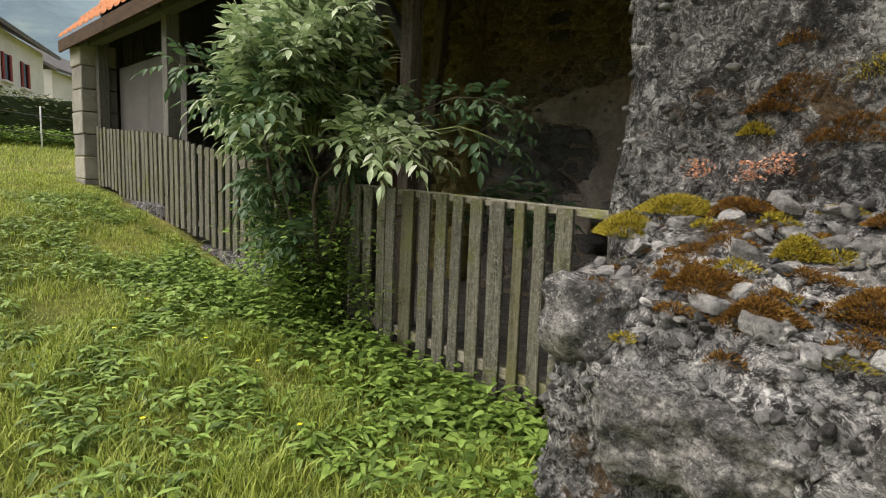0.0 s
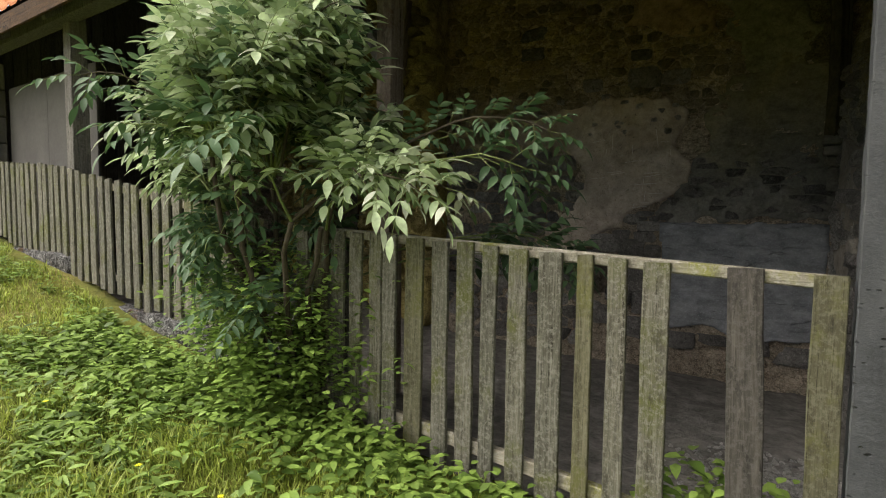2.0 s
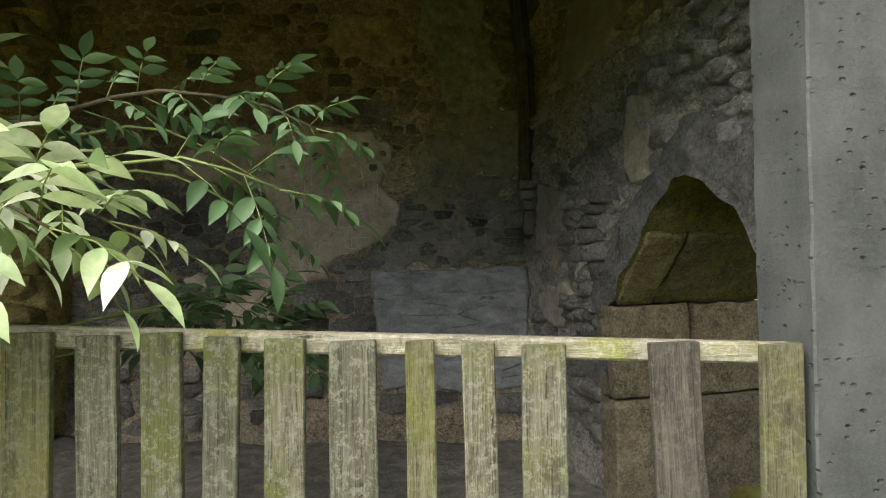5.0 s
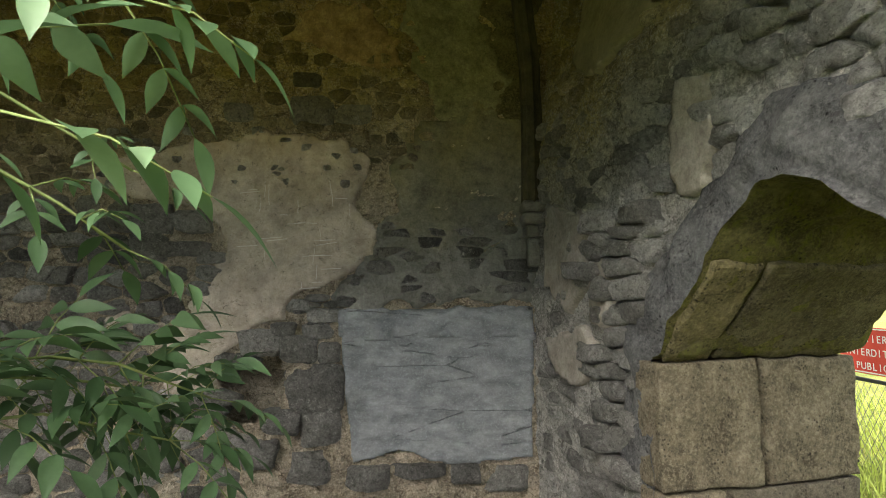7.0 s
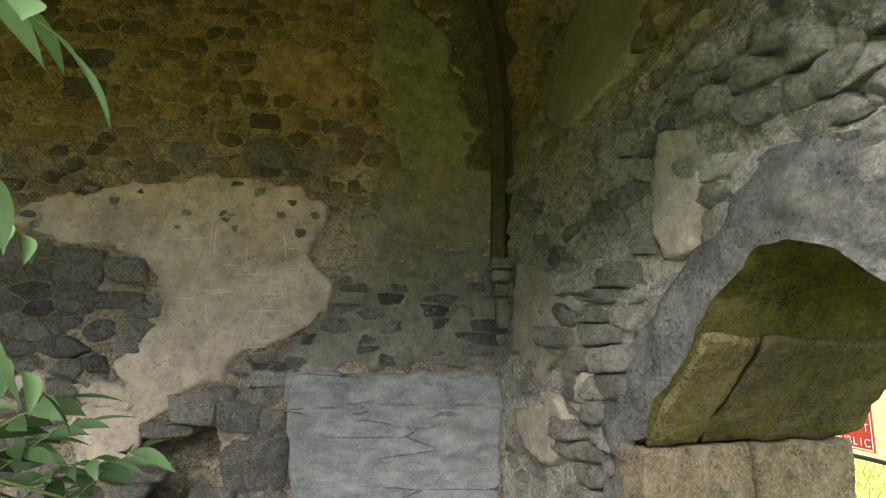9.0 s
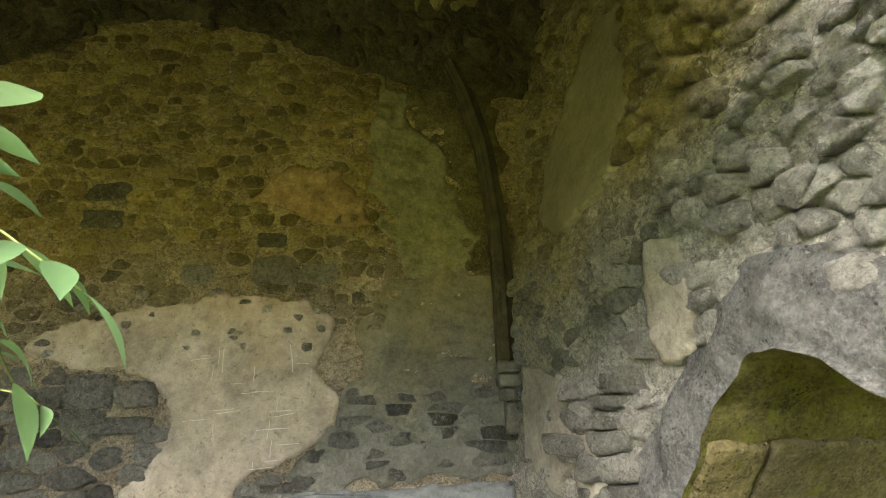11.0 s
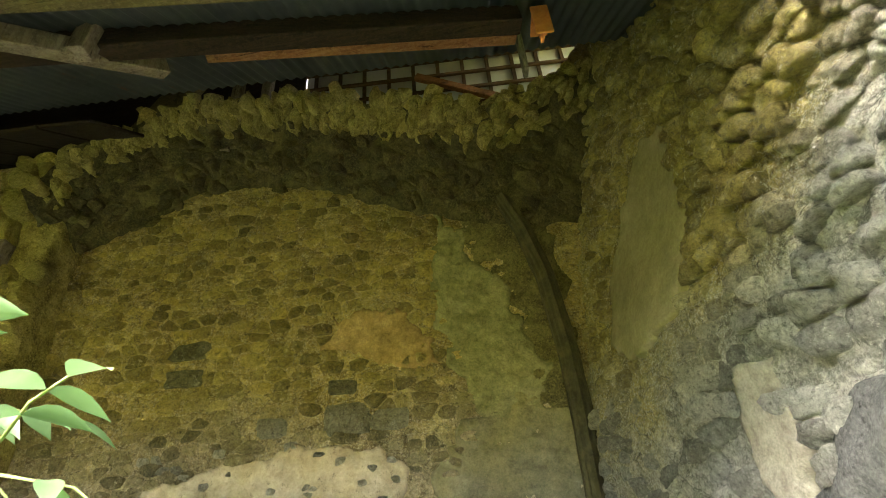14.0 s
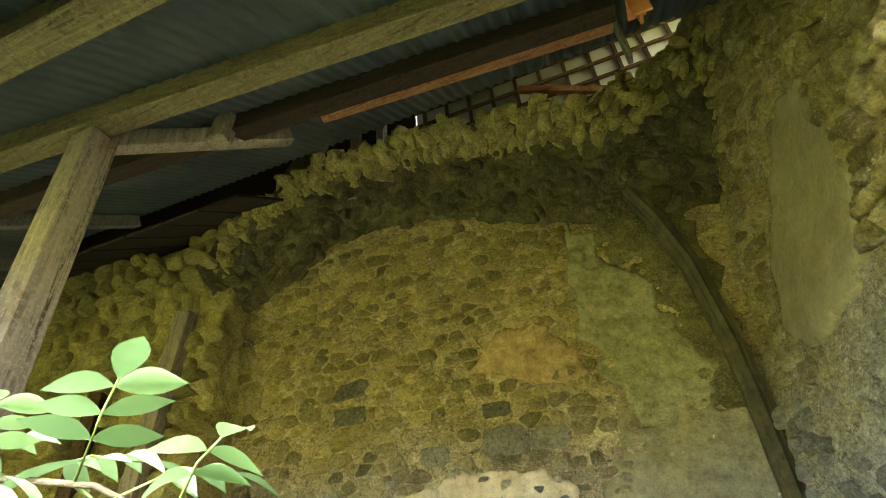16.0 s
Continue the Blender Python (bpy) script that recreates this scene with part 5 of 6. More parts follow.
def on_pickets():
    return rng.gauss(0.32, 0.27), -0.05 - abs(rng.gauss(0, 0.05))


weed_patch(330, on_pickets, 0.058, 0.1, M_WEED, "creeper", "leafy green creeper climbing over the fence pickets", 1.08)
weed_patch(420, under_bush, 0.06, 0.1, M_WEED, "climbing_weeds", "bright green weeds climbing under the elder bush", 1.0)


def flower(x, y, h, material, label, r=0.016):
    th = empty("wild_flower", label, "flower", "wild flowers")
    z = ground_z(x, y)
    part("stalk", tube_bm([(x, y, z - 0.02), (x + 0.01, y, z + h * 0.6), (x + 0.015, y - 0.01, z + h)], 0.002, 0.0015, 5), M_STEM, th)
    L = Leaves()
    for k in range(9):
        a = k * 2 * math.pi / 9
        L.leaf(Vector((x + 0.015, y - 0.01, z + h)), Vector((math.cos(a), math.sin(a), 0.35)), Vector((0, 0, 1)), r, r * 0.55)
    under(new("petals", L.mesh("petals", material)), th)


for x, y in ((0.6, -1.15), (0.95, -1.0), (0.1, -1.5), (-0.2, -1.2), (1.3, -1.75), (-1.2, -1.7), (1.7, -1.2)):
    flower(x, y, rng.uniform(0.1, 0.17), M_FLOWER, "small yellow wild flower in the lawn")
for k in range(7):
    flower(-14.6 + rng.uniform(-0.4, 0.4), 2.6 + rng.uniform(-0.35, 0.35), 0.5, M_PINK, "bright pink garden flower before the hedge", 0.13)

# clipped hedge
hedge = empty("hedge", "clipped dark green garden hedge at the top of the lawn", "hedge")
L = Leaves()
for _ in range(9000):
    x = -16.4 + rng.uniform(-0.55, 0.55)
    y = rng.uniform(-9, 9)
    z = ground_z(x, y) + rng.uniform(0.0, 1.0) ** 0.8 * (1.45 + 0.1 * math.sin(y * 2.3))
    a = rng.uniform(0, 2 * math.pi)
    L.leaf(Vector((x, y, z)), Vector((math.cos(a), math.sin(a), rng.uniform(-0.2, 0.8))), Vector((0.6, rng.uniform(-0.5, 0.5), 1)), rng.uniform(0.09, 0.2), 0.09)
under(new("foliage", L.mesh("foliage", M_HEDGE)), hedge)
part("core", lumpy_box("core", -16.8, -16.1, -9, 9, 1.6, 3.25, 0.4, 0.12, 1.5, M_HEDGE, 8), M_HEDGE, hedge)


def garden_growth():
    return -14.9 + rng.uniform(-0.5, 0.5), rng.uniform(-4, 4.5)


weed_patch(700, garden_growth, 0.16, 0.1, M_WEED, "garden_plants", "uncut garden plants along the hedge", 0.55)


def house(a, b, depth, z0, eave, rise, windows, label):
    """A rendered house with its long wall from a to b, and a pitched roof."""
    a, b = Vector((*a, 0)), Vector((*b, 0))
    u = (b - a).normalized()
    w = Vector((-u.y, u.x, 0))
    if w.x > 0:
        w = -w
    th = empty("house", label, "house")
    m = Matrix(((u.x, w.x, 0, a.x), (u.y, w.y, 0, a.y), (0, 0, 1, 0), (0, 0, 0, 1)))
    L_ = (b - a).length

    def add(name, bm, mat, parent, lab=""):
        bm.transform(m)
        return part(name, bm, mat, parent, lab)

    wall = add("wall", box_bm(0, L_, 0, depth, z0, eave, 0.0), M_HOUSE, th)
    bm = bmesh.new()
    o = 0.6
    pts = [(-o, -o, eave - 0.15), (L_ + o, -o, eave - 0.15), (L_ + o, depth / 2, eave + rise), (-o, depth / 2, eave + rise), (-o, depth + o, eave - 0.15), (L_ + o, depth + o, eave - 0.15)]
    lo, hi = [bm.verts.new(p) for p in pts], [bm.verts.new((p[0], p[1], p[2] + 0.18)) for p in pts]
    for q in ((0, 1, 2, 3), (3, 2, 5, 4)):
        bm.faces.new([hi[i] for i in q])
        bm.faces.new([lo[i] for i in q[::-1]])
    for i, j in ((0, 1), (1, 2), (2, 5), (5, 4), (4, 3), (3, 0)):
        bm.faces.new((lo[i], lo[j], hi[j], hi[i]))
    add("roof", bm, M_SLATE, th, "grey-brown pitched roof")
    for x, z, ww, hh in windows:
        win = add("window", box_bm(x - ww / 2, x + ww / 2, -0.03, 0.03, z, z + hh, 0.01), M_GLASS, th)
        add("shutter", box_bm(x - ww / 2 - 0.03, x - ww / 2 + 0.14, -0.09, -0.035, z, z + hh, 0.01), M_SHUTTER, win, "dark red shutter")
        add("shutter", box_bm(x + ww / 2 - 0.16, x + ww / 2 + 0.05, -0.09, -0.035, z, z + hh, 0.01), M_SHUTTER, win, "dark red shutter")
        add("sill", box_bm(x - ww / 2 - 0.1, x + ww / 2 + 0.1, -0.16, 0.0, z - 0.1, z, 0.01), M_HOUSE, win)
    return th


house((-20.0, -0.4), (-29.6, 4.45), 8.0, 1.8, 6.75, 2.3, [(5.85, 4.72, 0.9, 1.1), (8.0, 4.72, 0.9, 1.1), (2.0, 4.72, 0.9, 1.1)], "white rendered house with red shutters and a grey roof")
house((-36.0, 6.2), (-43.0, 12.0), 7.0, 2.2, 7.0, 2.0, [(3.0, 4.6, 0.8, 1.0)], "white rendered house further up the slope")

# mountain flank under cloud
mv, mf = [], []
az = np.linspace(math.radians(95), math.radians(265), 90)
for i, a in enumerate(az):
    for k, (d, e) in enumerate(((500, 0.0), (650, 0.07), (800, 0.14), (1000, 0.2), (1250, 0.27), (1400, 0.2))):
        h = d * e * (1 + 0.22 * math.sin(a * 3.1 + 0.6) + 0.16 * fbm(a * 3, k * 0.3, 0, 2.2)) + 10
        mv.append((d * math.cos(a), d * math.sin(a), h))
for i in range(len(az) - 1):
    for k in range(5):
        q = i * 6 + k
        mf.append((q, q + 1, q + 7, q + 6))
tagged(new("backdrop_mountain", mesh_from("backdrop_mountain", mv, mf, M_MOUNT, True)), "distant blue-green wooded mountain side", "mountain", kind="structure")

stake = tagged(part("white_stake", tube_bm([(-1.4, -2.42, 0.2), (-1.4, -2.42, 1.02)], 0.012, 0.011, 8), M_WHITE, None), "thin white plastic fence stake in the lawn", "stake")
garden_fence = empty("garden_fence", "blue-grey cord fence on thin white stakes before the hedge", "fence")
for z0, z1 in ((2.75, 2.35), (2.2, 2.0)):
    part("cord", tube_bm([(-13.6, -7, z0 + 0.2), (-13.7, -2, z0), (-13.8, 4, z1)], 0.012, 0.012, 5), M_WIRE, garden_fence)
for y in (-7, -2, 1.0, 4):
    part("stake", tube_bm([(-13.75, y, 1.5), (-13.75, y, 2.8)], 0.025, 0.02, 6), M_WHITE, garden_fence)

# ---- outside the arch: mesh fence with a red sign ----
mesh_fence = empty("wire_fence", "diamond wire mesh fence on black steel posts", "fence")
for y in (2.9, 4.62, 6.4):
    part("post", tube_bm([(6.06, y, -0.6), (6.06, y, 1.4)], 0.022, 0.022, 8), M_BLACK, mesh_fence)
part("top_rail", bar_bm((6.06, 2.0, 0.52), (6.06, 7.0, 0.52), 0.03, 0.035), M_BLACK, mesh_fence)
wv = bmesh.new()
for k in range(90):
    for sg in (1, -1):
        y0 = 1.4 + k * 0.075
        t = tube_bm([(6.06 + 0.003 * sg, y0, -0.5), (6.06 + 0.003 * sg, y0 + sg * 0.62, 0.5)], 0.0022, 0.0022, 4)
        me = bpy.data.meshes.new("wire")
        t.to_mesh(me)
        t.free()
        wv.from_mesh(me)
        bpy.data.meshes.remove(me)
part("wire_mesh", wv, M_WIRE, mesh_fence, "thin galvanised diamond mesh")

sign = empty("warning_sign", "red warning sign with white lettering on the wire fence", "sign")
part("board", box_bm(6.02, 6.03, 4.1, 4.68, 0.58, 0.99, 0.002), M_SIGN, sign)
part("border", box_bm(6.017, 6.0195, 4.115, 4.665, 0.59, 0.6, 0), M_WHITE, sign)
part("border", box_bm(6.017, 6.0195, 4.115, 4.665, 0.97, 0.98, 0), M_WHITE, sign)
part("border", box_bm(6.017, 6.0195, 4.112, 4.122, 0.602, 0.968, 0), M_WHITE, sign)
for word, z in (("CHANTIER", 0.86), ("INTERDIT", 0.74), ("AU PUBLIC", 0.62)):
    for k, letter in enumerate(reversed(word)):
        if letter == " ":
            continue
        cu = bpy.data.curves.new("letter", "FONT")
        cu.body, cu.size, cu.align_x, cu.extrude = letter, 0.09, "CENTER", 0.001
        tmp = new("letter_tmp", cu)
        bpy.context.view_layer.update()
        me = bpy.data.meshes.new_from_object(tmp.evaluated_get(bpy.context.evaluated_depsgraph_get()))
        bpy.data.objects.remove(tmp)
        me.materials.clear()
        me.materials.append(M_WHITE)
        ob = under(new("letter", me), sign)
        ob.matrix_basis = Matrix.Translation((6.016, 4.165 + k * 0.06, z)) @ pose(0, 0, 0, 90, 0, -90)

# ---- elder bush ----
rng = random.Random(21)


def bent(a, b, sag=0.12, n=7, wob=0.04):
    a, b = Vector(a), Vector(b)
    out = []
    for k in range(n):
        t = k / (n - 1)
        p = a.lerp(b, t) + Vector((0, 0, sag * math.sin(math.pi * t)))
        if 0 < k:
            p += Vector((rng.uniform(-wob, wob), rng.uniform(-wob, wob), rng.uniform(-wob, wob) * 0.6)) * (1 if k < n - 1 else 0.3)
        out.append(p)
    return out


def pinnate(L, stalks, base, d, size):
    """An elder leaf: five to seven pointed leaflets on one stalk."""
    d = d.normalized()
    up = Vector((0, 0, 1))
    side = d.cross(up)
    side = side.normalized() if side.length > 0.1 else Vector((1, 0, 0))
    nrm = side.cross(d).normalized()
    ln = size * 2.1
    tip = base + d * ln - up * ln * 0.22
    stalks.append((base, base.lerp(tip, 0.5) + up * 0.02, tip))
    ll = size * rng.uniform(0.9, 1.1)
    L.leaf(tip, d - up * rng.uniform(0.3, 0.7), nrm, ll * 1.1, ll * 0.4, 0.25, 0.25, LEAF_FINE)
    for t in ((0.42, 0.7) if rng.random() < 0.35 else (0.32, 0.56, 0.82)):
        p = base.lerp(tip, t) + up * 0.015
        for sg in (-1, 1):
            dd = side * sg + d * rng.uniform(0.35, 0.8) - up * rng.uniform(0.15, 0.6)
            l2 = ll * rng.uniform(0.8, 1.08)
            L.leaf(p, dd, nrm + side * sg * rng.uniform(-0.2, 0.5), l2, l2 * rng.uniform(0.32, 0.42), rng.uniform(0.1, 0.65), rng.uniform(0.1, 0.45), LEAF_FINE)


elder = empty("elder_bush", "leafy elder bush growing through the picket fence", "bush")


def branch(path, r0, r1, start, step, size, dimmed=False):
    stem = part("branch", tube_bm(path, r0, r1, 6), M_STEM if r0 < 0.009 else M_BARK, elder)
    L, stalks = Leaves(), []
    total = sum((q - p).length for p, q in zip(path, path[1:]))
    at, k = start * total, 0
    while at < total:
        left = at
        for p, q in zip(path, path[1:]):
            seg = (q - p).length
            if left <= seg:
                pos, d = p.lerp(q, left / seg), (q - p).normalized()
                break
            left -= seg
        side = d.orthogonal().normalized()
        side.rotate(Matrix.Rotation(k * 1.57 + rng.uniform(-0.4, 0.4), 3, d))
        for sg in (1, -1):
            pinnate(L, stalks, pos, side * sg * 0.9 + d * 0.6 + Vector((0, 0, 0.3)), size * rng.uniform(0.75, 1.1))
        at += step * rng.uniform(0.8, 1.2)
        k += 1
    pinnate(L, stalks, path[-1], (path[-1] - path[-2]).normalized() + Vector((0, 0, 0.2)), size * 0.9)
    tagged(under(new("foliage", L.mesh("foliage", M_LEAF_DIM if dimmed else M_LEAF)), stem), kind="stuff")
    bm = bmesh.new()
    for tri in stalks:
        t = tube_bm(tri, 0.0022, 0.0013, 4)
        me = bpy.data.meshes.new("s")
        t.to_mesh(me)
        t.free()
        bm.from_mesh(me)
        bpy.data.meshes.remove(me)
    part("stalk", bm, M_STEM, stem)["kind"] = "stuff"


FORKS = []
for k in range(9):
    a = k * 2.4
    b0 = Vector((0.12 + 0.1 * math.cos(a), 0.0 + 0.1 * math.sin(a), 0.0))
    top = Vector((0.28 + 0.4 * math.cos(a), -0.2 + 0.32 * math.sin(a), rng.uniform(1.1, 1.6)))
    p = bent(b0, top, 0.05, 7, 0.035)
    part("stem", tube_bm(p, 0.026, 0.013, 7), M_BARK, elder)
    FORKS += p[3:]
for k in range(125):
    a, e = rng.uniform(0, 2 * math.pi), rng.uniform(-0.08, 1.4)
    rr = rng.uniform(0.75, 1.05)
    tip = Vector((0.27 + 0.95 * rr * math.cos(a) * math.cos(e), -0.24 + 0.6 * rr * math.sin(a) * math.cos(e), 1.56 + 0.98 * rr * math.sin(e)))
    if (tip.x > 1.0 and tip.z < 1.2) or (tip.x > 0.85 and tip.z > 1.6):
        continue
    src = min(FORKS, key=lambda p: (p - tip).length + rng.uniform(0, 0.25))
    branch(bent(src, tip, 0.08, 6, 0.03), 0.008, 0.003, 0.35, 0.085, 0.105, rng.random() < 0.12)
# low inner branches, with shade put into the leaf colour
for k in range(20):
    a = rng.uniform(0, 2 * math.pi)
    tip = Vector((0.2 + 0.5 * math.cos(a), -0.22 + 0.32 * math.sin(a), rng.uniform(0.7, 1.35)))
    src = min(FORKS, key=lambda p: (p - tip).length + rng.uniform(0, 0.25))
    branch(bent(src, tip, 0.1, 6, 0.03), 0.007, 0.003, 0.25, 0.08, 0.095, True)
for a, b, c, size, dimmed in (
    ((0.4, -0.2, 1.2), (1.0, -0.28, 1.45), (1.44, -0.33, 1.37), 0.105, False), ((0.4, -0.15, 1.25), (0.95, -0.05, 1.47), (1.38, -0.05, 1.4), 0.1, False), ((0.35, -0.2, 1.35), (0.85, -0.3, 1.5), (1.15, -0.35, 1.4), 0.1, False),
    ((0.4, 0.0, 1.3), (1.25, 0.2, 1.76), (1.78, 0.27, 1.68), 0.085, True),
    ((0.2, -0.3, 1.4), (-0.1, -0.7, 1.9), (-0.2, -1.0, 1.95), 0.105, True), ((0.2, -0.2, 1.5), (0.3, -0.4, 2.2), (0.5, -0.5, 2.6), 0.105, False), ((0.2, -0.1, 1.5), (0.6, -0.2, 2.2), (0.9, -0.3, 2.3), 0.105, False),
):
    pa = bent(a, b, 0.05, 5, 0.02)
    branch(pa + bent(b, c, 0.05, 5, 0.015)[1:], 0.01, 0.003, 0.42, 0.085, size, dimmed)

# shoots that reach into the shed, their leaf colour darkened for the dim light
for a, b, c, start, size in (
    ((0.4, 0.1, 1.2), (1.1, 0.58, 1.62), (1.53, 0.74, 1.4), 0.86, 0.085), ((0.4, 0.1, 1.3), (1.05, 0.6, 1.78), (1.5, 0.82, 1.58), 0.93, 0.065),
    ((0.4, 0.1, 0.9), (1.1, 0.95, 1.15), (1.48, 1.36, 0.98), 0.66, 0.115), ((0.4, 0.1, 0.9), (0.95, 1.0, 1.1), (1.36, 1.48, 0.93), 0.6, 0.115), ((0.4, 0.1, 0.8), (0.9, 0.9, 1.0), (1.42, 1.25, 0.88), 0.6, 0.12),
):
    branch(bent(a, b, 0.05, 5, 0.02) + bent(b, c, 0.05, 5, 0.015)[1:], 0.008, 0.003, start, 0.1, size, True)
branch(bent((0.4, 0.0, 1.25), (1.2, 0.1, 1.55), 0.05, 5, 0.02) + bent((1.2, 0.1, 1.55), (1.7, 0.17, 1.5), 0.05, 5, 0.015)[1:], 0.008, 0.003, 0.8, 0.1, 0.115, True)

# ---- moss, stonecrop and grit on the buttress ----
rng = random.Random(31)


def ledge_z(x, y):
    return 0.97 + (y + 1.75) * 0.6


def moss(name, x, y, z, rx, ry, rz, count, material, label, blade=0.0075):
    """A cushion of moss made of many short shoots."""
    L = Leaves()
    for _ in range(count):
        a, r = rng.uniform(0, 2 * math.pi), math.sqrt(rng.random())
        px, py = x + rx * r * math.cos(a) * (1 + 0.3 * math.sin(a * 3 + x * 9)), y + ry * r * math.sin(a)
        pz = z + rz * (1 - r * r) * rng.uniform(0.6, 1.0)
        d = Vector((math.cos(a) * r + rng.uniform(-0.6, 0.6), math.sin(a) * r + rng.uniform(-0.6, 0.6), rng.uniform(0.3, 1.0)))
        L.leaf(Vector((px, py, pz)), d, Vector((rng.uniform(-1, 1), rng.uniform(-1, 1), 0.5)), blade * rng.uniform(0.6, 1.5), blade * 0.3)
    tagged(new(name, L.mesh(name, material)), label, "moss", "moss cushions", "stuff")


for x, y, rx, ry, rz, n, mat, label in (
    (3.37, -1.5, 0.06, 0.06, 0.035, 900, M_MOSS_Y, "bright yellow moss cushion on the buttress ledge"), (3.44, -1.42, 0.08, 0.06, 0.03, 1200, M_MOSS_Y, "bright yellow moss cushion on the buttress ledge"),
    (3.4, -1.68, 0.045, 0.03, 0.03, 500, M_MOSS_O, "rust-brown moss cushion on the buttress ledge"), (3.56, -1.62, 0.07, 0.05, 0.03, 900, M_MOSS_O, "rust-brown moss cushion on the buttress ledge"),
    (3.68, -1.52, 0.04, 0.03, 0.03, 700, M_MOSS_Y, "yellow-brown moss tuft on the buttress ledge"), (3.66, -1.66, 0.05, 0.03, 0.025, 700, M_MOSS_O, "rust-brown moss cushion on the buttress ledge"),
    (3.8, -1.62, 0.05, 0.04, 0.03, 600, M_MOSS_O, "rust-brown moss cushion on the buttress ledge"), (3.55, -1.4, 0.06, 0.03, 0.02, 600, M_MOSS_O, "rust-brown moss cushion on the buttress ledge"),
    (3.82, -1.42, 0.06, 0.04, 0.025, 600, M_MOSS_O, "rust-brown moss cushion on the buttress ledge"), (3.52, -1.54, 0.05, 0.04, 0.02, 500, M_MOSS_O, "rust-brown moss cushion on the buttress ledge"),
    (3.95, -1.55, 0.08, 0.07, 0.03, 600, M_MOSS_Y, "yellow-brown moss tuft on the buttress ledge"),
):
    moss("moss_cushion", x, y, ledge_z(x, y) - 0.004, rx, ry, rz * 1.4, int(n * 5), mat, label, 0.007)
for k in range(80):
    x, y, z = rng.choice([p for p, d in BASE_SPOTS[::7] if d.z > 0.45 and p.y < -1.36])
    r = rng.uniform(0.012, 0.04)
    if rng.random() < 0.3:
        moss("moss_cushion", x, y, z - 0.003, r, r * 0.8, r * rng.uniform(0.4, 0.8), int(11000 * r), M_MOSS_Y, "yellow-brown moss tuft on the buttress ledge")
    else:
        moss("moss_cushion", x, y, z - 0.003, r, r * 0.8, r * rng.uniform(0.3, 0.7), int(11000 * r), M_MOSS_O, "rust-brown moss cushion on the buttress ledge")
for x, z, r, mat in ((3.62, 1.5, 0.05, M_MOSS_O), (3.75, 1.42, 0.07, M_MOSS_Y), (3.7, 1.58, 0.06, M_MOSS_O), (3.82, 1.36, 0.06, M_MOSS_O), (3.55, 1.33, 0.035, M_MOSS_Y), (3.9, 1.5, 0.07, M_MOSS_Y)):
    moss("moss_cushion", x, -1.335, z, r, 0.012, r * 0.8, 1300, mat, "rust-brown moss patch on the buttress face")
for k in range(46):
    x, z = rng.uniform(3.5, 4.05), rng.uniform(1.3, 1.9)
    if z < 1.25 + (x - 3.5) * 1.1 + rng.uniform(-0.1, 0.25):
        r = rng.uniform(0.02, 0.055)
        moss("moss_cushion", x, -1.34, z, r, 0.01, r * rng.uniform(0.5, 1.0), int(16000 * r), M_MOSS_D, "rust-brown moss patch on the buttress face")
for x, z in ((3.46, 1.24), (3.56, 1.235), (3.61, 1.25)):
    L = Leaves()
    for _ in range(140):
        a = rng.uniform(0, 2 * math.pi)
        b = Vector((x + rng.gauss(0, 0.014), -1.38 + rng.gauss(0, 0.01), z + rng.uniform(0, 0.04)))
        L.leaf(b, Vector((math.cos(a), math.sin(a), rng.uniform(0.3, 1.2))), Vector((rng.uniform(-1, 1), 0, 1)), 0.008, 0.005)
    tagged(new("stonecrop", L.mesh("stonecrop", M_SEDUM)), "small pink stonecrop rooted in the buttress", "plant", "stonecrop", "stuff")

# ---- stones set in the walls ----
rng = random.Random(41)
M_STONE_G = wall_stone_mat("grey_rubble", (0.1, 0.098, 0.092), (0.215, 0.208, 0.193), (0.38, 0.368, 0.34), 0.6, 1.9, 3.0)
M_STONE_M = wall_stone_mat("mid_grey_rubble", (0.15, 0.145, 0.134), (0.3, 0.289, 0.267), (0.5, 0.483, 0.448), 0.6, 1.9, 3.0)
M_PALE_ROCK = wall_stone_mat("pale_rock_chip", (0.2, 0.195, 0.185), (0.42, 0.41, 0.385), (0.66, 0.65, 0.62), 0)
M_PEBBLE = wall_stone_mat("pale_grit", (0.045, 0.044, 0.042), (0.2, 0.196, 0.188), (0.5, 0.495, 0.475), 0)
SHAPES = {m.name: [stone_mesh("stone", k + 1, m, sq, 1 if m is M_PEBBLE else 2) for k, sq in enumerate((0.8, 0.7, 0.85, 0.65, 0.75, 0.9, 0.8))] for m in (M_STONE_B, M_STONE_R, M_STONE_G, M_STONE_M, M_PEBBLE, M_PALE_ROCK, M_RIM, M_RIM_SHADE)}


def inside_poly(poly, u, z):
    hit = False
    for (a, b), (c, d) in zip(poly, poly[1:] + poly[:1]):
        if (b > z) != (d > z) and u < (c - a) * (z - b) / (d - b) + a:
            hit = not hit
    return hit


def course(u0, u1, z0, z1, ws, hs):
    """Rough courses: place, width and height of each stone."""
    z = z0
    while z < z1:
        h = rng.uniform(*hs)
        u = u0 + rng.uniform(-0.1, 0)
        while u < u1:
            w = rng.uniform(*ws)
            hh = h * rng.uniform(0.75, 1.12)
            yield u + w / 2, z + h / 2 + rng.uniform(-0.015, 0.015), w, hh
            u += w + rng.uniform(0.0, 0.03)
        z += h * 0.96


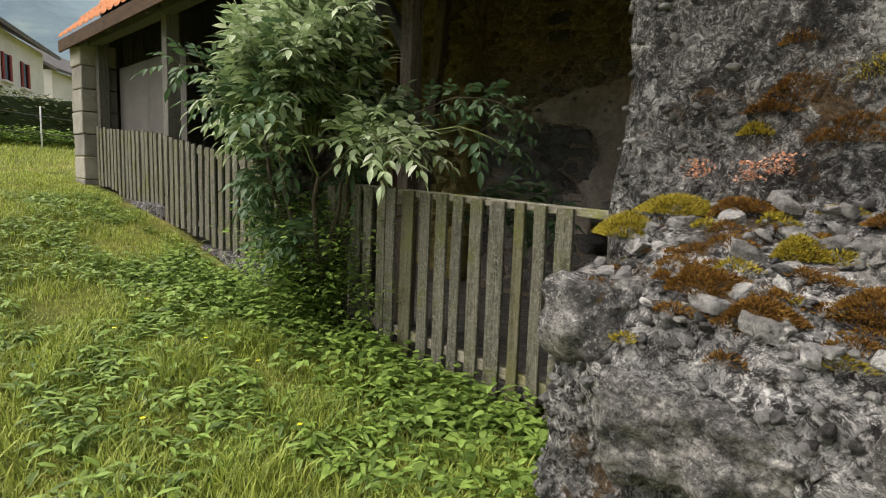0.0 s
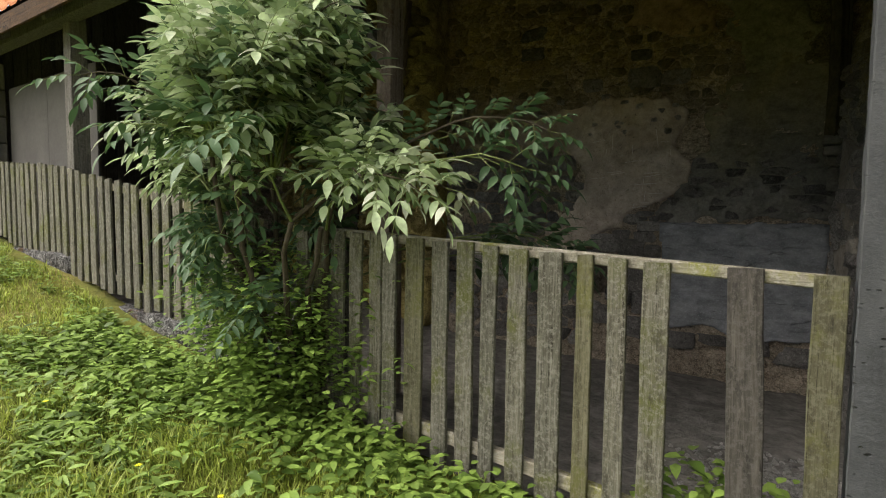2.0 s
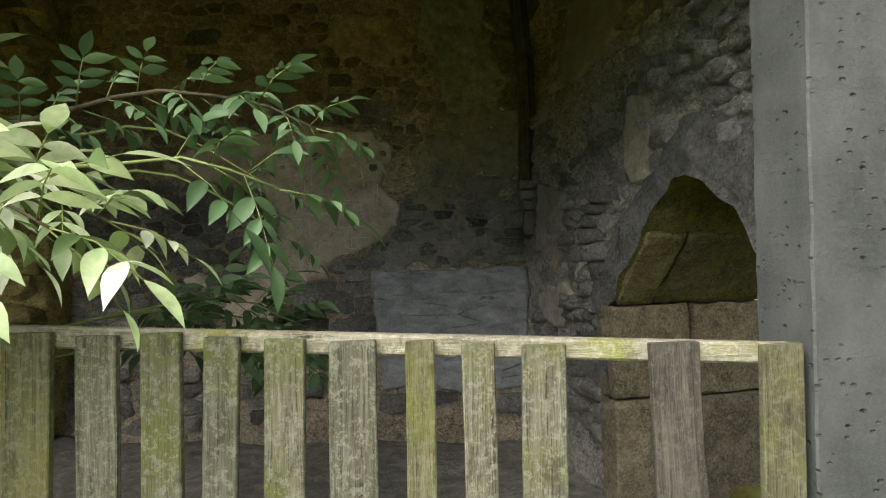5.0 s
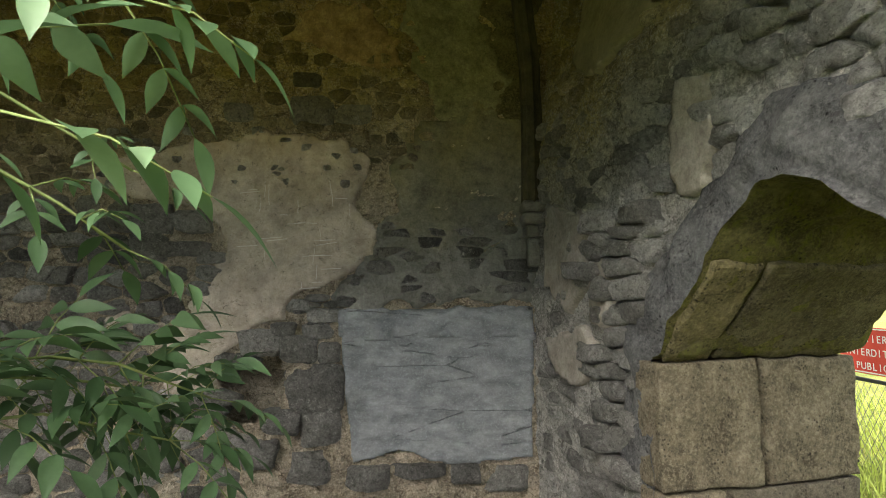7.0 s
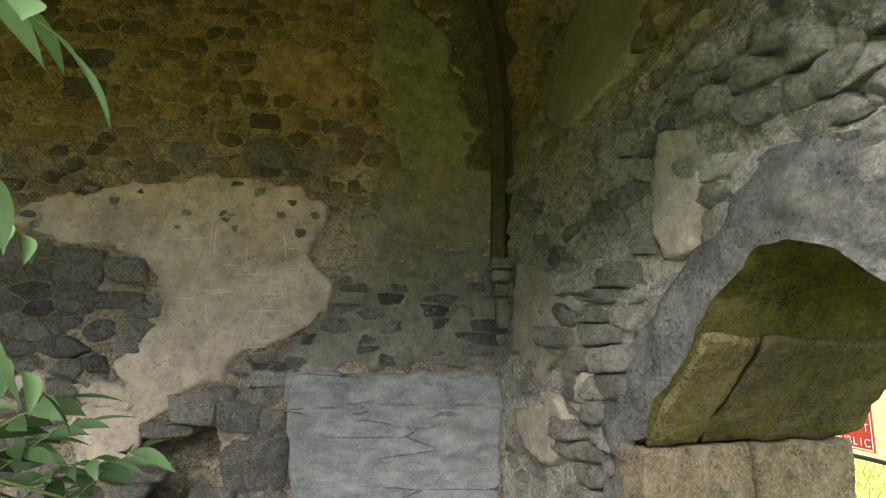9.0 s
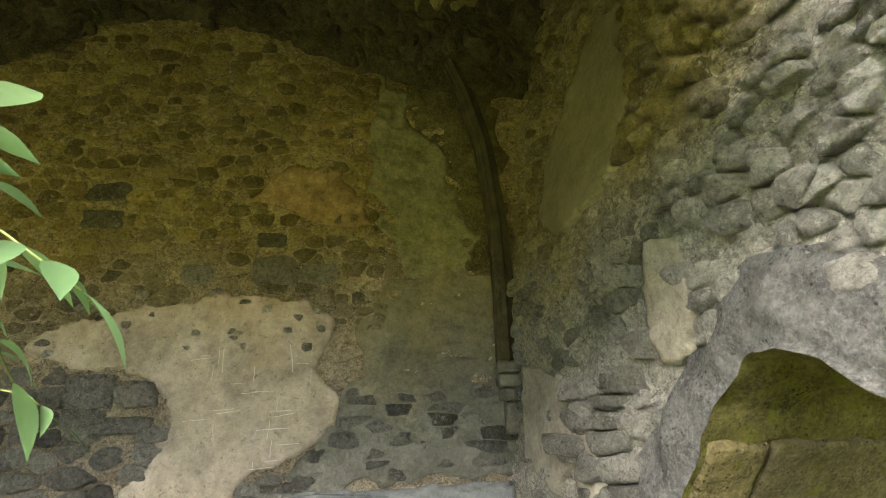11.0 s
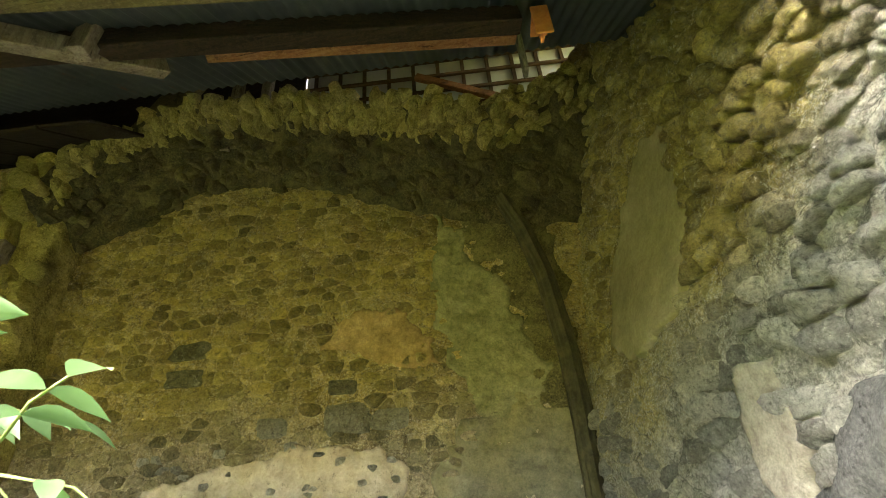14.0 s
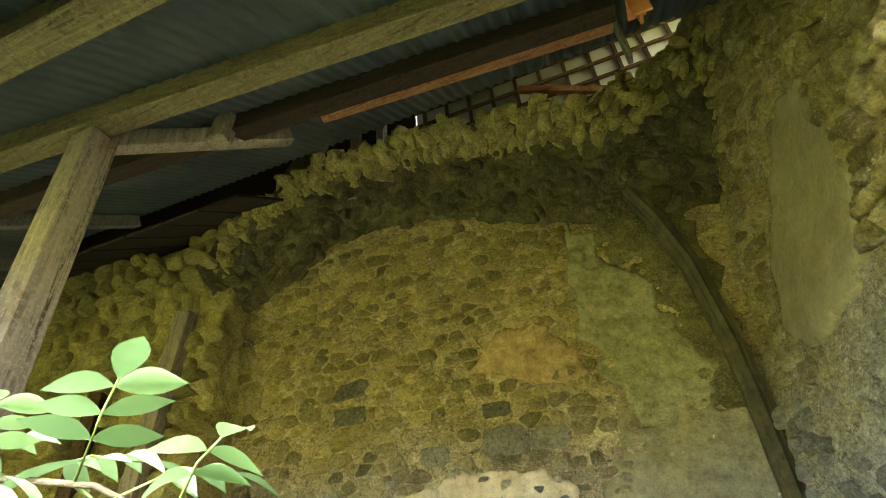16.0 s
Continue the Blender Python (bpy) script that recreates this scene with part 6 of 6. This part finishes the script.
def joined(name, parent, items, material, label):
    """Past the first three hundred: the same stones as one mesh."""
    vs, fs, n = [], [], 0
    for me, m in items:
        co = np.array([v.co for v in me.vertices]) @ np.array(m.to_3x3()).T + np.array(m.translation)
        vs.append(co)
        fs.append(np.array([p.vertices[:] for p in me.polygons]) + n)
        n += len(co)
    me = tri_soup(name, np.concatenate(vs), np.concatenate(fs), material)
    me.polygons.foreach_set("use_smooth", [True] * len(me.polygons))
    tagged(under(new(name, me), parent), label, kind="stuff")


def set_stones(parent, items, limit=300):
    for me, m in items[:limit]:
        under(new("stone", me), parent).matrix_basis = m
    for mat in {me.materials[0].name for me, _ in items[limit:]}:
        joined("rubble", parent, [i for i in items[limit:] if i[0].materials[0].name == mat], bpy.data.materials[mat], "small rubble stones")


def clipped(poly, nx, nz, lim):
    """The part of a polygon on the near side of a line."""
    out = []
    for (a, b), (c, d) in zip(poly, poly[1:] + poly[:1]):
        p, q = a * nx + b * nz - lim, c * nx + d * nz - lim
        if p <= 0:
            out.append((a, b))
        if (p < 0 < q) or (q < 0 < p):
            t = p / (p - q)
            out.append((a + (c - a) * t, b + (d - b) * t))
    return out


def rubble_cells(u0, u1, z0, z1, w, h, gap):
    """Stones fitted to each other in rough courses: the centre and outline of each."""
    pts = []
    z = z0
    while z < z1:
        rh = h * rng.uniform(0.6, 1.45)
        u = u0 - rng.uniform(0, w)
        while u < u1:
            sw = w * (0.45 + 1.2 * rng.random() ** 1.6)
            pts.append((u + sw / 2, z + rh * rng.uniform(0.25, 0.75)))
            u += sw
        z += rh
    q = np.array(pts) / (w, h)
    for k, (a, b) in enumerate(q):
        d = ((q - (a, b)) ** 2).sum(1)
        poly = [(-0.95, -0.85), (0.95, -0.85), (0.95, 0.85), (-0.95, 0.85)]
        for j in np.argsort(d)[1:14]:
            dx, dz = q[j] - (a, b)
            ln = math.hypot(dx, dz)
            if ln > 1e-6:
                poly = clipped(poly, dx / ln, dz / ln, ln / 2)
        if len(poly) > 2:
            out = [(x * w, y * h) for x, y in poly]
            far = max(math.hypot(*p) for p in out)
            yield pts[k][0], pts[k][1], [(x * (1 - gap / far * 1.4), y * (1 - gap / far * 1.4)) for x, y in out]


def block_outline(w, h):
    """A rough four-sided stone with knocked-off corners."""
    j = lambda v: v * rng.uniform(0.86, 1.06)
    c = 0.22
    return [(-j(w) / 2 * (1 - c), -j(h) / 2), (j(w) / 2 * (1 - c), -j(h) / 2), (j(w) / 2, -j(h) / 2 * (1 - c)), (j(w) / 2, j(h) / 2 * (1 - c)), (j(w) / 2 * (1 - c), j(h) / 2), (-j(w) / 2 * (1 - c), j(h) / 2), (-j(w) / 2, j(h) / 2 * (1 - c)), (-j(w) / 2, -j(h) / 2 * (1 - c))]


def faced_stone(at, u, z, poly, proud, dome, material, cell=0.035, crack=0.5):
    """One wall stone: a broken, tilted face with worn arrises, running back into the wall."""
    soft = []
    for (a, b), (c, d) in zip(poly, poly[1:] + poly[:1]):
        ln = math.hypot(c - a, d - b)
        if ln > 0.012:
            k = max(2, int(ln / cell))
            soft += [(a + (c - a) * t, b + (d - b) * t) for t in (0.14 + 0.72 * j / (k - 1) for j in range(k))]
    if len(soft) < 6:
        return None
    s0 = rng.uniform(0, 90)
    size = max(math.hypot(*p) for p in soft)
    splits = [(math.cos(q), math.sin(q), rng.uniform(0.1, 0.75), rng.uniform(0.25, 0.9)) for q in (rng.uniform(0, 6.28) for _ in range(3))]
    tu, tz = rng.uniform(-0.2, 0.2), rng.uniform(-0.25, 0.25)
    n = len(soft)
    rings = (1.03, 0.97, 0.86, 0.62, 0.32) if cell > 0.03 else (1.03, 0.98, 0.92, 0.8, 0.64, 0.46, 0.26)
    verts, faces = [], []

    def face(x, y, r):
        out = proud - dome * r ** 7 + x * tu + y * tz
        for dx, dz, lim, fall in splits:
            out = min(out, proud + (lim * 0.6 * size - x * dx - y * dz) * fall)
        v = Vector((x, s0, y))
        return max(out + crack * (0.014 * noise.fractal(v * 12, 0.8, 2.1, 3) + 0.007 * noise.noise(v * 46)), -0.05)

    for r in rings:
        for a, b in soft:
            wob = 1 + 0.13 * noise.noise(Vector((a * 19, s0, b * 19)))
            x, y = a * r * wob, b * r * wob
            verts.append(at(u + x, z + y, -0.09 if r > 1 else face(x, y, r)))
    verts.append(at(u, z, face(0, 0, 0)))
    m = len(rings)
    for k in range(m - 1):
        for j in range(n):
            faces.append((k * n + j, k * n + (j + 1) % n, (k + 1) * n + (j + 1) % n, (k + 1) * n + j))
    faces += [((m - 1) * n + j, (m - 1) * n + (j + 1) % n, m * n) for j in range(n)]
    return mesh_from("stone", verts, faces, material, True)


def lay_stones(parent, made, limit=300):
    """The first ones as stones of their own, the rest of each material joined."""
    made = [me for me in made if me]
    for me in made[:limit]:
        under(new("stone", me), parent)
    rest = collections.defaultdict(list)
    for me in made[limit:]:
        rest[me.materials[0].name].append(me)
    for mat, group in rest.items():
        verts, faces = [], []
        for me in group:
            n = len(verts)
            verts += [v.co[:] for v in me.vertices]
            faces += [tuple(i + n for i in p.vertices) for p in me.polygons]
            bpy.data.meshes.remove(me)
        tagged(under(new("rubble", mesh_from("rubble", verts, faces, bpy.data.materials[mat], True)), parent), "small rubble stones", kind="stuff")


BACK_SKINS = [PLASTER, [(1.5, 1.22), (2.95, 1.22), (2.9, 0.13), (1.6, 0.13)], [(2.0, 4.2), (2.48, 3.59), (2.68, 2.7), (2.2, 2.66), (2.0, 3.8)], [(1.2, 3.5), (1.54, 3.5), (1.95, 3.2), (1.64, 3.02), (1.16, 3.2)], CAVITY]
made = []
for u, z, w, h, proud in (
    (0.96, 0.97, 0.28, 0.17, 0.07), (1.24, 0.92, 0.26, 0.18, 0.04), (1.46, 0.89, 0.15, 0.14, 0.035), (1.35, 0.65, 0.4, 0.34, 0.05), (1.13, 0.42, 0.26, 0.16, 0.06), (1.4, 0.36, 0.28, 0.22, 0.04), (1.23, 1.23, 0.17, 0.09, 0.035), (1.44, 1.16, 0.26, 0.1, 0.04), (1.13, 1.06, 0.16, 0.1, 0.05), (1.37, 1.05, 0.24, 0.1, 0.03),
    (1.74, 0.03, 0.29, 0.15, 0.06), (2.1, 0.07, 0.35, 0.09, 0.07), (2.42, 0.05, 0.2, 0.14, 0.06), (2.72, 0.0, 0.3, 0.16, 0.05), (1.3, 0.1, 0.36, 0.2, 0.04), (0.95, 0.2, 0.3, 0.2, 0.05),
    (0.18, 1.86, 0.3, 0.2, 0.05), (0.48, 1.83, 0.26, 0.15, 0.1), (0.4, 1.64, 0.36, 0.1, 0.06), (0.6, 1.58, 0.2, 0.08, 0.03), (0.12, 1.68, 0.2, 0.09, 0.03),
    (1.31, 2.66, 0.34, 0.22, 0.035), (1.61, 2.64, 0.26, 0.14, 0.03), (0.78, 2.65, 0.2, 0.13, 0.025), (0.06, 3.3, 0.34, 0.13, 0.035), (0.06, 3.08, 0.26, 0.12, 0.03), (1.27, 2.9, 0.2, 0.1, 0.03),
):
    made.append(faced_stone(on_back_flat, u, z, block_outline(w * 1.1, h * 1.12), proud, 0.03, M_STONE_M if z < 2.45 else M_STONE_G))
TAKEN = [(0.96, 0.97), (1.31, 2.66), (1.61, 2.64), (0.78, 2.65), (0.06, 3.3), (0.06, 3.08), (1.27, 2.9), (0.18, 1.86), (0.48, 1.83), (0.4, 1.64)]
for (u0, u1, z0, z1), w, h, gap, keep, p0, p1, dome, mat in (
    ((-1.6, 0.8, -0.2, 2.1), 0.25, 0.13, 0.012, 0.92, 0.0, 0.05, 0.03, M_STONE_G), ((-1.1, 2.15, 2.15, 4.75), 0.17, 0.085, 0.012, 0.84, -0.012, 0.03, 0.022, M_STONE_B),
    ((1.15, 1.55, 1.12, 1.35), 0.15, 0.06, 0.008, 0.8, 0.01, 0.04, 0.02, M_STONE_G), ((1.5, 2.85, 1.25, 1.85), 0.28, 0.075, 0.01, 0.5, 0.012, 0.034, 0.02, M_STONE_G),
    ((-0.2, 1.7, 2.1, 2.5), 0.1, 0.055, 0.012, 0.14, 0.021, 0.03, 0.02, M_STONE_M),
):
    over = p0 > 0.02
    for u, z, poly in rubble_cells(u0, u1, z0, z1, w, h, gap):
        if not (u0 < u < u1 and z0 < z < z1) or rng.random() > keep or (z > 2.6 and z > np.interp(u, *LOW)):
            continue
        if any(inside_poly(p, u, z) for p in (BACK_SKINS[1:] if over else BACK_SKINS)) or any(abs(u - a) < 0.17 and abs(z - b) < 0.09 for a, b in TAKEN):
            continue
        made.append(faced_stone(on_back_flat, u, z, poly, rng.uniform(p0, p1), dome, M_STONE_M if u1 == 0.8 and rng.random() < 0.85 else mat))
lay_stones(wall_back, made)
items = []
for u, z, w, h in course(-5.9, -3.9, 0.2, 4.5, (0.2, 0.4), (0.12, 0.24)):
    items.append((rng.choice(SHAPES[M_STONE_B.name]), Matrix.Translation((u, back_y(u, z) + 0.05, z)) @ pose(0, 0, 0, rng.uniform(-8, 8), rng.gauss(0, 8), rng.uniform(-8, 8)) @ Matrix.Diagonal((w, 0.15, h, 1))))
set_stones(wall_back, items, 0)

SIDE_SKINS = [[(2.1, 3.75), (2.08, 3.05), (2.17, 2.6), (2.65, 2.55), (2.98, 2.76), (3.05, 3.18), (2.7, 3.6), (2.35, 3.9)], [(1.85, 2.24), (1.75, 1.88), (1.97, 1.73), (2.06, 1.9), (1.93, 2.24)], [(3.33, 1.1), (2.63, 1.1), (2.72, 0.76), (3.33, 0.8)]]
HOLE = [(2.3, -0.4), (2.28, 1.1), (1.9, 1.55), (1.6, 1.86), (1.2, 1.86), (0.85, 1.55), (0.58, 1.1), (0.58, -0.4)]
made = []


def cobbled(u, z):
    """Above this slanting line the wall is of rounded field stones."""
    return 0.505 * (u - 1.83) + 0.864 * (z - 2.46) > 0.16


for (u0, u1, z0, z1), w, h, gap, keep, p0, p1, dome, mat in (
    ((0.2, 2.35, 1.5, 3.5), 0.155, 0.095, 0.007, 0.8, -0.006, 0.04, 0.018, M_STONE_R), ((0.2, 2.05, 2.4, 5.2), 0.15, 0.125, 0.012, 0.95, 0.02, 0.085, 0.038, M_STONE_R),
    ((2.28, 2.68, 0.1, 1.8), 0.2, 0.1, 0.008, 0.92, 0.02, 0.08, 0.03, M_STONE_M), ((2.66, 3.45, 0.0, 2.5), 0.14, 0.1, 0.012, 0.42, 0.0, 0.03, 0.02, M_STONE_M),
    ((2.05, 3.5, 2.5, 5.2), 0.15, 0.11, 0.014, 0.62, 0.0, 0.05, 0.035, M_STONE_R), ((0.15, 0.6, -0.2, 1.6), 0.26, 0.17, 0.012, 0.95, 0.01, 0.05, 0.03, M_STONE_R), ((0.0, 3.5, 5.2, 6.1), 0.26, 0.2, 0.02, 0.95, 0.02, 0.08, 0.06, M_STONE_R),
):
    for u, z, poly in rubble_cells(u0, u1, z0, z1, w, h, gap):
        if not (u0 < u < u1 and z0 < z < z1) or rng.random() > keep or inside_poly(HOLE, u, z) or any(inside_poly(p, u, z) for p in SIDE_SKINS):
            continue
        if (u1 == 2.35 and cobbled(u, z)) or (u1 == 2.05 and not cobbled(u, z)):
            continue
        made.append(faced_stone(on_right_flat, u, z, poly, rng.uniform(p0, p1), dome, mat, 0.02, 1.3))
lay_stones(wall_side, made)

# rubble on the buttress flank, grit on its ledge
items = []
for u, z, w, h in course(-1.05, -0.06, -0.1, 2.6, (0.14, 0.34), (0.05, 0.15)):
    m = Matrix.Translation((3.325 + rng.uniform(0.0, 0.03), u, z)) @ pose(0, 0, 0, rng.uniform(-6, 6), rng.uniform(-6, 6), 90) @ Matrix.Diagonal((w, 0.16, h, 1))
    items.append((rng.choice(SHAPES[M_STONE_G.name]), m))
for _ in range(110):
    x, y = rng.uniform(3.36, 4.1), rng.uniform(-1.72, -1.34)
    r = 0.012 + 0.03 * rng.random() ** 2
    items.append((rng.choice(SHAPES[M_PALE_ROCK.name]), Matrix.Translation((x, y, ledge_z(x, y) + 0.008)) @ pose(0, 0, 0, rng.uniform(-30, 30), rng.uniform(-30, 30), rng.uniform(0, 360)) @ Matrix.Diagonal((r * 1.8, r * 1.3, r, 1))))
for _ in range(220):
    x, y = rng.uniform(3.4, 4.1), rng.uniform(-1.72, -1.36)
    r = 0.004 + 0.014 * rng.random() ** 3
    items.append((rng.choice(SHAPES[M_PEBBLE.name]), Matrix.Translation((x, y, ledge_z(x, y) + 0.01)) @ pose(0, 0, 0, rng.uniform(-40, 40), rng.uniform(-40, 40), rng.uniform(0, 360)) @ Matrix.Diagonal((r * 1.6, r, r * 0.8, 1))))
for k in range(3800):
    if k % 6 == 0:
        p, d = rng.choice(SHAFT_SPOTS)
        if p.x > 3.5 and rng.random() < 0.8:
            continue
    else:
        p, d = rng.choice(BASE_SPOTS)
        if d.z > 0.7 and rng.random() < 0.6:
            continue
    r = 0.006 + 0.013 * rng.random() ** 2
    p = p + Vector((rng.uniform(-0.012, 0.012), 0.0, rng.uniform(-0.012, 0.012))) - d * r * 0.15
    if abs(p.x - 3.6) < 0.14 and abs(p.z - 0.83) < 0.07 and p.y < -1.6:
        continue
    items.append((rng.choice(SHAPES[M_PEBBLE.name]), Matrix.Translation(p) @ pose(0, 0, 0, rng.uniform(-40, 40), rng.uniform(-40, 40), rng.uniform(0, 360)) @ Matrix.Diagonal((r * 1.7, r * 1.2, r * 1.1, 1))))
set_stones(buttress, items)

# rough stones of the broken vault and the pier
items = []
for k in range(680):
    x = rng.uniform(-1.25, 3.45)
    q = rng.uniform(0.03, 0.72) if k % 5 < 2 else rng.uniform(0.72, 1.04)
    p = rim_at(x, q)
    edge = k % 5 >= 2
    w, h = (rng.uniform(0.05, 0.14), rng.uniform(0.1, 0.26)) if edge else (rng.uniform(0.07, 0.2), rng.uniform(0.05, 0.13))
    lean = -22 * (x - 0.6) + rng.gauss(0, 22)
    m = Matrix.Translation(p + Vector((0, 0.04 + rng.uniform(-0.04, 0.04), rng.uniform(-0.04, 0.04)))) @ pose(0, 0, 0, 30 + rng.gauss(0, 18), -lean, rng.uniform(-35, 35)) @ Matrix.Diagonal((w, rng.uniform(0.1, 0.22), h, 1))
    # bright edge, dark underside: light and shade put into the stone colours
    items.append((rng.choice(SHAPES[(M_RIM if edge else M_RIM_SHADE).name]), m))
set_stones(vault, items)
items = []
for u, z, w, h in course(-3.8, -1.2, 0.3, 5.1, (0.14, 0.36), (0.1, 0.24)):
    if rng.random() < 0.8:
        items.append((rng.choice(SHAPES[M_RIM.name]), Matrix.Translation((u, 3.2 + rng.uniform(-0.03, 0.05), z)) @ pose(0, 0, 0, rng.uniform(-8, 8), rng.uniform(-10, 10), rng.uniform(-8, 8)) @ Matrix.Diagonal((w, 0.2, h, 1))))
set_stones(pier, items)

# gravel lying on the floor inside the fence, light from the arch put into its pale tone
gravel = tagged(new("gravel"), "loose gravel on the shed floor, arch light put into its pale tone", "gravel", kind="stuff")
items = []
for _ in range(900):
    x, y = rng.gauss(2.75, 0.2), rng.gauss(1.15, 0.2)
    r = rng.uniform(0.008, 0.022)
    items.append((rng.choice(SHAPES[M_STONE_R.name]), Matrix.Translation((x, y, floor_z(x, y) + r * 0.4)) @ pose(0, 0, 0, rng.uniform(-40, 40), rng.uniform(-40, 40), rng.uniform(0, 360)) @ Matrix.Diagonal((r * 2, r * 1.6, r * 1.3, 1))))
set_stones(gravel, items, 0)

# fine scratches in the pale plaster
rng = random.Random(51)
scratch = bmesh.new()
for _ in range(30):
    x, z = rng.uniform(0.85, 1.62), rng.uniform(1.35, 2.08)
    if not inside_poly(BACK_SKINS[0], x, z):
        continue
    a = rng.choice((0, 0.1, 1.57, 1.5, 1.65, 1.2)) + rng.uniform(-0.08, 0.08)
    ln = rng.uniform(0.04, 0.16)
    n, prev = 5, None
    for k in range(n):
        t = (k / (n - 1) - 0.5) * ln
        px, pz = x + t * math.cos(a) + rng.uniform(-0.003, 0.003), z + t * math.sin(a)
        w = 0.0013
        q = [scratch.verts.new((px + sg * w * math.sin(a), back_y(px, pz) - 0.024, pz - sg * w * math.cos(a))) for sg in (-1, 1)]
        if prev:
            scratch.faces.new((prev[0], prev[1], q[1], q[0]))
        prev = q
part("scratches", scratch, M_HOUSE, wall_back, "pale scratched marks")["kind"] = "stuff"
